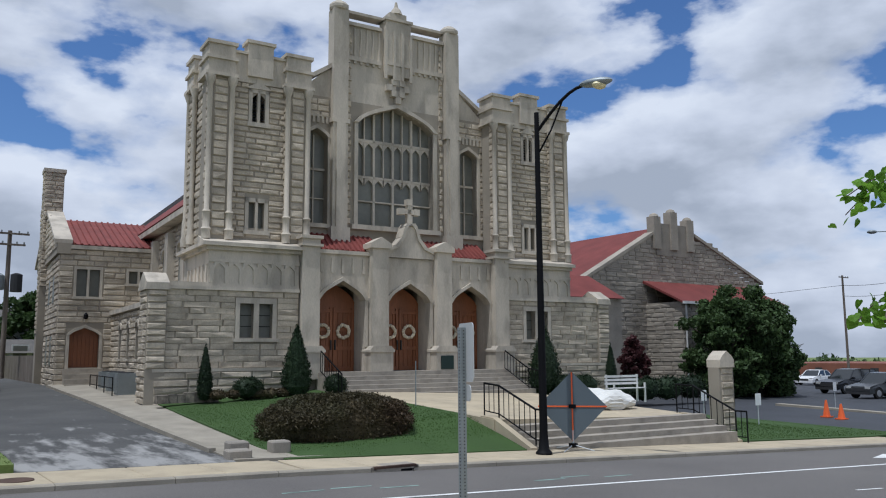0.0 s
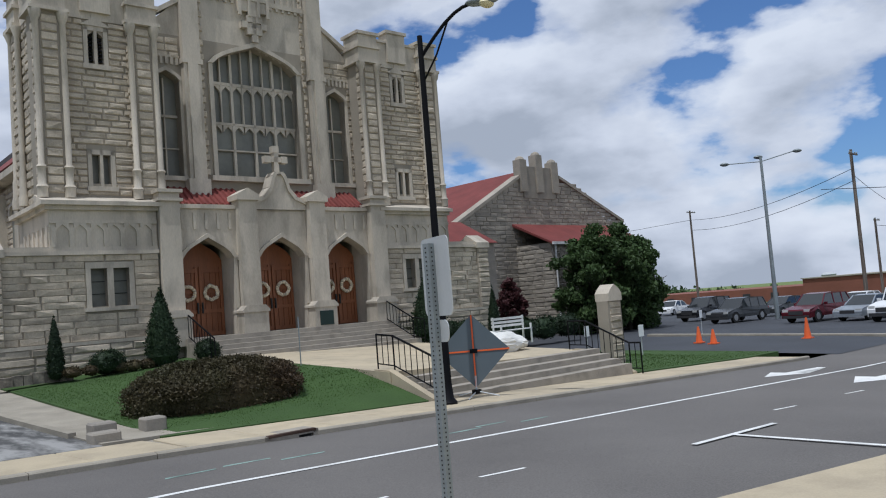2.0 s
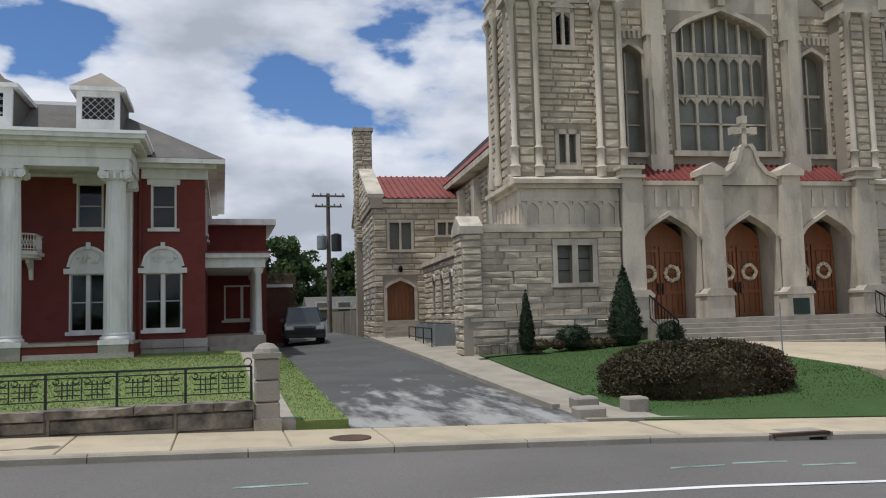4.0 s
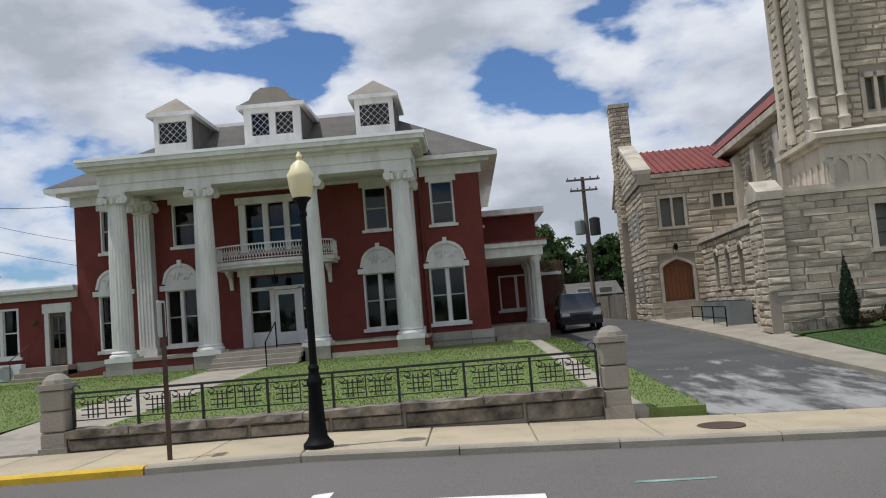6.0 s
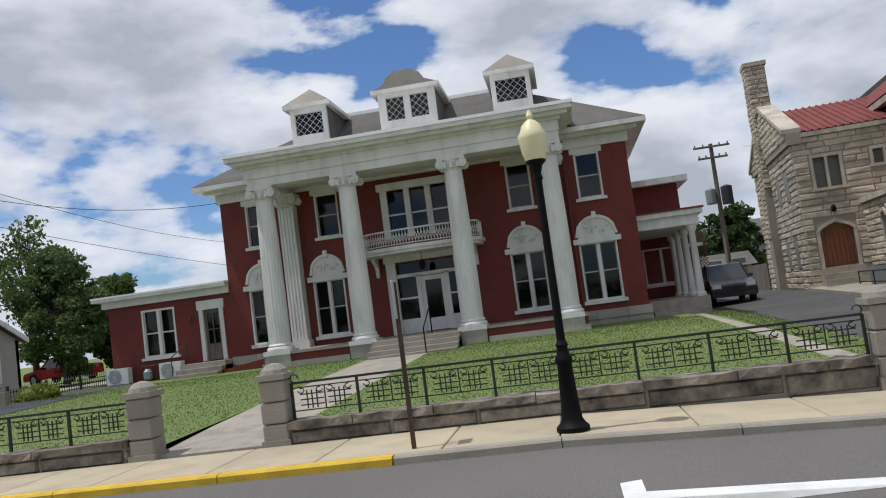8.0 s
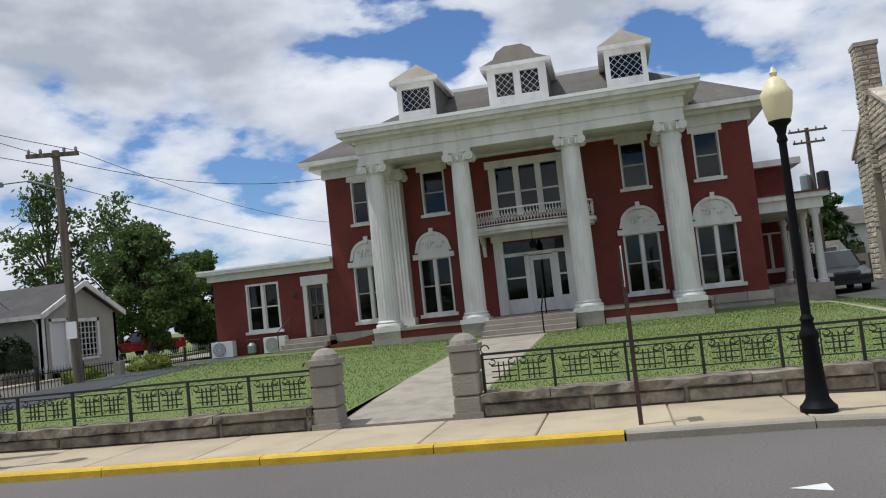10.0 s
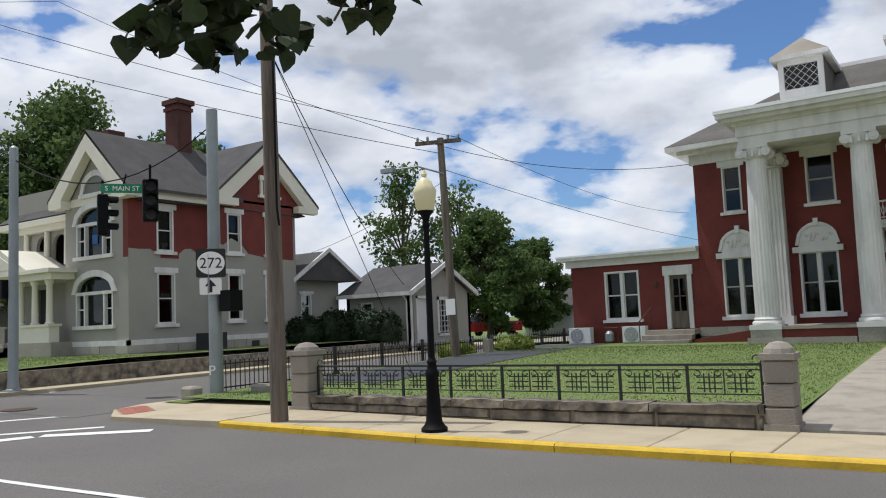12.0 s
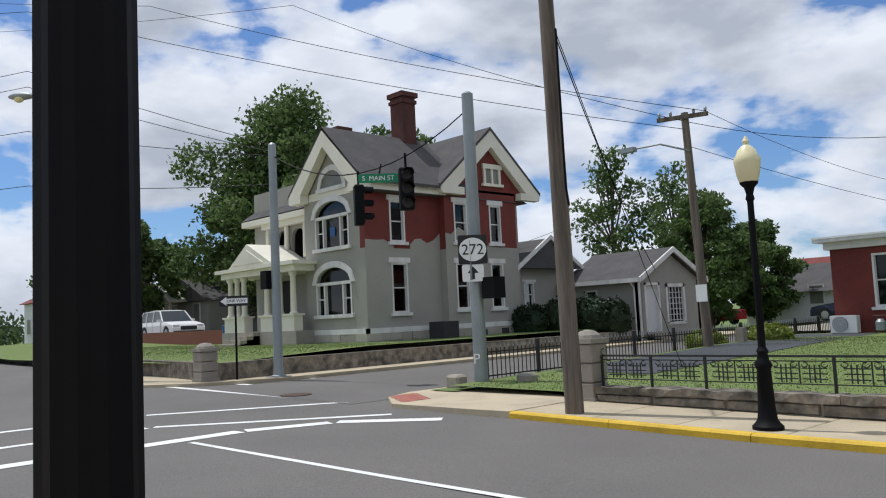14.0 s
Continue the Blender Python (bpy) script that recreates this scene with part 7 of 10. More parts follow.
# spiked fence along the side street
sf = thing("spiked_fence", "black iron picket fence with pale spear tips", "fence", (-18.0, 12, 0.1))
fy0, fy1 = 3.0, 25.0
part("top_rail", box(bm_new(), -18.02, -17.98, fy0, fy1, 0.78, 0.81), IRON, sf)
part("bottom_rail", box(bm_new(), -18.02, -17.98, fy0, fy1, 0.26, 0.29), IRON, sf)
y = fy0
k = 0
while y < fy1:
    if k % 14 == 0:
        part("post", box(bm_new(), -18.035, -17.965, y - 0.035, y + 0.035, 0.0, 1.0), IRON, sf)
    else:
        pk = part("picket", tube(bm_new(), (-18, y, 0.15), (-18, y, 0.88), 0.012, None, 5, False), IRON, sf)
        part("spear_tip", tube(bm_new(), (-18, y, 0.88), (-18, y, 0.99), 0.022, 0.003, 4), GALV, pk)
    y += 0.14
    k += 1
structure("side_pavement", sheet(bm_new(), [-18.4, -17.6], [1.9, 10, 25], lambda x, y: 0.09), SOIL, "grassy strip under the spiked fence", "grass")
structure("corner_pavement", prism(bm_new(), [(-18.7, 2.6), (-18.7, 1.6), (-18.3, 0.7), (-17.2, -0.1), (-15.2, -0.06), (-14.4, 0.0), (-14.4, 1.9), (-17, 3.2)], "z", -0.25, 0.07), CONCRETE, "concrete corner pavement with a rounded kerb", "pavement")
bm = bm_new()
for i in range(6):
    for j in range(4):
        x, y = -18.35 + i * 0.2, 0.75 + j * 0.16 - i * 0.11
        box(bm, x, x + 0.19, y, y + 0.15, 0.05, 0.076)
structure("tactile_paving", bm, BRICKPAVE, "red tactile brick paving at the crossing", "paving")
for x, y in ((-18.25, 2.55), (-16.9, 3.3)):
    bm = box(bm_new(), x - 0.2, x + 0.2, y - 0.16, y + 0.16, 0.05, 0.36)
    bmesh.ops.bevel(bm, geom=list(bm.edges), offset=0.05, segments=1, affect="EDGES")
    tagged(part("stone_block", bm, PIERSTONE), "weathered grey stone block at the corner", "stone block")

# crossing and stop lines
road_line("crosswalk_line_1", (-18.7, 0.0), (-20.45, -3.3), 0.2, "white crosswalk line across the main street")
road_line("crosswalk_line_2", (-20.46, -3.42), (-20.5, -8.0), 0.2, "white crosswalk line across the main street")
road_line("crosswalk_line_3", (-18.85, -0.02), (-26.6, -0.42), 0.2, "white crosswalk line across the side street")
road_line("crosswalk_line_4", (-19.0, 1.75), (-25.9, 0.86), 0.2, "white crosswalk line across the side street")
road_line("crosswalk_line_5", (-16.45, -0.72), (-18.7, -3.9), 0.2, "white crosswalk line across the main street")
road_line("crosswalk_line_6", (-18.7, -4.02), (-18.5, -8.0), 0.2, "white crosswalk line across the main street")
road_line("side_stop_line", (-22.6, 3.1), (-26.2, 2.9), 0.2, "white stop line across the side street")
road_line("stop_line_1", (-15.25, -0.65), (-16.5, -1.8), 0.34, "broad white stop line across the main street")
road_line("stop_line_2", (-16.53, -1.92), (-16.95, -3.2), 0.34, "broad white stop line across the main street")
road_line("stop_line_3", (-16.95, -3.3), (-16.85, -8.0), 0.34, "broad white stop line across the main street")
road_line("edge_line_1", (-16.6, -4.25), (-4.0, -3.55), 0.1, "solid white lane line")

# opposite corner: pavement, wall, lawn
structure("pavement_west", prism(bm_new(), [(-24.5, 30), (-24.5, 2.0), (-25.2, 0.2), (-26.6, -0.9), (-30, -0.75), (-60, 0.2), (-140, 1.5), (-140, 30), (-25.9, 30)], "z", -0.2, 0.2), CONCRETE, "concrete pavement round the opposite corner", "pavement")
kw = bm_new()
prism(kw, [(-26.6, -0.9), (-30, -0.75), (-60, 0.2), (-60, 0.02), (-30, -0.93), (-26.6, -1.08)], "z", -0.2, 0.205)
structure("kerb_west", kw, YELLOW, "yellow painted kerb at the opposite corner", "kerb")
bm = bm_new()
for (xa, ya), (xb, yb) in (((-25.9, 0.55), (-33.5, 1.3)), ((-37, 1.6), (-60, 3.2))):
    prism(bm, [(xa, ya), (xb, yb), (xb, yb + 0.3), (xa, ya + 0.3)], "z", 0.1, 0.68)
prism(bm, [(-25.9, 0.55), (-25.6, 0.55), (-25.6, 26), (-25.9, 26)], "z", 0.1, 0.66)
structure("corner_wall", bm, WALLSTONE, "low weathered concrete retaining wall", "wall")
stone_pier(-25.75, 0.5, 0.48, 0.95, 0.2)
stone_pier(-33.8, 1.35, 0.42, 0.7, 0.25)
stone_pier(-36.6, 1.6, 0.42, 0.7, 0.25)
structure("lawn_corner", sheet(bm_new(), [-60, -45, -36, -30, -25.9], [0.8, 3, 6, 10, 18, 27], lambda x, y: 0.62 + 0.05 * min(4, max(0, y - 1)) + (0.4 if x < -50 else 0)), SOIL, "green lawn round the corner house", "lawn")


# ---- lamps, poles and signs ----
def street_lamp(x, y, z):
    s = thing("street_lamp", "black cast iron street lamp with a yellowed globe", "street lamp", (x, y, z), "ornamental street lamps")
    prof = [(0.19, 0), (0.19, 0.05), (0.15, 0.09), (0.12, 0.14), (0.105, 0.3), (0.085, 0.75), (0.10, 0.78), (0.10, 0.83), (0.075, 0.87), (0.062, 0.95), (0.075, 0.98), (0.05, 1.03)]
    part("base", lathe(bm_new(), [(r, z + h) for r, h in prof], x, y, 16), BLACK, s, smooth=True)
    part("shaft", lathe(bm_new(), [(0.05, z + 1.03), (0.042, z + 2.89), (0.06, z + 2.92), (0.045, z + 2.98), (0.07, z + 3.07), (0.12, z + 3.12), (0.12, z + 3.14)], x, y, 16, lambda i: 1 - 0.06 * (i % 2)), BLACK, s)
    part("globe", lathe(bm_new(), [(0.115, z + 3.14), (0.145, z + 3.24), (0.165, z + 3.39), (0.17, z + 3.44), (0.13, z + 3.50), (0.11, z + 3.56), (0.06, z + 3.61)], x, y, 20), GLOBE, s, "yellowed acorn globe", smooth=True)
    part("finial", lathe(bm_new(), [(0.06, z + 3.61), (0.03, z + 3.63), (0.045, z + 3.67), (0.012, z + 3.74)], x, y, 10), GLOBE, s, smooth=True)
    return s


lamp = street_lamp(0, 0.45, 0)
copy_thing(lamp, Matrix.Translation((-10.4, 0.45, 0.0)))
# the dark post beside the walk on the near pavement
np_ = thing("near_lamp_post", "tall black fluted lamp post on the near pavement", "street lamp", (-6.848, -9.0, 0.1))
part("shaft", lathe(bm_new(), [(0.2, -0.02), (0.2, 0.1), (0.10, 0.25), (0.078, 0.5), (0.0725, 5.4)], -6.848, -9.0, 24, lambda i: 1 - 0.05 * (i % 2)), BLACK, np_)
part("head", lathe(bm_new(), [(0.1, 5.4), (0.2, 5.6), (0.24, 5.9), (0.1, 6.1)], -6.848, -9.0, 16), GLOBE, np_)


def cobra_lamp(x, y, z, h, side, reach, label, mat=None):
    c = thing("cobra_street_lamp", label, "street lamp", (x, y, z))
    part("pole", lathe(bm_new(), [(0.2, z), (0.2, z + 0.06), (0.13, z + 0.14), (0.10, z + 0.5), (0.06, z + h)], x, y, 14), mat or BLACK, c, smooth=True)
    sx, sy = side
    pts = [(x + sx * reach * t, y + sy * reach * t, z + h - 0.5 + 1.0 * math.sin(t * 1.5)) for t in (0, 0.15, 0.3, 0.5, 0.7, 0.85, 1)]
    part("arm", path_tube(bm_new(), pts, 0.04), mat or BLACK, c)
    part("brace", path_tube(bm_new(), [(x, y, z + h - 1.1), (x + sx * reach * 0.3, y + sy * reach * 0.3, z + h - 0.5), (x + sx * reach * 0.55, y + sy * reach * 0.55, z + h + 0.2)], 0.022), mat or BLACK, c)
    ex, ey, ez = pts[-1]
    bm = bm_new()
    bmesh.ops.create_uvsphere(bm, u_segments=14, v_segments=8, radius=1, matrix=Matrix.Translation((ex + sx * 0.3, ey + sy * 0.3, ez + 0.02)) @ Matrix.Rotation(math.atan2(sy, sx), 4, "Z") @ Matrix.Diagonal((0.42, 0.17, 0.11, 1)))
    part("head", bm, GALV, c, smooth=True)
    bm = bm_new()
    bmesh.ops.create_uvsphere(bm, u_segments=12, v_segments=6, radius=1, matrix=Matrix.Translation((ex + sx * 0.38, ey + sy * 0.38, ez - 0.06)) @ Matrix.Diagonal((0.2, 0.14, 0.1, 1)))
    part("lens", bm, GLOBE, c, smooth=True)
    return c


cobra_lamp(16.15, 0.88, gz(16.1) - 0.02, 8.35, (0.5, -0.87), 1.25, "tall black street lamp with a cobra head")
cobra_lamp(-28.6, -0.35, 0.2, 8.0, (-0.75, -0.66), 3.0, "tall black street lamp with route signs")


def letter(name, body, size, m, mat, parent):
    cu = bpy.data.curves.new(name, "FONT")
    cu.body, cu.size, cu.align_x, cu.align_y, cu.extrude = body, size, "CENTER", "CENTER", 0.002
    ob = new(name, cu)
    ob.data.materials.append(mat)
    ob.matrix_basis = m
    ob.parent = parent
    if parent.parent is None:
        ob.matrix_parent_inverse = parent.matrix_basis.inverted()
    return ob


def facing(x, y, z, yaw):
    """A frame whose local x runs along the sign and local z points out of its face. yaw 0 faces -y."""
    return Matrix.Translation((x, y, z)) @ Matrix.Rotation(radians(yaw), 4, "Z") @ Matrix.Rotation(radians(90), 4, "X")


def plate(name, pts, m, mat, parent, depth=0.006, label=""):
    bm = prism(bm_new(), pts, "z", -depth, 0)
    bmesh.ops.transform(bm, matrix=m, verts=bm.verts)
    return part(name, bm, mat, parent, label)


def rounded(w, h, r=0.04):
    out = []
    for cx, cy, a in ((w / 2 - r, -h / 2 + r, -90), (w / 2 - r, h / 2 - r, 0), (-w / 2 + r, h / 2 - r, 90), (-w / 2 + r, -h / 2 + r, 180)):
        out += [(cx + r * math.cos(radians(a + q * 30)), cy + r * math.sin(radians(a + q * 30))) for q in range(4)]
    return out


def ellipse(w, h, n=24):
    return [(w / 2 * math.cos(2 * math.pi * i / n), h / 2 * math.sin(2 * math.pi * i / n)) for i in range(n)]


ARROW_UP = [(-0.03, -0.11), (0.03, -0.11), (0.03, 0.0), (0.1, 0.0), (0.0, 0.12), (-0.1, 0.0), (-0.03, 0.0)]


def route_sign(x, y, z, yaw, parent, black_square, arrow_turn=0):
    m = facing(x, y, z, yaw)
    if black_square:
        s = plate("route_sign", rounded(0.62, 0.62), m, SIGNBLACK, parent)
        plate("oval", ellipse(0.58, 0.5), m @ Matrix.Translation((0, 0, 0.004)), SIGNWHITE, s, 0.003)
    else:
        s = plate("route_sign", ellipse(0.72, 0.5), m, SIGNBLACK, parent)
        plate("oval", ellipse(0.68, 0.46), m @ Matrix.Translation((0, 0, 0.004)), SIGNWHITE, s, 0.003)
    letter("number", "272", 0.32, m @ Matrix.Translation((0, -0.01, 0.008)), SIGNBLACK, s)
    return s


def arrow_sign(x, y, z, yaw, parent, turn):
    m = facing(x, y, z, yaw)
    s = plate("arrow_sign", rounded(0.46, 0.36), m, SIGNWHITE, parent)
    plate("arrow", ARROW_UP, m @ Matrix.Translation((0, 0, 0.005)) @ Matrix.Rotation(radians(turn), 4, "Z") @ Matrix.Scale(1.2, 4), SIGNBLACK, s, 0.003)
    return s


# signal pole at the corner, with route sign and pedestrian head
tp = thing("signal_pole", "thick grey steel signal pole with route sign", "signal pole", (-17.8, 2.85, 0))
part("pole", lathe(bm_new(), [(0.22, 0.05), (0.22, 0.09), (0.15, 0.1), (0.15, 0.4), (0.125, 6.45), (0.06, 6.5)], -17.8, 2.85, 16), GALV, tp, smooth=True)
route_sign(-17.62, 2.6, 3.0, 50, tp, True)
arrow_sign(-17.64, 2.6, 2.5, 50, tp, 0)
part("sign_bracket", box(bm_new(), -17.75, -17.65, 2.55, 2.75, 2.35, 3.2), GALV, tp)
bm = box(bm_new(), -17.55, -17.2, 2.75, 3.1, 1.95, 2.4)
box(bm, -17.7, -17.55, 2.85, 2.95, 2.1, 2.2)
part("pedestrian_signal", bm, BLACK, tp)
letter("letter", "P", 0.3, facing(-17.74, 2.68, 0.68, 50), SIGNWHITE, tp)
tp2 = thing("signal_pole", "grey steel signal pole across the side street", "signal pole", (-24.9, 2.2, 0.2))
part("pole", lathe(bm_new(), [(0.2, 0.18), (0.2, 0.24), (0.15, 0.26), (0.13, 0.5), (0.11, 6.6), (0.05, 6.66)], -24.9, 2.2, 16), GALV, tp2, smooth=True)
part("base_plate", box(bm_new(), -25.15, -24.65, 1.95, 2.45, 0.18, 0.22), GALV, tp2)
part("pedestrian_signal", box(bm_new(), -25.3, -25.0, 1.95, 2.25, 2.6, 3.1), BLACK, tp2)
ow = thing("one_way_sign", "one way sign on a thin post", "road sign", (-26.0, 1.5, 0.2))
part("post", tube(bm_new(), (-25.35, 1.2, 0.15), (-25.35, 1.2, 2.35), 0.03), BLACK, ow)
mm = facing(-25.33, 1.15, 2.3, 50)
o = plate("sign", rounded(0.8, 0.28), mm, SIGNBLACK, ow)
plate("arrow", [(-0.36, 0), (-0.2, -0.12), (-0.2, -0.07), (0.36, -0.07), (0.36, 0.07), (-0.2, 0.07), (-0.2, 0.12)], mm @ Matrix.Translation((0, 0, 0.005)), SIGNWHITE, o, 0.003)
letter("words", "ONE WAY", 0.11, mm @ Matrix.Translation((0.06, 0, 0.009)), SIGNBLACK, o)
# route signs on the far lamp
rs = thing("route_sign_group", "route 272 sign with arrow plates", "road sign", (-28.5, -0.45, 2.6))
arrow_sign(-28.5, -0.48, 3.75, 50, rs, 0)
route_sign(-28.5, -0.48, 3.25, 50, rs, False)
arrow_sign(-28.5, -0.48, 2.82, 50, rs, -90)
part("post_clamp", tube(bm_new(), (-28.58, -0.4, 2.6), (-28.58, -0.4, 3.9), 0.03), BLACK, rs)

# span wire with signal heads and the street name sign
def wire(name, p, q, sag, r, label, n=12):
    p, q = Vector(p), Vector(q)
    bm = bm_new()
    pts = [p.lerp(q, i / n) - Vector((0, 0, sag * 4 * (i / n) * (1 - i / n))) for i in range(n + 1)]
    return tagged(part(name, path_tube(bm, pts, r, 4), BLACK), label, "cable")


wire("span_wire", (-17.85, 2.85, 6.1), (-24.9, 2.2, 6.3), 0.95, 0.016, "black span wire over the side street")


def signal_head(x, y, z, yaw):
    s = thing("traffic_signal", "black three-lens traffic signal seen from behind", "traffic signal", (x, y, z), "traffic signals")
    m = Matrix.Translation((x, y, z)) @ Matrix.Rotation(radians(yaw), 4, "Z")
    bm = box(bm_new(), -0.17, 0.17, -0.12, 0.12, -0.5, 0.5)
    bmesh.ops.bevel(bm, geom=list(bm.edges), offset=0.03, segments=1, affect="EDGES")
    bmesh.ops.transform(bm, matrix=m, verts=bm.verts)
    part("housing", bm, BLACK, s)
    for k in (-0.33, 0, 0.33):
        bm = bm_new()
        for q in range(9):
            a, b = math.pi * q / 9 - 0.1, math.pi * (q + 1) / 9 + 0.1
            quad(bm, (0.14 * math.cos(a), -0.12, k + 0.14 * math.sin(a)), (0.14 * math.cos(b), -0.12, k + 0.14 * math.sin(b)), (0.14 * math.cos(b), -0.36, k + 0.13 * math.sin(b)), (0.14 * math.cos(a), -0.36, k + 0.13 * math.sin(a)))
        bmesh.ops.transform(bm, matrix=m, verts=bm.verts)
        part("visor", bm, BLACK, s)
        bm = lathe(bm_new(), [(0.13, 0), (0.11, 0.02), (0.02, 0.03)], 0, 0, 12)
        bmesh.ops.transform(bm, matrix=m @ Matrix.Translation((0, -0.12, k)) @ Matrix.Rotation(radians(90), 4, "X"), verts=bm.verts)
        part("lens", bm, SHADE, s)
    part("hanger", tube(bm_new(), (x, y, z + 0.5), (x, y, z + 0.85), 0.03), BLACK, s)
    return s


signal_head(-21.4, 2.5, 4.45, 150)
signal_head(-19.75, 2.65, 4.62, 60)
sn = thing("street_name_sign", "green street name sign with white letters", "road sign", (-20.6, 2.5, 4.9))
nm = facing(-20.6, 2.5, 5.0, 52)
o = plate("board", rounded(0.95, 0.22, 0.03), nm, SIGNGREEN, sn)
letter("words", "S  MAIN ST", 0.16, nm @ Matrix.Translation((0, -0.005, 0.006)), SIGNWHITE, o)
part("hanger", path_tube(bm_new(), [(-20.6, 2.52, 5.05), (-20.6, 2.6, 5.35)], 0.02), BLACK, sn)


def utility_pole(x, y, z, h, r, lean=(0, 0), arms=(), label="weathered wooden utility pole", crossyaw=0):
    u = thing("utility_pole", label, "utility pole", (x, y, z), "utility poles")
    top = (x + lean[0], y + lean[1], z + h)
    part("pole", tube(bm_new(), (x, y, z - 0.2), top, r, r * 0.72, 12), POLEWOOD, u, smooth=True)
    for dz, half in arms:
        cx, cy = x + lean[0] * (h - dz) / h, y + lean[1] * (h - dz) / h
        bm = box(bm_new(), -half, half, -0.05, 0.05, -0.06, 0.06)
        bmesh.ops.transform(bm, matrix=Matrix.Translation((cx, cy - r, z + h - dz)) @ Matrix.Rotation(radians(crossyaw), 4, "Z"), verts=bm.verts)
        part("crossarm", bm, POLEWOOD, u)
        for s in (-0.9, -0.45, 0.45, 0.9):
            c, sn_ = math.cos(radians(crossyaw)), math.sin(radians(crossyaw))
            part("insulator", lathe(bm_new(), [(0.02, z + h - dz + 0.06), (0.05, z + h - dz + 0.1), (0.05, z + h - dz + 0.18), (0.02, z + h - dz + 0.22)], cx + c * half * s, cy - r + sn_ * half * s, 6), GALV, u)
    return u


wp = utility_pole(-13.4, 0.4, 0, 10.5, 0.145, (-0.22, 0.1), (), "tall weathered wooden utility pole by the kerb")
part("conduit", path_tube(bm_new(), [(-13.25, 0.3, 6.0), (-13.22, 0.28, 3.5), (-13.18, 0.28, 3.2)], 0.02), BLACK, wp)
up2 = utility_pole(-17.75, 12.3, 0.1, 7.3, 0.15, (-0.25, 0), ((0.15, 0.75),), "leaning wooden utility pole with a crossarm", 20)
part("notice", box(bm_new(), -17.95, -17.6, 12.12, 12.14, 1.7, 2.2), SIGNWHITE, up2)
up1 = utility_pole(10.2, 43, 0.2, 9.6, 0.17, (0, 0), ((0.2, 1.1), (0.9, 0.9)), "wooden utility pole with a grey transformer")
part("transformer", lathe(bm_new(), [(0.3, 6.0), (0.32, 6.1), (0.32, 6.9), (0.1, 7.05)], 9.72, 42.85, 12), GALV, up1)
part("transformer", lathe(bm_new(), [(0.35, 5.9), (0.35, 7.0), (0.1, 7.1)], 10.7, 42.85, 12), SHADE, up1)
arm = part("lamp_arm", path_tube(bm_new(), [(-17.85, 12.2, 6.2), (-18.6, 11.8, 6.5), (-19.3, 11.5, 6.45)], 0.03), GALV, up2)
part("lamp_head", box(bm_new(), -19.75, -19.25, 11.35, 11.55, 6.36, 6.5), GALV, up2)
for k, (p, q, sag) in enumerate((
        ((-18.5, 12.1, 7.35), (-32, 7.6, 14.2), 0.3), ((-17.4, 12.4, 7.35), (-32, 1.8, 12.8), 0.3), ((-18.0, 12.3, 6.9), (-32, -2.1, 11.7), 0.3), ((-24.9, 2.2, 6.6), (-32, -2.1, 9.8), 0.1), ((-24.9, 2.2, 6.4), (-32, -2.1, 9.3), 0.1),
        ((-32, 7.6, 14.2), (-60, -3, 19), 0.3), ((-32, 1.8, 12.8), (-60, -12, 20), 0.3), ((-32, -2.1, 11.7), (-60, -16, 17), 0.3), ((-32, -2.1, 9.8), (-60, -12, 12), 0.2), ((-32, -2.1, 9.3), (-60, -12, 11.4), 0.2), ((-18.5, 12.2, 7.35), (-11.9, 19, 6.6), 0.5),
        ((-17.4, 12.4, 7.35), (-20, 45, 8.0), 0.6), ((-18, 12.3, 6.4), (-16, 60, 6.0), 0.8), ((-17.9, 12.3, 6.0), (-40, 26, 5.5), 0.5),
        ((10.2, 43, 9.3), (60, 60, 9), 1.0), ((-24.9, 2.2, 6.3), (-32, -2.1, 7.9), 0.1), ((-24.9, 2.2, 5.5), (-32, -2.1, 6.2), 0.1), ((-32, -2.1, 7.9), (-60, -14, 9.5), 0.2), ((-32, -2.1, 6.2), (-60, -14, 7.6), 0.2), ((-13.5, 0.5, 6.2), (-17.6, 9.5, 2.6), 0.3))):
    wire("overhead_wire", p, q, sag, 0.010, "thin black overhead utility wire", 14)
guy = wire("guy_wire", (-13.4, 0.5, 6.0), (-15.2, 6.5, 0.3), 0, 0.008, "thin steel guy wire of the utility pole")

# parking sign post by the mansion
sg = thing("parking_sign", "small parking sign on a thin rusty post", "road sign", (-1.85, 0.38, 0))
part("post", box(bm_new(), -1.875, -1.825, 0.36, 0.4, -0.05, 1.95), RUST, sg)
plate("plate", rounded(0.3, 0.46), facing(-1.85, 0.345, 1.75, -88), SIGNBACK, sg)

# perforated post with sign backs on the near side
ns = thing("perforated_sign_post", "perforated galvanised post with bare sign backs", "road sign", (6.66, -9.12, gz(6.7)))
nb = gz(6.7)
bm = bm_new()
NX, NY = 6.66, -9.12
box(bm, NX - 0.023, NX + 0.023, NY - 0.023, NY - 0.019, nb - 0.1, 2.0)
box(bm, NX - 0.023, NX - 0.019, NY - 0.019, NY + 0.019, nb - 0.1, 2.0)
box(bm, NX + 0.019, NX + 0.023, NY - 0.019, NY + 0.019, nb - 0.1, 2.0)
box(bm, NX - 0.023, NX + 0.023, NY + 0.019, NY + 0.023, nb - 0.1, 2.0)
part("post", bm, GALV, ns)
bm = bm_new()
z = nb + 0.05
while z < 1.98:
    tube(bm, (NX, NY - 0.0255, z), (NX, NY - 0.0235, z), 0.0055, None, 6)
    tube(bm, (NX - 0.0255, NY, z), (NX - 0.0235, NY, z), 0.0055, None, 6)
    z += 0.0254
part("holes", bm, SHADE, ns)
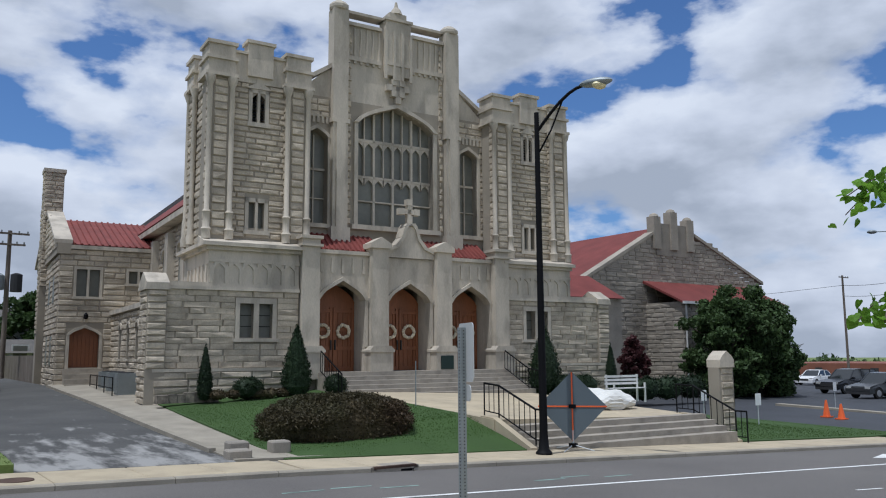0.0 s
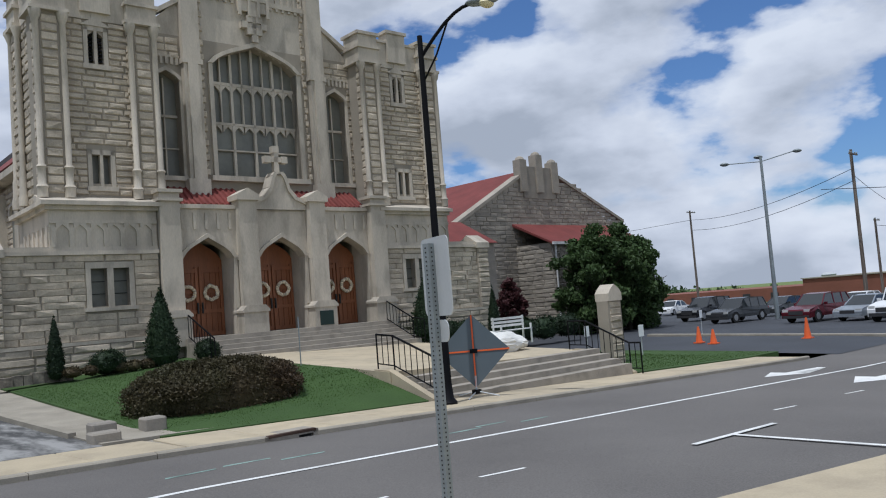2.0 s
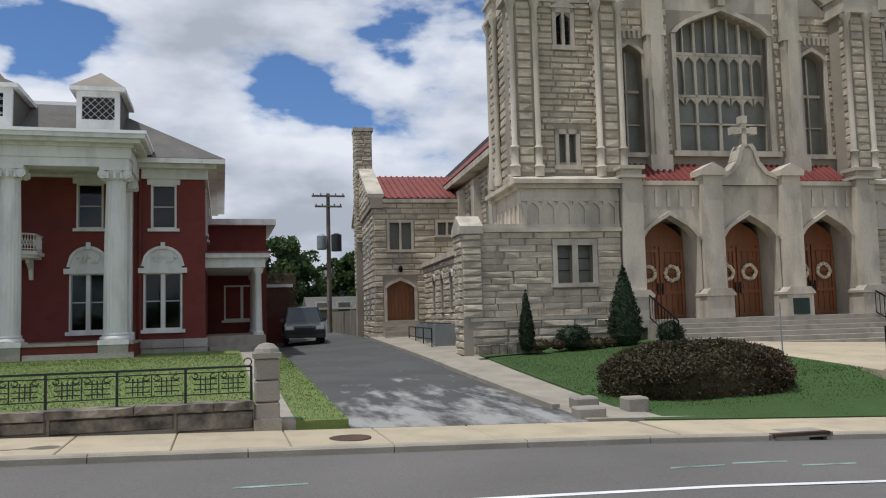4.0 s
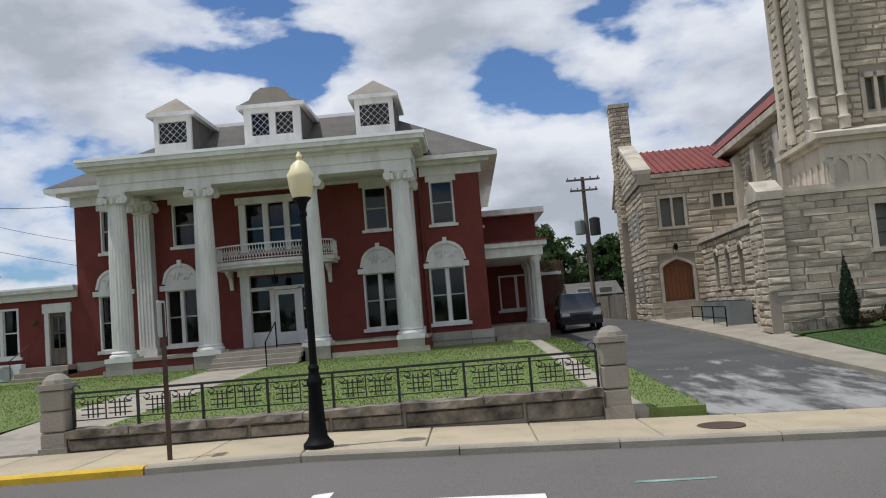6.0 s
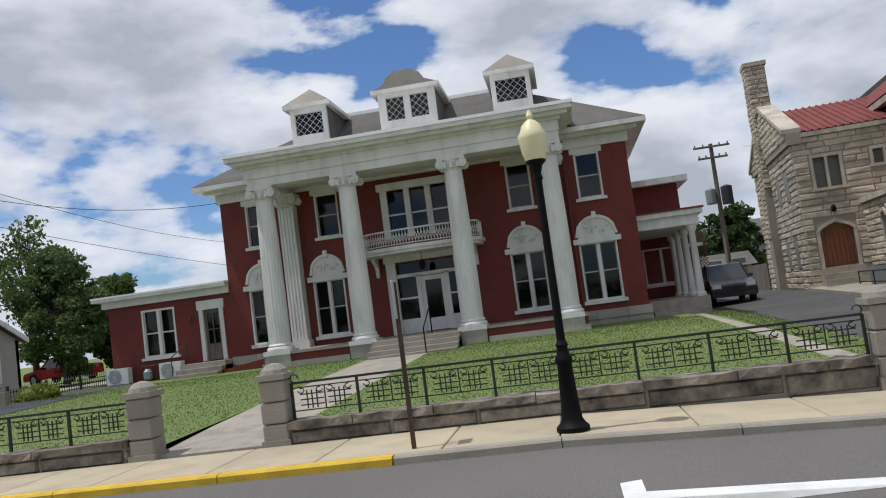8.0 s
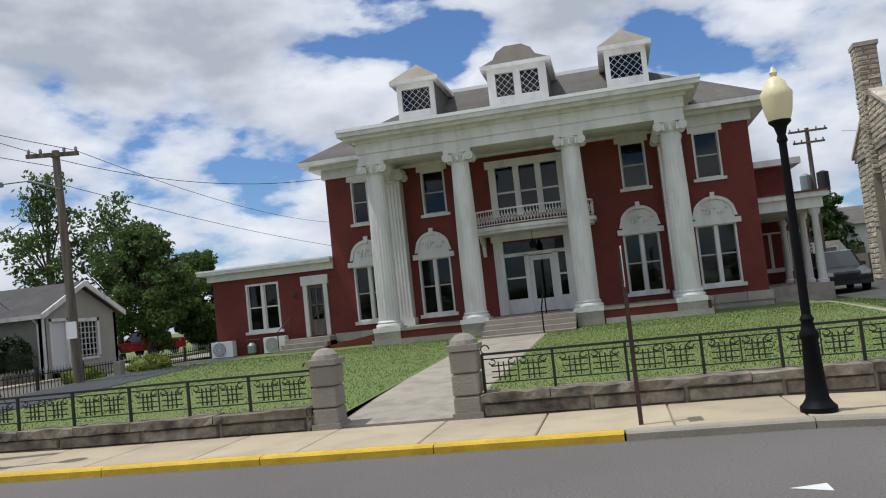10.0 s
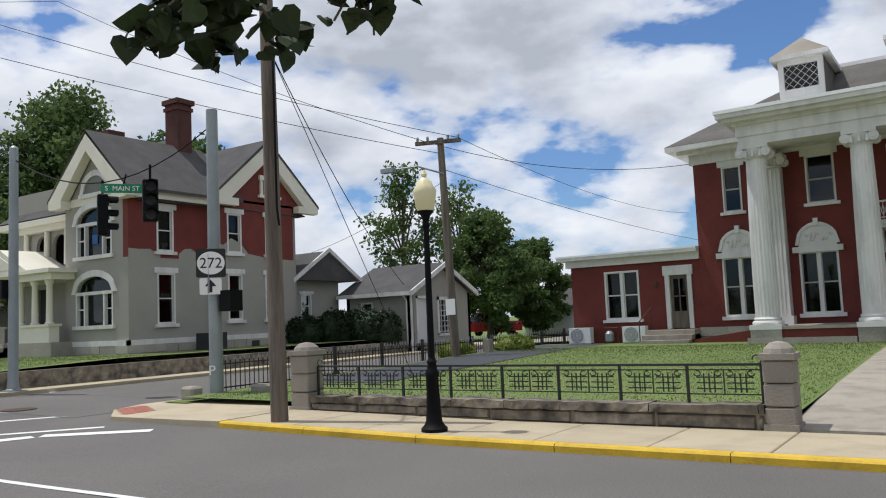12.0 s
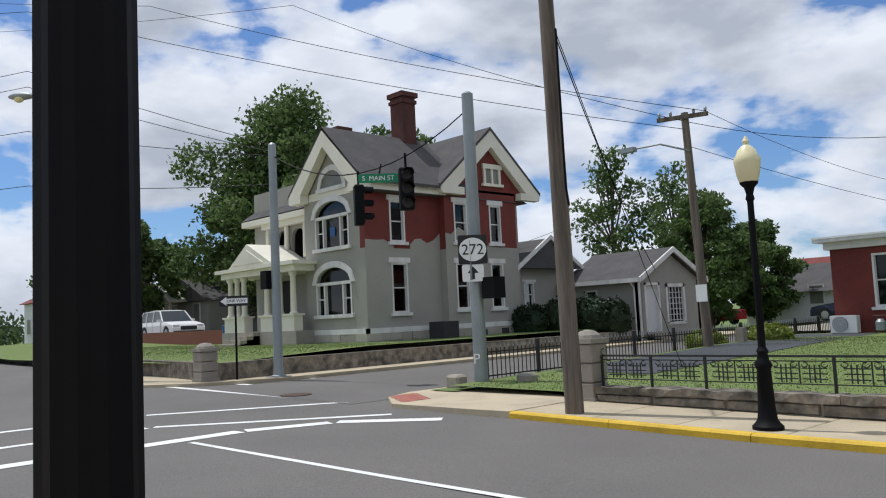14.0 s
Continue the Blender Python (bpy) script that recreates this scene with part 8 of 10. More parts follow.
SM = Matrix.Translation((NX + 0.028, NY - 0.02, 0)) @ Matrix.Rotation(radians(72), 4, "Z")
def back_plate(name, w, h, zc):
    bm = prism(bm_new(), rounded(w, h, 0.04), "z", -0.003, 0.003)
    bmesh.ops.transform(bm, matrix=SM @ Matrix.Translation((0, 0, zc)) @ Matrix.Rotation(radians(90), 4, "X"), verts=bm.verts)
    return part(name, bm, SIGNBACK, ns)
back_plate("plate", 0.34, 0.45, 1.81)
back_plate("small_plate", 0.2, 0.125, 1.5)

# diamond roll-up work sign, folded back to us
ds = thing("roll_up_sign", "grey back of a diamond roll-up sign with orange ribs", "road sign", (17.1, 0.85, gz(17)))
gx, gy, g0 = 17.4, 1.3, gz(17.1)
M = Matrix.Translation((gx, gy, g0 + 1.08)) @ Matrix.Rotation(radians(-40), 4, "Z")
bm = prism(bm_new(), [(-0.86, 0), (0, -0.86), (0.86, 0), (0, 0.86)], "y", -0.006, 0.006)
bmesh.ops.transform(bm, matrix=M, verts=bm.verts)
part("cloth", bm, VINYL, ds)
bm = box(bm_new(), -0.85, 0.85, -0.02, -0.008, -0.018, 0.018)
box(bm, -0.018, 0.018, -0.02, -0.008, -0.85, 0.85)
bmesh.ops.transform(bm, matrix=M, verts=bm.verts)
part("ribs", bm, ORANGE, ds)
bm = box(bm_new(), -0.09, 0.09, -0.035, -0.02, -0.05, 0.05)
bmesh.ops.transform(bm, matrix=M, verts=bm.verts)
part("clip", bm, BLACK, ds)
part("mast", tube(bm_new(), (gx, gy, g0 + 0.1), (gx, gy, g0 + 0.5), 0.025), SIGNBACK, ds)
for a in (0.4, 1.9, 3.6, 5.2):
    part("leg", tube(bm_new(), (gx, gy, g0 + 0.14), (gx + 0.55 * math.cos(a), gy + 0.55 * math.sin(a), g0 + 0.02), 0.015), SIGNBACK, ds)
part("hub", box(bm_new(), gx - 0.08, gx + 0.08, gy - 0.08, gy + 0.08, g0 + 0.08, g0 + 0.18), BLACK, ds)


# ---- plants ----
def leaf_cloud(spots, n, size, seed, fuzz=0.25, boxy=1.0, inner=0.3):
    """Small leaf quads scattered through ellipsoids: (centre, radii) each."""
    r = np.random.RandomState(seed)
    vol = np.array([rx * ry * rz for _, (rx, ry, rz) in spots]) ** 0.75
    pick = r.choice(len(spots), n, p=vol / vol.sum())
    c = np.array([s[0] for s in spots])[pick]
    rad = np.array([s[1] for s in spots])[pick]
    d = r.normal(size=(n, 3))
    d /= np.linalg.norm(d, axis=1)[:, None]
    d = np.sign(d) * np.abs(d) ** boxy
    pos = c + d * rad * (r.uniform(inner, 1.15 if fuzz > 0.1 else 1.04, (n, 1)) ** 0.5) * (1 + fuzz * r.normal(size=(n, 1)))
    a = r.normal(size=(n, 3))
    a /= np.linalg.norm(a, axis=1)[:, None]
    b = np.cross(a, r.normal(size=(n, 3)))
    b /= np.linalg.norm(b, axis=1)[:, None]
    s = size * r.uniform(0.6, 1.4, (n, 1))
    v = np.stack([pos - a * s, pos + b * s * 0.55, pos + a * s, pos - b * s * 0.55], 1).reshape(-1, 3)
    f = np.arange(4 * n).reshape(-1, 4)
    return v.tolist(), f.tolist()


def tree(name, x, y, z, h, spread, mat, label, seed, leaves=9000, size=0.17, trunk=0.28, base=0.25, gaps=0.5):
    r = random.Random(seed)
    t = thing(name, label, "tree", (x, y, z))
    bm = bm_new()
    p = Vector((x, y, z - 0.2))
    trunk_pts = [p]
    for k in range(6):
        p = p + Vector((r.uniform(-0.15, 0.15), r.uniform(-0.15, 0.15), h * 0.8 / 6))
        trunk_pts.append(p)
    for k in range(6):
        tube(bm, trunk_pts[k], trunk_pts[k + 1], trunk * (1 - k / 7), trunk * (1 - (k + 1) / 7), 9)
    spots = []
    n = 22
    for k in range(n):
        u = base + (1 - base) * (k + 0.5) / n
        a = k * 2.4 + r.uniform(-0.4, 0.4)
        wide = spread * math.sin(math.pi * min(0.97, (u - base) / (1 - base) * 0.82 + 0.16)) * r.uniform(gaps, 1.05)
        start = trunk_pts[min(5, int(u * 0.8 * 6))].lerp(trunk_pts[min(6, int(u * 0.8 * 6) + 1)], 0.5)
        end = Vector((x + wide * math.cos(a), y + wide * math.sin(a), z + h * u))
        tube(bm, start, start.lerp(end, 0.55) + Vector((0, 0, 0.1)), trunk * 0.32, trunk * 0.18, 6)
        tube(bm, start.lerp(end, 0.55) + Vector((0, 0, 0.1)), end, trunk * 0.18, trunk * 0.06, 5)
        for q in range(7):
            off = Vector((r.uniform(-1, 1), r.uniform(-1, 1), r.uniform(-0.7, 0.9))) * spread * 0.26
            c = end.lerp(start, r.uniform(0, 0.45)) + off
            s = spread * r.uniform(0.09, 0.24)
            spots.append((tuple(c), (s, s, s * 0.75)))
    part("trunk", bm, BARK, t)
    v, f = leaf_cloud(spots, leaves, size, seed, 0.16)
    soup("crown", v, f, mat, t)
    return t


def bush(name, x, y, z, rx, ry, rz, mat, label, seed, n=1800, size=0.05, cone=False, group=""):
    t = thing(name, label, "shrub", (x, y, z), group)
    r = random.Random(seed)
    bm = bm_new()
    if cone:
        prof = [(rx * 0.55, z), (rx * 0.85, z + rz * 0.12), (rx * 0.72, z + rz * 0.45), (rx * 0.4, z + rz * 0.75), (0.03, z + rz * 0.97)]
        lathe(bm, prof, x, y, 10)
        spots = [((x, y, z + rz * u), (rx * w, ry * w, rz * 0.12)) for u, w in ((0.1, 0.85), (0.2, 0.98), (0.32, 0.95), (0.44, 0.84), (0.55, 0.72), (0.66, 0.57), (0.76, 0.43), (0.85, 0.3), (0.93, 0.17))]
    else:
        bmesh.ops.create_icosphere(bm, subdivisions=2, radius=1, matrix=Matrix.Translation((x, y, z + rz * 0.42)) @ Matrix.Diagonal((rx * 0.9, ry * 0.9, rz * 0.5, 1)))
        spots = [((x, y, z + rz * 0.45), (rx, ry, rz * 0.55))]
        for k in range(14):
            a, e = r.uniform(0, 6.28), r.uniform(0.0, 1.2)
            spots.append(((x + rx * 0.72 * math.cos(a) * math.cos(e), y + ry * 0.72 * math.sin(a) * math.cos(e), z + rz * 0.42 + rz * 0.42 * math.sin(e)), (rx * 0.3, ry * 0.3, rz * 0.2)))
    part("inner_mass", bm, mat, t)
    v, f = leaf_cloud(spots, n, size, seed, 0.06)
    soup("leaves", v, f, mat, t)
    return t


def hedge_mesh():
    t = thing("hedge", "broad clipped brownish hedge on the church lawn", "hedge", (12.6, 4.0, -0.1))
    at, rad = (12.42, 4.5, 0.0), (2.0, 1.15, 0.84)
    bm = bm_new()
    bmesh.ops.create_icosphere(bm, subdivisions=4, radius=1)
    for w in bm.verts:
        w.co = Vector([c + 0.93 * q * math.copysign(abs(e) ** 0.82, e) for c, q, e in zip(at, rad, w.co)])
    part("inner_mass", bm, HEDGE, t)
    r = random.Random(3)
    spots = [(at, rad)] * 3
    for k in range(40):
        a, e = r.uniform(0, 6.28), r.uniform(0.1, 1.4)
        q = Vector((math.cos(a) * math.cos(e), math.sin(a) * math.cos(e), math.sin(e)))
        spots.append((tuple(c + 0.88 * g * math.copysign(abs(w) ** 0.82, w) for c, g, w in zip(at, rad, q)), (0.42, 0.34, 0.13)))
    v, f = leaf_cloud(spots, 60000, 0.03, 5, 0.025, 0.82, 0.8)
    soup("leaves", v, f, HEDGE, t)


hedge_mesh()
bush("cypress", 11.32, 13.0, 0.36, 0.27, 0.27, 1.8, EVERGREEN, "narrow dark green cypress before the church", 11, 7000, 0.03, True, "church shrubs")
bush("cypress", 14.55, 13.0, 0.4, 0.56, 0.56, 2.42, EVERGREEN, "full dark green cypress beside the steps", 12, 16000, 0.034, True, "church shrubs")
bush("cypress", 25.75, 13.0, 0.15, 0.78, 0.78, 2.8, EVERGREEN, "full dark green cypress beside the steps", 13, 16000, 0.036, True, "church shrubs")
bush("cypress", 29.9, 13.4, 0.0, 0.32, 0.32, 2.2, EVERGREEN, "narrow dark green cypress before the church", 14, 7000, 0.032, True, "church shrubs")
bush("round_bush", 12.8, 13.0, 0.36, 0.55, 0.5, 0.72, EVERGREEN, "round clipped green bush before the church wall", 15, 6000, 0.028, group="church shrubs")
bush("round_bush", 15.95, 12.7, 0.38, 0.45, 0.42, 0.75, EVERGREEN, "round clipped green bush before the church wall", 16, 5000, 0.028, group="church shrubs")
bush("round_bush", 26.2, 12.2, 0.1, 0.5, 0.5, 0.85, EVERGREEN, "round clipped green bush before the church wall", 17, 5000, 0.028, group="church shrubs")
bush("round_bush", 27.7, 12.9, 0.1, 0.9, 0.6, 0.8, EVERGREEN, "wide clipped green bush before the church wall", 18, 6000, 0.03, group="church shrubs")
for k, x in enumerate((12.3, 12.9, 14.1, 14.6, 13.7)):
    bush("low_shrub", x - 0.6, 12.8 + 0.15 * (k % 2), 0.36, 0.3, 0.25, 0.32, HEDGE, "low brownish shrub in the bed", 20 + k, 600, 0.04, group="bed shrubs")
bush("round_bush", -18.6, 13.6, 0.1, 0.7, 0.6, 0.75, SHRUB, "yellow green shrub by the concrete posts", 31, 2600, 0.05, group="yellow shrubs")
bush("round_bush", -17.3, 15.2, 0.2, 0.75, 0.6, 0.75, SHRUB, "yellow green shrub by the concrete posts", 32, 2600, 0.05, group="yellow shrubs")
tagged(part("concrete_post", box(bm_new(), -17.85, -17.6, 14.1, 14.35, 0.1, 0.85), PIERSTONE), "short square concrete post between shrubs", "post")
for k, (x, y, rx, rz) in enumerate(((-27.6, 17.8, 1.1, 1.7), (-28.4, 16.6, 0.9, 1.5), (-26.7, 18.6, 1.1, 1.8), (-26.0, 19.2, 0.8, 1.6))):
    bush("garden_bush", x, y, 0.5, rx, 0.9, rz, EVERGREEN, "large dark green bush beside the grey house", 40 + k, 4500, 0.07, group="house bushes")

tree("shade_tree", -56, 22.5, 0.5, 16.6, 8.6, LEAF, "large leafy tree behind the corner house", 51, 60000, 0.19, 0.5, 0.16, 0.6)
tree("shade_tree", -47, 25, 0.5, 13.6, 5.2, LEAF, "large leafy tree behind the corner house", 52, 22000, 0.2, 0.4, 0.3)
tree("round_tree", -63, 12.0, 0.8, 8.8, 4.5, LEAF, "round dense green street tree", 53, 36000, 0.17, 0.3, 0.14, 0.7)
tree("thin_tree", -40.5, 40, 0.3, 13.4, 3.2, LEAF, "tall sparse tree with bare branches", 54, 3400, 0.17, 0.3, 0.35)
tree("thin_tree", -36.5, 42, 0.3, 11.5, 3.0, LEAF, "tall sparse tree with bare branches", 55, 2600, 0.17, 0.25, 0.35)
tree("leafy_tree", -33.0, 40, 0.3, 8.6, 3.6, LEAF, "full green tree behind the outbuilding", 56, 20000, 0.15, 0.25, 0.12, 0.7)
tree("leafy_tree", -32.0, 45, 0.3, 7.0, 2.8, LEAF, "full green tree behind the outbuilding", 57, 14000, 0.15, 0.25, 0.12, 0.7)
tree("leafy_tree", 8.2, 58, 0.3, 7.6, 3.6, DKLEAF, "dark green tree beyond the driveway", 58, 9000, 0.25, 0.25, 0.12, 0.7)
tree("leafy_tree", 14.5, 62, 0.3, 6.8, 3.0, DKLEAF, "dark green tree beyond the driveway", 59, 7000, 0.25, 0.25, 0.12, 0.7)
tree("leafy_tree", -78, 22, 0.5, 9.5, 5.0, DKLEAF, "dark green tree far along the street", 60, 9000, 0.3, 0.3, 0.1, 0.7)
tree("dark_tree", 50.6, 21.5, -1.2, 7.0, 3.0, DKLEAF, "dense dark green tree by the parish hall", 61, 26000, 0.15, 0.3, 0.06, 0.75)
tree("dark_tree", 53.8, 21.2, -1.2, 7.0, 3.0, DKLEAF, "dense dark green tree by the parish hall", 62, 26000, 0.15, 0.3, 0.06, 0.75)
tree("dark_tree", 56.2, 22.6, -1.3, 5.4, 2.2, DKLEAF, "dense dark green tree by the parish hall", 63, 20000, 0.15, 0.3, 0.06, 0.75)
tree("purple_tree", 38.6, 19, -0.6, 3.2, 0.9, PURPLE, "small purple-leaved ornamental tree", 64, 5000, 0.12, 0.1, 0.15, 0.7)
for k, x in enumerate((36.5, 38.5, 40.5, 42.5)):
    bush("foundation_bush", x, 18.2, -0.8, 1.1, 0.8, 1.3, EVERGREEN, "clipped bush at the foot of the hall", 70 + k, 2200, 0.07, group="hall bushes")


def near_branch(x, y, z, wide, tall, mat, seed, n, size, way, label):
    """A spray of broad leaves that hangs into the view from a street tree; way: where its twig comes from."""
    t = thing("hanging_branch", label, "branch", (x, y, z))
    r = random.Random(seed)
    bm, lf = bm_new(), bm_new()
    top = Vector((x, y, z + tall * 0.7))
    for k in range(6):
        a = r.uniform(0, 6.28)
        end = Vector((x + wide * math.cos(a), y + wide * math.sin(a), z - tall * r.uniform(0.1, 0.9)))
        mid = top.lerp(end, 0.5) + Vector((0, 0, tall * 0.25))
        path_tube(bm, [top, mid, end], 0.003, 5)
        for q in range(n // 6):
            c = (top.lerp(mid, r.random()) if q % 3 == 0 else mid.lerp(end, r.random())) + Vector((r.uniform(-1, 1), r.uniform(-1, 1), r.uniform(-1, 0.4))) * wide * 0.3
            m = Matrix.Translation(c) @ Euler((r.uniform(0.2, 1.6), r.uniform(-0.7, 0.7), r.uniform(0, 6.28))).to_matrix().to_4x4()
            s = size * r.uniform(0.75, 1.25)
            fan = [(0, -1.0), (0.6, -0.35), (0.95, 0.25), (0.8, 0.7), (0.35, 0.9), (0.0, 0.75), (-0.35, 0.9), (-0.8, 0.7), (-0.95, 0.25), (-0.6, -0.35)]
            c0 = lf.verts.new(m @ Vector((0, 0, 0.15 * s)))
            ring = [lf.verts.new(m @ Vector((p * s, w * s, r.uniform(-0.15, 0.1) * s))) for p, w in fan]
            for i in range(len(ring)):
                lf.faces.new((c0, ring[i], ring[(i + 1) % len(ring)]))
    path_tube(bm, [top, top.lerp(Vector(way), 0.4) + Vector((0, 0, 0.15)), Vector(way)], 0.008, 6)
    part("twig", bm, BARK, t)
    part("leaves", lf, mat, t)
    return t

# ---- vehicles ----
def vehicle(name, at, yaw, L, W, H, paint, label, style="car", parts_full=False):
    """A vehicle that faces local +x, built round its base centre."""
    v = thing(name, label, "car" if style != "pickup" else "truck", (0, 0, 0))
    h, hl = H, L / 2
    hood, roof0, roof1, tail = {"car": (0.62, 0.12, -0.28, 0.68), "suv": (0.60, 0.16, -0.40, 0.62), "pickup": (0.56, 0.16, -0.12, 0.58), "jeep": (0.60, 0.12, -0.46, 0.60)}[style]
    belt = h * (0.60 if style != "car" else 0.62)
    clr = h * 0.15
    prof = [(-hl, clr + 0.1), (-hl + 0.02, belt * 0.75), (-hl + 0.08, belt * 0.98), (-0.3 * L, belt), (0.2 * L, belt), (0.30 * L, belt * 0.96), (hl - 0.12, belt * 0.80), (hl, belt * 0.62), (hl - 0.02, clr + 0.05)]
    wr = h * 0.215
    wheels = [(-hl + 0.19 * L), (hl - 0.18 * L)]
    low = []
    for wx in sorted(wheels, reverse=True):
        low += [(wx + (wr + 0.05) * math.cos(a), clr + max(0, (wr + 0.05) * math.sin(a) + wr - clr)) for a in [math.pi * q / 6 for q in range(7)]]
    bm = prism(bm_new(), prof + low, "y", -W / 2, W / 2)
    for q in bm.verts:
        if q.co.z > belt * 0.9:
            q.co.y *= 0.94
    part("body", bm, paint, v)
    cab = {"car": [(-0.36 * L, belt), (-0.22 * L, h * 0.97), (-0.05 * L, h), (0.08 * L, h * 0.97), (0.24 * L, belt)],
           "suv": [(-0.47 * L, belt), (-0.42 * L, h * 0.96), (-0.1 * L, h), (0.06 * L, h * 0.97), (0.20 * L, belt)],
           "jeep": [(-0.47 * L, belt), (-0.46 * L, h * 0.97), (-0.1 * L, h), (0.06 * L, h * 0.98), (0.12 * L, belt)],
           "pickup": [(-0.16 * L, belt), (-0.13 * L, h * 0.97), (0.0, h), (0.07 * L, h * 0.97), (0.20 * L, belt)]}[style]
    bm = prism(bm_new(), cab, "y", -W / 2, W / 2)
    for q in bm.verts:
        q.co.y *= 0.93 if q.co.z < belt + 0.02 else 0.76
    part("cabin_glass", bm, CLEARCAR, v)
    bm = bm_new()
    top = [(x, z) for x, z in cab[1:4]]
    prism(bm, [(top[0][0], top[0][1] - 0.02), (top[2][0], top[2][1] - 0.02), (top[2][0], top[2][1] + 0.012), (top[1][0], top[1][1] + 0.018), (top[0][0], top[0][1] + 0.012)], "y", -W * 0.385, W * 0.385)
    for s in (-1, 1):
        for a, b in ((cab[0], cab[1]), (cab[3], cab[4])):
            tube(bm, (a[0], s * W * (0.465 if a[1] < belt + 0.01 else 0.385), a[1]), (b[0], s * W * (0.465 if b[1] < belt + 0.01 else 0.385), b[1]), 0.04, 0.04, 6)
        for mx in (-0.08 * L,) + ((-0.28 * L,) if style in ("suv", "jeep") else ()):
            tube(bm, (mx, s * W * 0.468, belt), (mx - 0.02 * L, s * W * 0.388, h * 0.97), 0.035, 0.035, 6)
    part("roof", bm, paint, v)
    for s in (-1, 1):
        bm = bm_new()
        for dx in (-0.07 * L, 0.17 * L, -0.24 * L):
            box(bm, dx - 0.006, dx + 0.006, s * W / 2 - 0.006, s * W / 2 + 0.004, clr + 0.1, belt - 0.03)
        part("door_seam", bm, SHADE, v)
        part("side_mirror", box(bm_new(), 0.14 * L, 0.14 * L + 0.12, min(s * W * 0.48, s * W * 0.58), max(s * W * 0.48, s * W * 0.58), belt, belt + 0.14), paint, v)
        part("headlight", box(bm_new(), hl - 0.22, hl - 0.03, min(s * W * 0.28, s * W * 0.47), max(s * W * 0.28, s * W * 0.47), belt * 0.66, belt * 0.8), LAMPCLR, v)
        part("tail_light", box(bm_new(), -hl - 0.005, -hl + 0.12, min(s * W * 0.34, s * W * 0.485), max(s * W * 0.34, s * W * 0.485), belt * 0.7, belt * 0.92), LAMPRED, v)
        for wx in wheels:
            wy = s * (W / 2 - 0.1)
            wheel = part("wheel", tube(bm_new(), (wx, wy - 0.1, wr), (wx, wy + 0.1, wr), wr, wr, 20), TYRE, v)
            bm = tube(bm_new(), (wx, wy + s * 0.095, wr), (wx, wy + s * 0.108, wr), wr * 0.62, wr * 0.55, 14)
            part("rim", bm, RIM, wheel)
    part("grille", box(bm_new(), hl - 0.02, hl + 0.01, -W * 0.25, W * 0.25, belt * 0.5, belt * 0.72), SHADE, v)
    part("bumper", box(bm_new(), hl - 0.1, hl + 0.04, -W * 0.46, W * 0.46, clr + 0.04, belt * 0.45), paint if style == "car" else SHADE, v)
    if style == "jeep":
        part("spare_wheel", tube(bm_new(), (-hl - 0.15, 0, belt * 0.85), (-hl, 0, belt * 0.85), 0.36, 0.36, 16), TYRE, v)
    if style == "pickup":
        part("bed", box(bm_new(), -hl + 0.1, -0.17 * L, -W * 0.4, W * 0.4, belt, belt + 0.01), SHADE, v)
    v.matrix_basis = pose(*at, 0, 0, yaw)
    return v


vehicle("parked_suv", (6.98, 27.8, drive_z(6.98, 27.0)), -93, 4.7, 1.8, 1.7, CARBLACK, "black pickup-fronted SUV parked on the driveway", "suv")
lz = lambda x, y: gz(x) - 0.02 - 0.004 * (y - 5)  # noqa: E731
for k, (x, y, yaw, L, W, H, c, st, lb) in enumerate((
        (64.0, 20.6, 172, 5.0, 2.0, 1.85, CARBLACK, "suv", "black SUV parked in the lot"), (58.2, 15.0, 170, 4.7, 1.9, 1.7, CARGREY, "suv", "dark grey SUV parked in the lot"),
        (66.6, 15.3, 170, 4.8, 1.8, 1.45, CARGREY, "car", "dark grey sedan parked in the lot"), (54.9, 8.1, 170, 4.8, 1.9, 1.72, MAROON, "suv", "maroon SUV parked in the lot"),
        (54.6, 5.0, 168, 4.6, 1.8, 1.45, CARSILVER, "car", "silver sedan parked in the lot"), (52.2, 2.4, 170, 4.2, 1.85, 1.85, CARWHITE, "jeep", "white square off-roader parked in the lot"),
        (62.0, 8.0, 170, 4.6, 1.8, 1.5, CARWHITE, "car", "white car parked behind others in the lot"),
        (78, 35.6, 185, 4.8, 1.8, 1.5, CARWHITE, "car", "white car far across the lot"), (80.5, 33.4, 185, 4.8, 1.8, 1.5, CARWHITE, "car", "white car far across the lot"))):
    vehicle("parked_car", (x, y, max(lz(x, max(y, 4.7)), -2)), yaw, L, W, H, c, lb, st)
structure("raised_drive", skirted(sheet(bm_new(), [-72, -60, -50, -41], [9.3, 14, 26], lambda x, y: 1.1)), KERB, "raised concrete drive beside the corner house", "driveway")
vehicle("parked_suv", (-50.5, 10.6, 1.1), 0, 4.7, 1.9, 1.65, CARWHITE, "white SUV parked beside the corner house", "suv")
vehicle("parked_suv", (-56.0, 12.2, 1.1), 0, 4.7, 1.9, 1.65, CARRED, "red SUV parked behind a white one", "suv")
vehicle("pickup_truck", (-34.2, 41.5, 0.2), 165, 5.4, 1.95, 1.75, CARRED, "red pickup truck parked in the back street", "pickup")
vehicle("parked_suv", (-25.2, 44.0, 0.25), 180, 5.0, 2.0, 1.85, CARNAVY, "dark navy SUV parked in the back street", "suv")

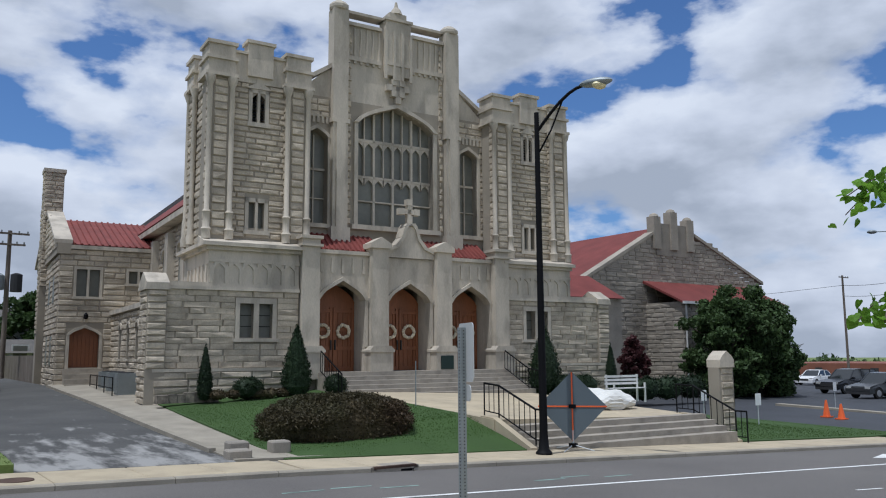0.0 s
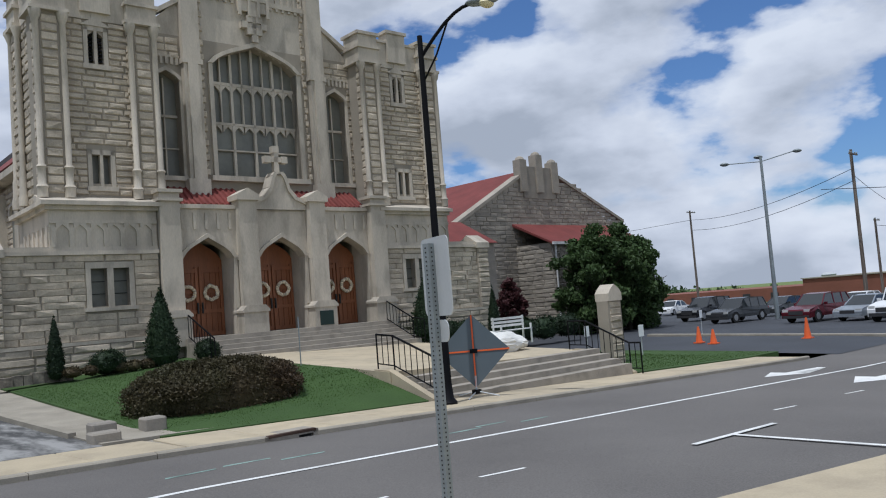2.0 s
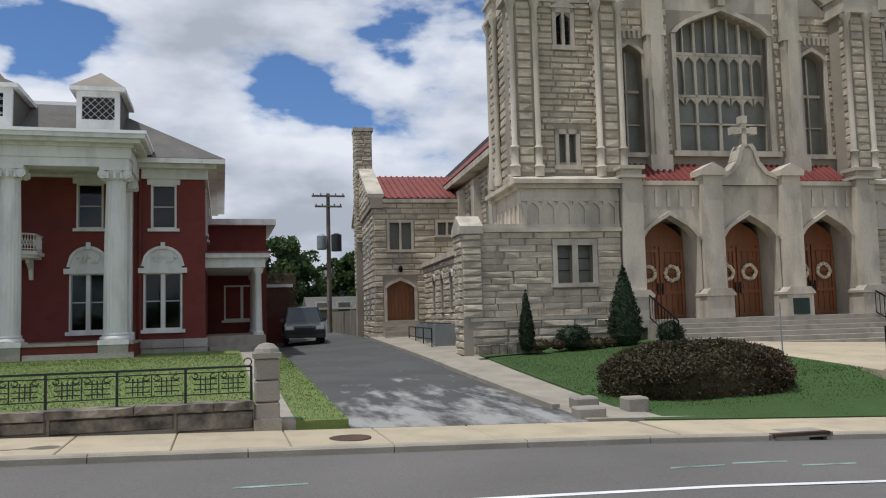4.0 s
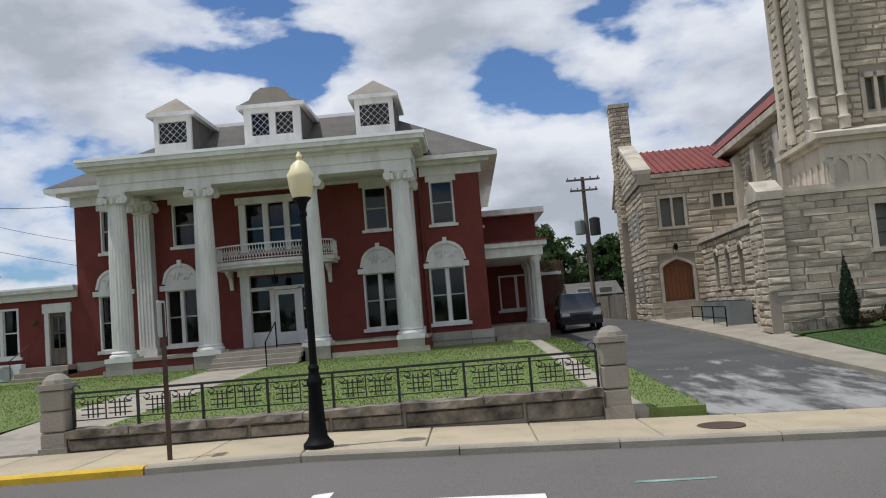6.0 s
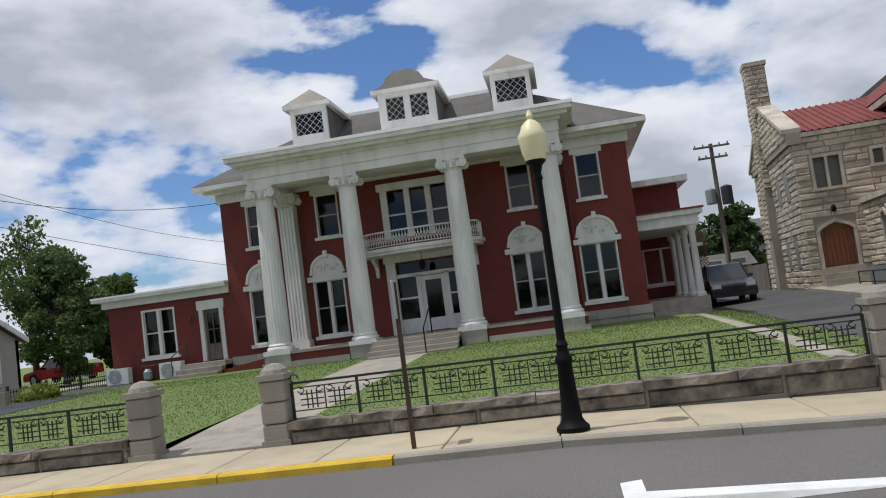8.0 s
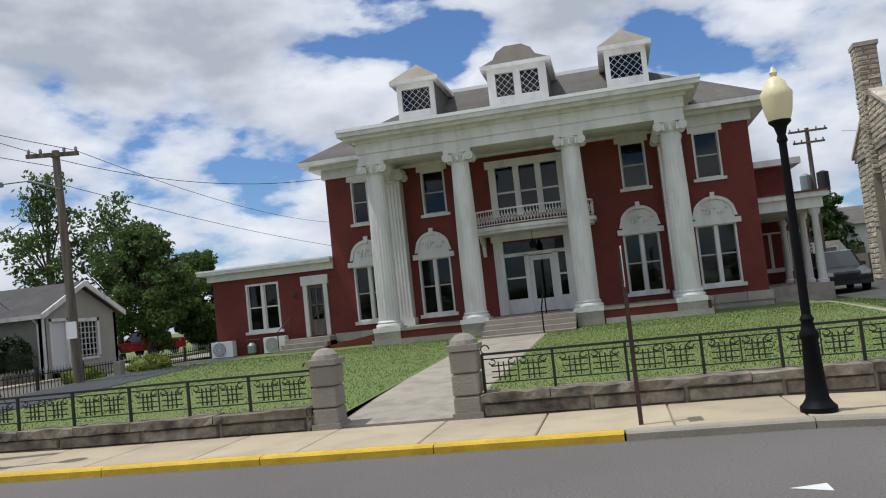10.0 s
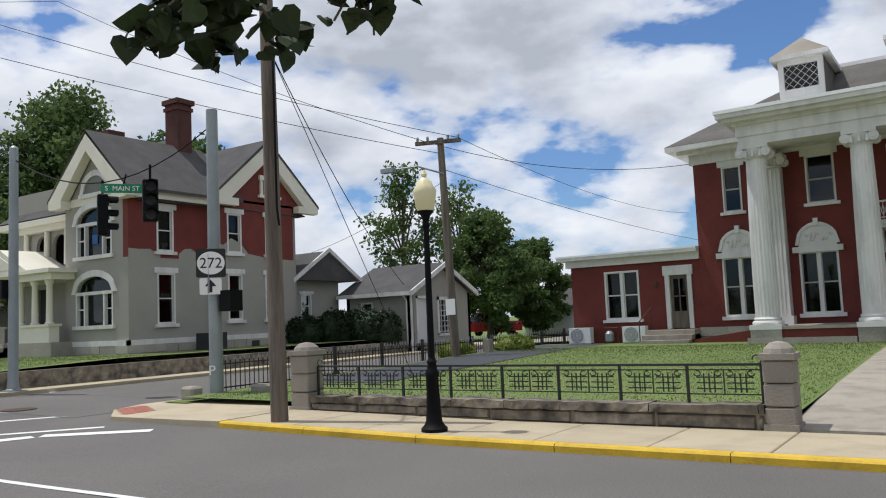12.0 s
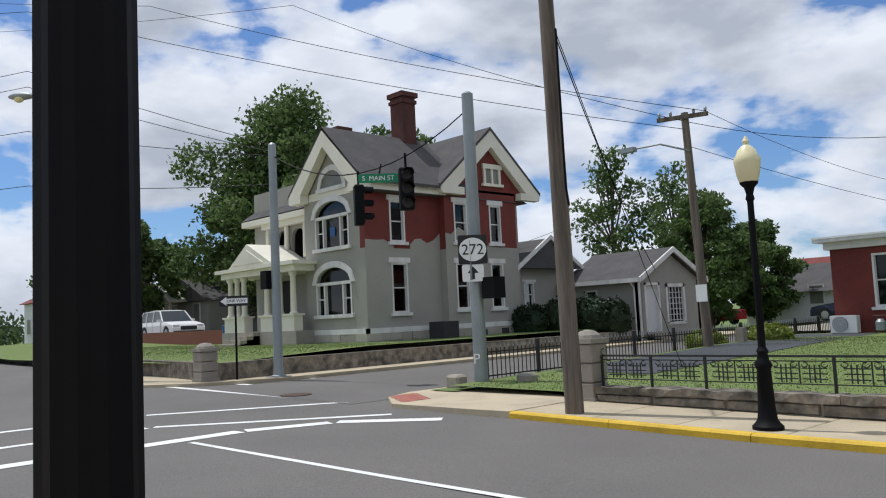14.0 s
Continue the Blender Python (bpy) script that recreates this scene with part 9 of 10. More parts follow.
# ---- parish hall ----
hall = thing("parish_hall", "grey stone parish hall with a red roof", "hall", (54, 38, -1))
HY0 = 29.0
part("gable_wall", prism(bm_new(), [(43.0, -1.8), (66.0, -1.8), (66.0, 7.6), (64.2, 7.6), (56.7, 11.2), (52.2, 11.2), (43.0, 6.4)], "y", HY0, HY0 + 0.6), HALLSTONE, hall)
hs = Stones()
hs.fill("y", -1, HY0, 43.0, 66.0, -1.2, 6.2, h=0.34, long=(0.5, 1.3))
for k in range(14):
    z = 6.2 + k * 0.34
    a, b = 43.0 + (z - 6.2) * 1.95 + 0.3, 65.9 - max(0, (z - 7.4)) * 2.0
    if b - a > 1:
        hs.fill("y", -1, HY0, a, b, z, z + 0.34, h=0.34, long=(0.5, 1.3))
part("west_wall", box(bm_new(), 43.0, 43.6, HY0 + 0.6, 60, -1.8, 6.4), HALLSTONE, hall)
hs.fill("x", -1, 43.0, HY0, 52, -1.2, 6.3, h=0.34, long=(0.6, 1.3))
part("roof", prism(bm_new(), [(42.4, 6.2), (54.4, 12.1), (66.4, 6.2), (66.2, 6.0), (54.4, 11.7), (42.6, 6.0)], "y", HY0 + 0.62, 61), REDROOF, hall)
for x in (52.4, 54.4, 56.4):
    bm = box(bm_new(), x - 0.4, x + 0.4, HY0 - 0.25, HY0 + 0.5, 10.0, 12.6 if x != 54.4 else 13.1)
    lathe(bm, [(0.4, 12.6 if x != 54.4 else 13.1), (0.3, 12.8 if x != 54.4 else 13.3), (0.1, 12.9 if x != 54.4 else 13.4)], x, HY0 + 0.1, 8)
    part("pinnacle", bm, HALLSTONE, hall)
part("pinnacle_wall", box(bm_new(), 52.4, 56.4, HY0 - 0.1, HY0 + 0.5, 9.5, 12.1), HALLSTONE, hall)
for xa, za, xb, zb in ((43.0, 6.4, 52.0, 11.1), (66.0, 7.7, 57.0, 11.3)):
    part("raking_coping", prism(bm_new(), [(xa, za), (xb, zb), (xb, zb + 0.25), (xa, za + 0.25)], "y", HY0 - 0.15, HY0 + 0.7), HALLSTONE, hall)
part("aisle_wall", box(bm_new(), 51.0, 63.5, 25.5, HY0, -1.8, 5.6), HALLSTONE, hall)
hs.fill("y", -1, 25.5, 51.0, 63.5, -1.2, 5.5, h=0.34, long=(0.6, 1.3))
hs.fill("x", -1, 51.0, 25.5, HY0, -1.2, 5.5, h=0.34, long=(0.6, 1.3))
part("aisle_roof", prism(bm_new(), [(25.2, 5.6), (HY0, 7.4), (HY0, 7.2), (25.2, 5.45)], "x", 50.7, 63.8), REDROOF, hall)
part("gutter", box(bm_new(), 50.7, 63.8, 25.05, 25.2, 5.4, 5.6), WHITE, hall)
part("downspout", path_tube(bm_new(), [(51.2, 25.3, 5.5), (51.2, 25.4, -1.3)], 0.07), WHITE, hall)
bm = box(bm_new(), 43.0 - 0.06, 43.0 - 0.03, 31, 32.2, 2.6, 4.4)
part("window", bm, CHGLASS, hall)
hs.done("coursed_stone", HALLSTONE, hall)
# link between church and hall
lkh = thing("hall_link", "low grey stone link beside the church", "annex", (36, 27, -0.5))
part("wall", box(bm_new(), 29.5, 43.0, 24.0, 30.0, -1.5, 5.4), HALLSTONE, lkh)
part("roof", prism(bm_new(), [(23.6, 5.4), (30.4, 5.4), (27, 7.2)], "x", 29.3, 43.0), REDROOF, lkh)
part("window", box(bm_new(), 37.2, 38.2, 23.95, 24.0, 2.4, 4.0), CHGLASS, lkh)

# stone sign pier on the lawn, kerb signs, bench, wrapped statue base, cones
pier = thing("stone_sign_pier", "stout stone pier with a pointed cap and notice board", "sign pier", (26.15, 4.0, gz(26)))
ps = Stones()
zb = gz(26.2) + 0.1
part("core", box(bm_new(), 25.8, 26.5, 3.8, 4.25, zb - 0.3, 1.3), MORTAR, pier)
ps.fill("y", -1, 3.8, 25.88, 26.45, zb, 1.3, h=0.24, long=(0.3, 0.6))
ps.fill("x", -1, 25.88, 3.8, 4.25, zb, 1.3, h=0.24, long=(0.3, 0.6))
ps.fill("x", 1, 26.45, 3.8, 4.25, zb, 1.3, h=0.24, long=(0.3, 0.6))
part("cap", prism(bm_new(), [(25.82, 1.3), (26.51, 1.3), (26.51, 1.55), (26.38, 1.7), (26.15, 1.85), (25.95, 1.7), (25.82, 1.55)], "y", 3.74, 4.31), TRIM, pier)
ps.done("coursed_stone", LIME, pier)
nb2 = part("notice_board", box(bm_new(), 26.49, 26.55, 3.82, 4.22, 0.0, 1.1), BLACK, pier)
part("paper", box(bm_new(), 26.55, 26.555, 3.88, 4.16, 0.35, 0.95), SIGNWHITE, nb2)
for x, y in ((31.5, 9.5), (45.5, 10.9), (30.5, 6.0), (33.5, 16.0)):
    z = gz(x)
    s = thing("small_lot_sign", "small white parking sign on a thin post", "road sign", (x, y, z), "lot signs")
    part("post", tube(bm_new(), (x, y, z - 0.1), (x, y, z + 1.2), 0.02), SIGNBACK, s)
    part("plate", box(bm_new(), x - 0.16, x + 0.16, y - 0.03, y - 0.02, z + 0.85, z + 1.3), SIGNWHITE, s)
for x, y, h in ((38.1, 7.0, 0.75), (37.4, 5.9, 0.65), (39.4, 2.5, 0.9)):
    z = gz(x)
    c = thing("traffic_cone", "orange plastic traffic cone on the asphalt", "traffic cone", (x, y, z), "cones")
    part("body", lathe(bm_new(), [(0.16, z + 0.03), (0.04, z + h)], x, y, 12), ORANGE, c)
    part("foot", box(bm_new(), x - 0.2, x + 0.2, y - 0.2, y + 0.2, z - 0.02, z + 0.03), ORANGE, c)
bench = thing("white_bench", "white painted slatted garden bench", "bench", (27.1, 9.5, -0.1))
for k in range(4):
    part("seat_slat", box(bm_new(), 26.2, 28.0, 9.3 + k * 0.11, 9.39 + k * 0.11, 0.4, 0.43), WHITE, bench)
for k in range(3):
    part("back_slat", box(bm_new(), 26.2, 28.0, 9.76, 9.79, 0.55 + k * 0.14, 0.64 + k * 0.14), WHITE, bench)
for x in (26.25, 27.9):
    part("leg", box(bm_new(), x, x + 0.06, 9.3, 9.36, -0.15, 0.62), WHITE, bench)
    part("back_leg", box(bm_new(), x, x + 0.06, 9.74, 9.8, -0.15, 0.95), WHITE, bench)
bm = bm_new()
bmesh.ops.create_icosphere(bm, subdivisions=4, radius=1, matrix=Matrix.Translation((22.1, 5.8, 0.2)) @ Matrix.Diagonal((1.8, 0.7, 0.36, 1)))
for v in bm.verts:
    d = noise.noise(v.co * 1.6) * 0.22 + noise.noise(v.co * 5) * 0.06
    v.co += v.normal * d
    v.co.z = max(v.co.z, -0.03)
tagged(part("tarpaulin", bm, TARP), "crumpled white plastic sheet over a pile", "tarpaulin")
for x, y, w, h in ((9.2, 2.2, 0.5, 0.2), (9.45, 3.1, 0.45, 0.28), (10.3, 2.8, 0.42, 0.3)):
    z = gz(x)
    bm = box(bm_new(), x - w / 2, x + w / 2, y - 0.2, y + 0.2, z - 0.05, z + h)
    bmesh.ops.bevel(bm, geom=list(bm.edges), offset=0.03, segments=1, affect="EDGES")
    tagged(part("stone_block", bm, PIERSTONE), "loose grey stone block by the driveway", "stone block")
bm = bm_new()
x = 9.8
while x < 11.5:
    w = rng.uniform(0.25, 0.45)
    box(bm, x, x + w - 0.02, 13.1 + rng.uniform(-0.04, 0.04), 13.45, 0.25, 0.56 + rng.uniform(-0.04, 0.04))
    x += w
tagged(part("planter_edging", bm, WALLSTONE), "low dry stone edging of a flower bed", "edging")
fp = thing("flag_stake", "thin grey metal pole standing in the lawn", "pole", (16.2, 7.2, 0.1))
part("pole", tube(bm_new(), (16.2, 7.2, -0.1), (16.2, 7.2, 1.6), 0.018), GALV, fp)
for k, y in enumerate((18.2, 20.3, 22.4)):
    a = thing("condenser_unit", "grey green air condenser beside the church aisle", "air conditioner", (10.6, y, 0.2), "condensers")
    bm = box(bm_new(), 10.2, 10.95, y - 0.4, y + 0.4, 0.15, 1.15)
    for q in range(7):
        box(bm, 10.185, 10.2, y - 0.38, y + 0.38, 0.28 + q * 0.11, 0.33 + q * 0.11)
    part("case", bm, GALV, a)
    part("fan_grille", lathe(bm_new(), [(0.3, 1.15), (0.3, 1.18), (0.05, 1.2)], 10.57, y, 14), SHADE, a)
fr = thing("condenser_rail", "black pipe rail before the condensers", "handrail", (10.0, 20, 0.2))
for z in (0.6, 1.0):
    part("bar", tube(bm_new(), (9.95, 17.4, z), (9.95, 23.4, z), 0.02), BLACK, fr)
for y in (17.4, 19.4, 21.4, 23.4):
    part("post", tube(bm_new(), (9.95, y, 0.05), (9.95, y, 1.0), 0.022), BLACK, fr)


def manhole(x, y, z, r=0.3):
    m = tagged(part("manhole_cover", lathe(bm_new(), [(r, z - 0.03), (r, z + 0.005), (r - 0.02, z + 0.008)], x, y, 24), RUST), "round rusty iron manhole cover in the pavement", "manhole cover")
    return m


manhole(5.05, 0.75, gz(5.05) + 0.004)
manhole(12.3, -9.95, gz(12.3) + 0.012, 0.2)
manhole(-20.9, 0.2, gz(-21) - 0.09, 0.35)

# ---- distance ----
lp = thing("lot_lamp", "tall galvanised parking lot lamp with three heads", "street lamp", (59.4, 12.7, -1.3))
part("pole", tube(bm_new(), (59.4, 12.7, -1.4), (59.4, 12.7, 10.2), 0.16, 0.09, 12), GALV, lp, smooth=True)
for dx, dy, up_ in ((1.9, -1.6, 0.5), (-1.6, 1.7, -0.1), (0.3, 0.3, 0.3)):
    part("arm", tube(bm_new(), (59.4, 12.7, 9.9), (59.4 + dx, 12.7 + dy, 10.0 + up_), 0.035), GALV, lp)
    bm = bm_new()
    bmesh.ops.create_uvsphere(bm, u_segments=12, v_segments=6, radius=1, matrix=Matrix.Translation((59.4 + dx * 1.1, 12.7 + dy * 1.1, 10.0 + up_)) @ Matrix.Diagonal((0.4, 0.3, 0.13, 1)))
    part("head", bm, GALV, lp, smooth=True)
lp2 = copy_thing(lp, pose(96, 54, -1.6, 0, 0, 40))
utility_pole(73.5, 11.5, -1.4, 13.0, 0.17, (0.1, 0), ((0.4, 0.9),), "tall wooden utility pole beyond the lot")
utility_pole(112, 47.7, -1.6, 14.0, 0.18, (0, 0), ((0.3, 1.2),), "tall wooden utility pole beyond the lot")
utility_pole(110, 22, -1.6, 9.5, 0.18, (0, 0), ((0.3, 1.0),), "wooden utility pole beyond the lot")
utility_pole(125, 18, -1.6, 10.5, 0.18, (0, 0), ((0.3, 1.2),), "wooden utility pole beyond the lot")
for k, (p, q, s) in enumerate((((73.5, 11.5, 10), (112, 47.7, 11), 1.0), ((73.5, 11.5, 9), (112, 47.7, 9.5), 1.0), ((73.5, 11.5, 9.5), (125, 18, 8), 1.5), ((112, 47.7, 11), (70, 120, 11), 2), ((110, 22, 7), (200, 0, 8), 2), ((73.5, 11.5, 8.6), (60, -40, 9), 2))):
    wire("overhead_wire", p, q, s, 0.025, "thin black overhead utility wire", 10)
fb = thing("brick_warehouse", "long low red brick building beyond the lot", "building", (100, 25, -1.5))
for b_ in ((122, 150, -22, 36.5, -3, 1.0), (126, 150, 36.51, 72, -3, 0.0)):
    part("wall", box(bm_new(), *b_), FARBRICK, fb)
part("parapet", box(bm_new(), 121.8, 150, -22.2, 36.7, 1.0, 1.15), KERB, fb)
for k in range(6):
    part("bay_door", box(bm_new(), 125.9, 125.99, 42 + k * 4.5, 43.2 + k * 4.5, -2.6, -0.7), SHADE, fb)
wt = thing("water_tank", "white domed water tank on the skyline", "water tower", (170, 51, -2))
part("tank", lathe(bm_new(), [(0.3, -3), (0.3, 0.6), (1.3, 0.9), (1.45, 1.3), (0.9, 1.7), (0.1, 1.8)], 170, 51, 14), SIGNBACK, wt, smooth=True)


def woods(name, pts, n, r0, r1, seed, label, mat=None):
    r = random.Random(seed)
    spots = []
    for x, y, z, w, h in pts:
        for k in range(n):
            a = r.uniform(r0, r1)
            spots.append(((x + r.uniform(-w, w), y + r.uniform(-w, w), z + r.uniform(0, h)), (a, a, a * 0.7)))
    v, f = leaf_cloud(spots, 900 * len(pts), 0.5, seed)
    return tagged(soup(name, v, f, mat or FARGREEN), label, "woods", "", "stuff")


woods("far_woods", [(164 + 5 * math.sin(k), -60 + k * 11, -2.5, 6, 2.0 + 1.2 * math.sin(k * 1.7)) for k in range(22)], 9, 1.4, 2.4, 81, "dark green line of distant trees")
woods("far_woods", [(-60 + k * 11, 150 + 6 * math.sin(k * 2), 0, 6, 3.5 + 1.2 * math.sin(k * 1.3)) for k in range(20)], 6, 2.0, 3.2, 82, "green line of distant trees behind the houses")
woods("far_woods", [(-150 + 5 * math.sin(k), -40 + k * 11, 0, 6, 5 + 2 * math.sin(k * 1.7)) for k in range(20)], 6, 2.2, 3.6, 83, "green line of distant trees along the street")
woods("far_woods", [(-120 + k * 12, -140 + 5 * math.sin(k), 0, 6, 5) for k in range(24)], 6, 2.2, 3.6, 84, "line of distant trees behind the walk")


def far_house(name, x0, x1, y0, y1, z0, ze, zr, wallm, roofm, label, ridge="x"):
    h = thing(name, label, "house", ((x0 + x1) / 2, (y0 + y1) / 2, z0))
    part("wall", box(bm_new(), x0, x1, y0, y1, z0 - 0.3, ze), wallm, h)
    bm = bm_new()
    if ridge == "x":
        prism(bm, [(y0 - 0.4, ze - 0.1), (y1 + 0.4, ze - 0.1), ((y0 + y1) / 2, zr)], "x", x0 - 0.4, x1 + 0.4)
    elif ridge == "y":
        prism(bm, [(x0 - 0.4, ze - 0.1), (x1 + 0.4, ze - 0.1), ((x0 + x1) / 2, zr)], "y", y0 - 0.4, y1 + 0.4)
    else:
        hip(bm, x0 - 0.5, x1 + 0.5, y0 - 0.5, y1 + 0.5, ze, (x1 - x0) * 0.36, (y1 - y0) * 0.48, zr)
    part("roof", bm, roofm, h)
    n = max(2, int((x1 - x0) / 3))
    for k in range(n):
        cx = x0 + (x1 - x0) * (k + 0.5) / n
        zc = z0 + 1.7
        w = part("window", box(bm_new(), cx - 0.55, cx + 0.55, y0 - 0.05, y0, zc - 0.75, zc + 0.7), WHITE, h)
        part("pane", box(bm_new(), cx - 0.45, cx + 0.45, y0 - 0.07, y0 - 0.05, zc - 0.65, zc + 0.6), CHGLASS, w)
    return h


far_house("white_bungalow", -34.5, -27.5, 48, 56, 0.3, 2.2, 4.3, SIDING, DKSHINGLE, "white bungalow with a dark hipped roof", "hip")
far_house("gabled_house", -40, -32, 64, 72, 0.3, 3.2, 5.6, SIDING, REDROOF, "pale house with a red brown gabled roof", "x")
far_house("white_house", 12.3, 19, 62, 70, 0.3, 4.6, 6.2, SIDING, SHINGLE, "white house beyond the driveway", "x")
far_house("white_shed", 9.8, 13, 50, 54, 0.3, 2.2, 3.1, SIDING, SHINGLE, "small white garage beyond the driveway", "x")
far_house("white_house", -84, -72, 12, 20, 0.8, 4.6, 6.6, SIDING, REDROOF, "white two-storey house along the street", "x")
gar = far_house("porch_bungalow", -66.0, -58.5, 17, 24, 1.1, 3.7, 5.4, STUCCO, DKSHINGLE, "grey bungalow with a small gabled porch", "y")
for x in (-65.0, -63.4, -61.8):
    part("porch_column", tube(bm_new(), (x, 15.6, 1.1), (x, 15.6, 3.6), 0.16, 0.14, 10), CREAM, gar)
part("porch_roof", prism(bm_new(), [(-65.7, 3.6), (-61.0, 3.6), (-63.3, 5.0)], "y", 15.2, 17), CREAM, gar)
tagged(part("board_fence", box(bm_new(), 11.2, 11.3, 38, 58, 0.1, 1.9), POLEWOOD), "weathered board fence beside the alley", "fence")
tagged(part("blue_bin", lathe(bm_new(), [(0.28, 0.8), (0.33, 1.6), (0.34, 1.7), (0.1, 1.75)], -40.5, 9.0, 12), BLUE), "blue plastic bin beside the porch", "bin")
tagged(part("back_wall_brick", box(bm_new(), -60, -40.6, 8.9, 9.2, 0.4, 1.5), FARBRICK), "low red brick wall before parked cars", "wall")

# street trees on the near pavement, and their leaves that hang into the view
def street_tree(x, y, tips, crown, mat, seed, label):
    t = thing("street_tree", label, "tree", (x, y, 0.1))
    bm = tube(bm_new(), (x, y, 0.0), (x, y, 2.6), 0.12, 0.1, 10)
    tube(bm, (x, y, 2.6), (x - 0.2, y - 0.1, 5.6), 0.1, 0.04, 8)
    for p in tips:
        tube(bm, (x, y, 2.6), p, 0.05, 0.012, 8)
    part("trunk", bm, BARK, t)
    v, f = leaf_cloud(crown, 5000, 0.06, seed)
    soup("crown", v, f, mat, t)
    return t


street_tree(-4.0, -11.8, [(-1.95, -8.6, 3.3), (-5.1, -8.7, 3.4), (-5.8, -9.3, 3.4)], [((-4.2, -12.4, 5.4), (1.5, 1.5, 1.2)), ((-3.2, -12.2, 4.9), (1.0, 1.0, 0.8)), ((-5.2, -12.6, 5.0), (1.1, 1.1, 0.9))], DKLEAF, 96, "young ginkgo street tree on the near pavement")
# these sprays have the backlit colour, darker than the crown's leaves
near_branch(-1.955, -7.58, 2.125, 0.075, 0.08, SHADELEAF, 91, 30, 0.024, (-1.95, -8.6, 3.3), "ginkgo leaves hanging from a street tree, coloured dark as if backlit")
near_branch(-4.89, -7.59, 2.31, 0.09, 0.08, SHADELEAF, 98, 30, 0.03, (-5.1, -8.7, 3.4), "ginkgo leaves hanging from a street tree, coloured dark as if backlit")
near_branch(-5.1, -7.83, 2.235, 0.17, 0.11, SHADELEAF, 92, 150, 0.034, (-5.1, -8.7, 3.4), "ginkgo leaves hanging from a street tree, coloured dark as if backlit")
near_branch(-5.83, -8.35, 2.3, 0.1, 0.08, SHADELEAF, 93, 36, 0.034, (-5.8, -9.3, 3.4), "ginkgo leaves hanging from a street tree, coloured dark as if backlit")
street_tree(7.6, -14.6, [(7.5, -12.9, 2.75), (7.5, -12.8, 2.2)], [((7.9, -15.0, 5.4), (1.5, 1.5, 1.2)), ((8.4, -14.8, 4.9), (1.0, 1.0, 0.8)), ((7.4, -15.4, 5.0), (1.1, 1.1, 0.9))], LIMELEAF, 97, "young bright green street tree on the near pavement")
near_branch(7.12, -12.22, 2.6, 0.26, 0.13, LIMELEAF, 94, 150, 0.03, (7.5, -12.9, 2.75), "sunlit bright green leaves of a street tree")
near_branch(7.22, -12.1, 1.97, 0.24, 0.14, LIMELEAF, 95, 120, 0.03, (7.5, -12.8, 2.2), "sunlit bright green leaves of a street tree")

# ---- grass ----
def blades(name, x0, x1, y0, y1, height, n, seed, label, skip=None, mat=None):
    r = np.random.RandomState(seed)
    xs, ys = r.uniform(x0, x1, n), r.uniform(y0, y1, n)
    v, f = [], []
    for x, y in zip(xs.tolist(), ys.tolist()):
        if skip and skip(x, y):
            continue
        z, a, h = height(x, y), r.uniform(0, 6.28), r.uniform(0.012, 0.032)
        c, s = math.cos(a) * 0.012, math.sin(a) * 0.012
        dx, dy = r.uniform(-0.03, 0.03), r.uniform(-0.03, 0.03)
        i = len(v)
        v += [(x - c, y - s, z - 0.005), (x + c, y + s, z - 0.005), (x + dx, y + dy, z + h)]
        f.append((i, i + 1, i + 2))
    return tagged(soup(name, v, f, mat or GRASS), label, "grass", "", "stuff")


blades("lawn_grass", -17.5, -6.05, 2.1, 16, mansion_ground, 36000, 101, "short mown green grass before the mansion")
blades("lawn_grass", -4.05, 3.85, 2.1, 16, mansion_ground, 30000, 102, "short mown green grass before the mansion", lambda x, y: y > 15.7 and x < 0.7)
blades("lawn_grass", 4.4, 5.2, 1.9, 18, lambda x, y: mansion_ground(x, y) - 0.06, 5000, 103, "weedy green grass beside the driveway")
blades("lawn_grass", 10.15, 16.35, 1.95, 12.8, lawn_left, 22000, 104, "short green grass before the church", None, LUSH)
blades("lawn_grass", 24.5, 32.8, 2.0, 9, lambda x, y: gz(x) + 0.03 + 0.09 * (y - 1.9) * max(0.15, (33 - x) / 8), 14000, 105, "short green grass beside the terrace", None, LUSH)
blades("lawn_grass", -45, -26, 1.5, 8, lambda x, y: 0.62 + 0.05 * min(4, max(0, y - 1)), 20000, 106, "rough green grass round the corner house")

# ---- single stones and slabs ----
x, k = -14.4, 0
meshes = {w: slab_mesh(w, 1.6) for w in (1.5, 1.35)}
while x < 31.0:
    w = (1.5, 1.35)[k % 2]
    ob = new("slab", meshes[w])
    ob.location = (x, 0.17, gz(x))
    ob.rotation_euler = (0, math.atan2(gz(x) - gz(x + w), w), 0)
    ob.parent = pavement
    x += w
    k += 1


def stone_mesh(seed):
    r = random.Random(seed)
    s = Stones()
    s.block("y", -1, 0, 0, 1, 0, 1, 0.05)
    v = []
    for a, b, c in s.v:
        v.append((a if a < 0.5 else a, b, c))
    me = bpy.data.meshes.new("stone")
    me.from_pydata(s.v, [], s.f)
    me.materials.append(LIME)
    return me


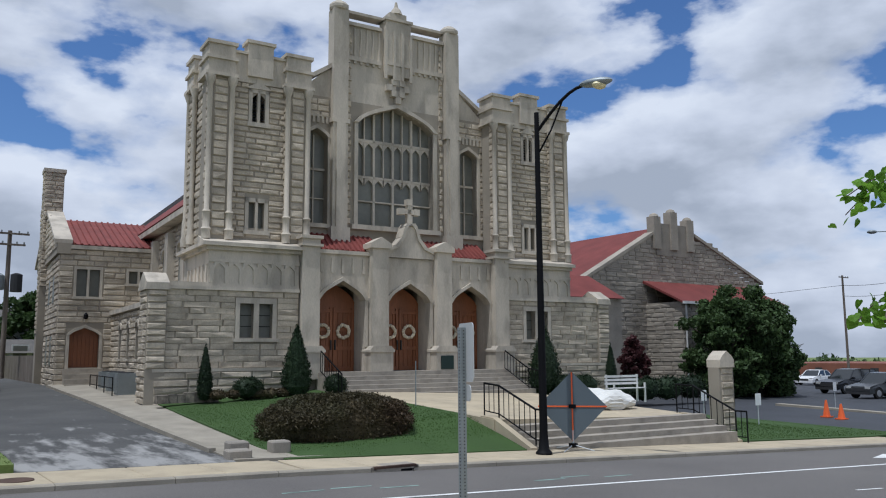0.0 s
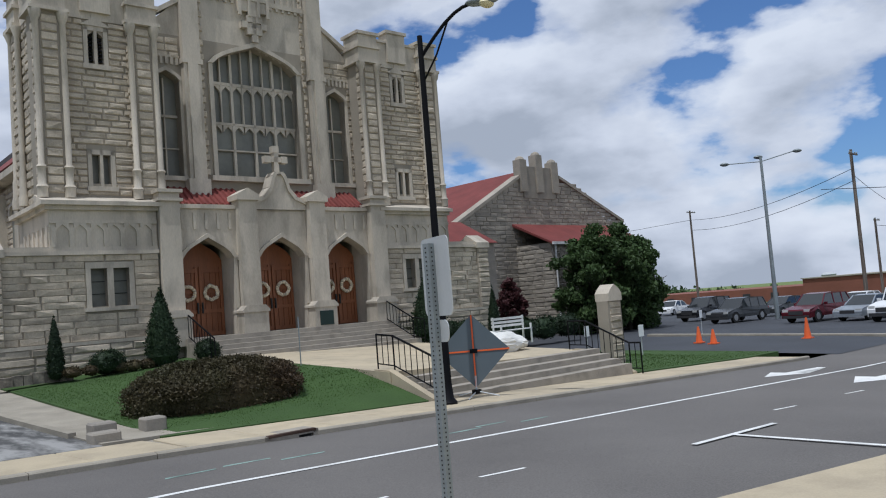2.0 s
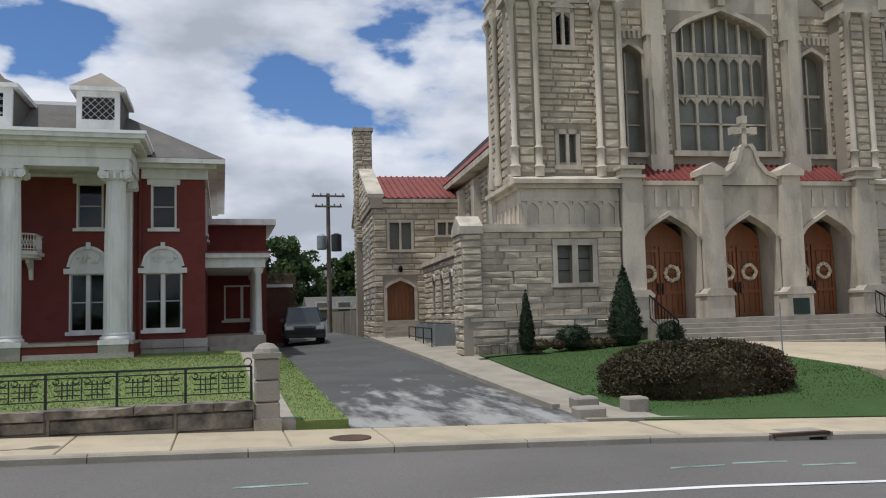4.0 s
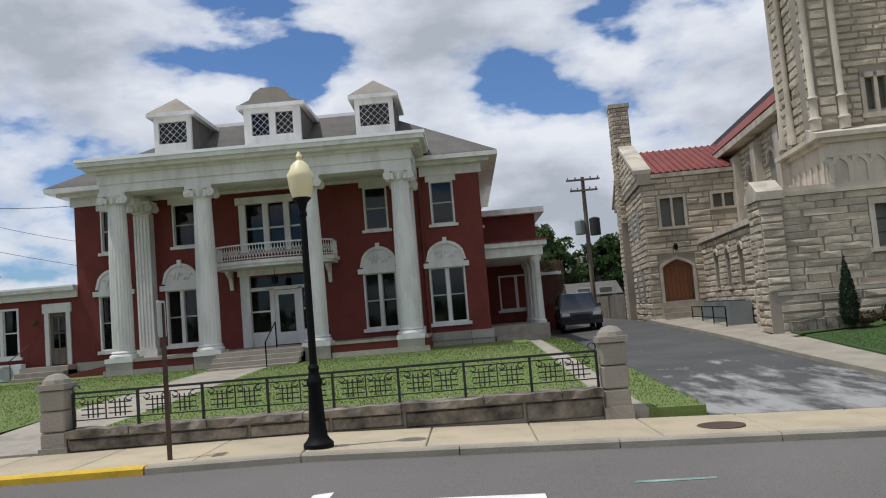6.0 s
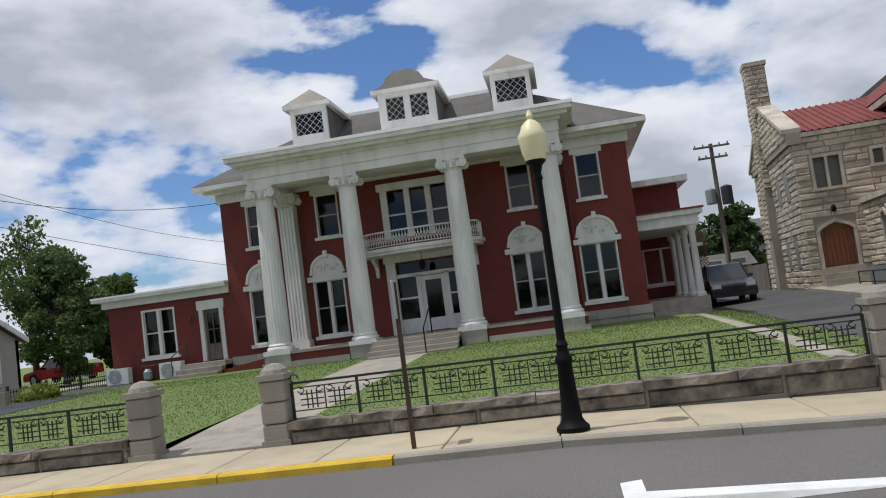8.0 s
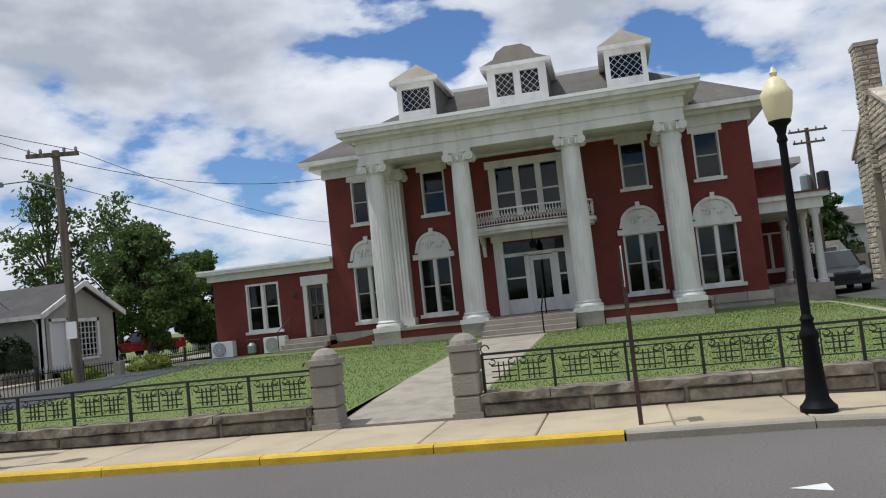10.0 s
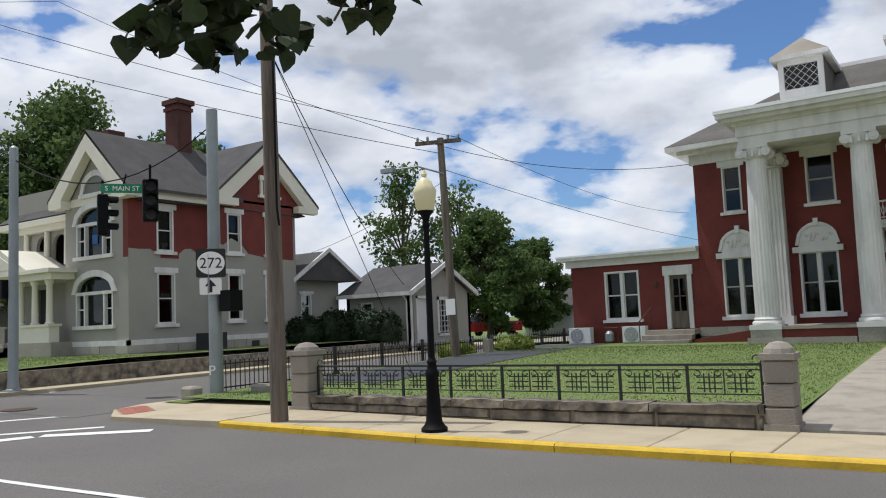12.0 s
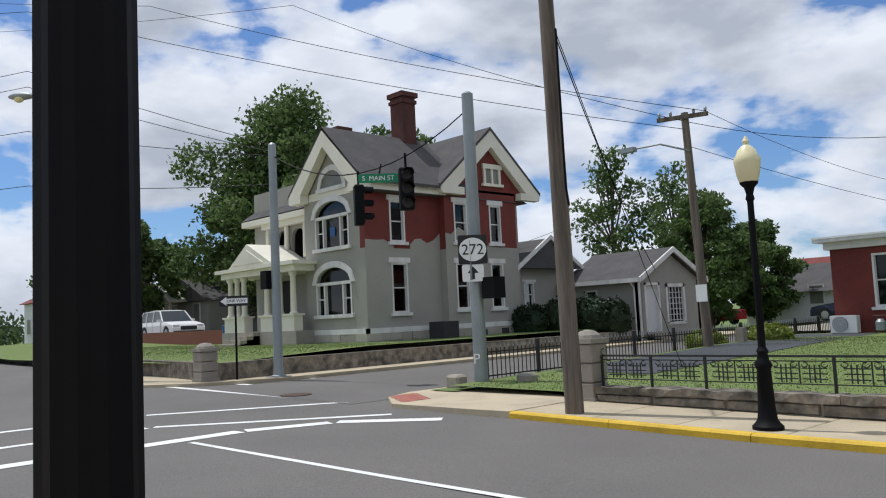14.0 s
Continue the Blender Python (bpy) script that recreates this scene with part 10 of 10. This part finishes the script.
stone_kinds = [stone_mesh(k) for k in range(6)]
for w, x0, x1, hl in blocks_at:
    rows = 13
    for k in range(rows):
        a, b = 1.37 + 2.78 * k / rows, 1.37 + 2.78 * (k + 1) / rows
        spans = [(x0, x1)]
        for h0, h1, z0, z1 in hl:
            if z0 < b - 0.02 and z1 > a + 0.02:
                spans = [t for s, e in spans for t in ((s, min(e, h0)), (max(s, h1), e)) if t[1] - t[0] > 0.06]
        for s, e in spans:
            u = s
            while e - u > 0.02:
                wd = rng.uniform(0.5, 1.4)
                if e - u - wd < 0.25:
                    wd = e - u
                ob = new("stone", stone_kinds[rng.randrange(6)])
                ob.location, ob.scale = (u, YB, a), (wd, rng.uniform(0.7, 1.2), b - a)
                ob.parent = w
                u += wd

# ---- the street's bend: beyond the driveway the far side turns five degrees towards the walk ----
PIVOT = Matrix.Translation((9, 0, 0))
TURN = PIVOT @ Matrix.Rotation(radians(-4.8), 4, "Z") @ PIVOT.inverted()
FAR_AT = Matrix.Translation((3.1, -13.3, 0))
FAR_TURN = FAR_AT @ Matrix.Rotation(radians(-1.9), 4, "Z") @ FAR_AT.inverted()
FRONT = TURN @ Matrix.Translation((-0.65, 1.25, 0))
BENT_STRIPS = {"road", "kerb_grey", "kerb_church", "lot", "lot_west", "lot_kerb", "lane_line_1", "storm_drain"}
STRAIGHT = {"ground", "driveway", "driveway_kerb", "church_path", "pavement_near", "far_woods", "perforated_sign_post", "parking_line_1", "parking_line_2"}
ON_FRONT = {"stone_church", "church_steps", "step_rail", "wreath", "plaque", "side_steps", "condenser_unit", "condenser_rail"}


def bend_mesh(me):
    for v in me.vertices:
        if v.co.x > 9:
            v.co = TURN @ v.co


bpy.context.view_layer.update()
for ob in [o for o in scene.objects if o.parent is None and o.type in ("MESH", "EMPTY")]:
    kind = ob.name.split(".")[0]
    if kind in BENT_STRIPS:
        for piece in [ob] + list(ob.children):
            bend_mesh(piece.data)
        continue
    if kind == "pavement":
        bend_mesh(ob.data)
        for piece in ob.children:
            if piece.location.x > 9:
                piece.matrix_basis = TURN @ piece.matrix_basis
        continue
    if ob.type == "EMPTY":
        x, y = ob.location.x, ob.location.y
    else:
        xs, ys = [c[0] for c in ob.bound_box], [c[1] for c in ob.bound_box]
        x, y = (min(xs) + max(xs)) / 2, (min(ys) + max(ys)) / 2
    if kind in STRAIGHT or x < 9 or (x < 33 and y > 36) or y < -8:
        continue
    move = FRONT if kind in ON_FRONT else (FAR_TURN if x > 33.2 else TURN)
    ob.matrix_basis = move @ ob.matrix_basis
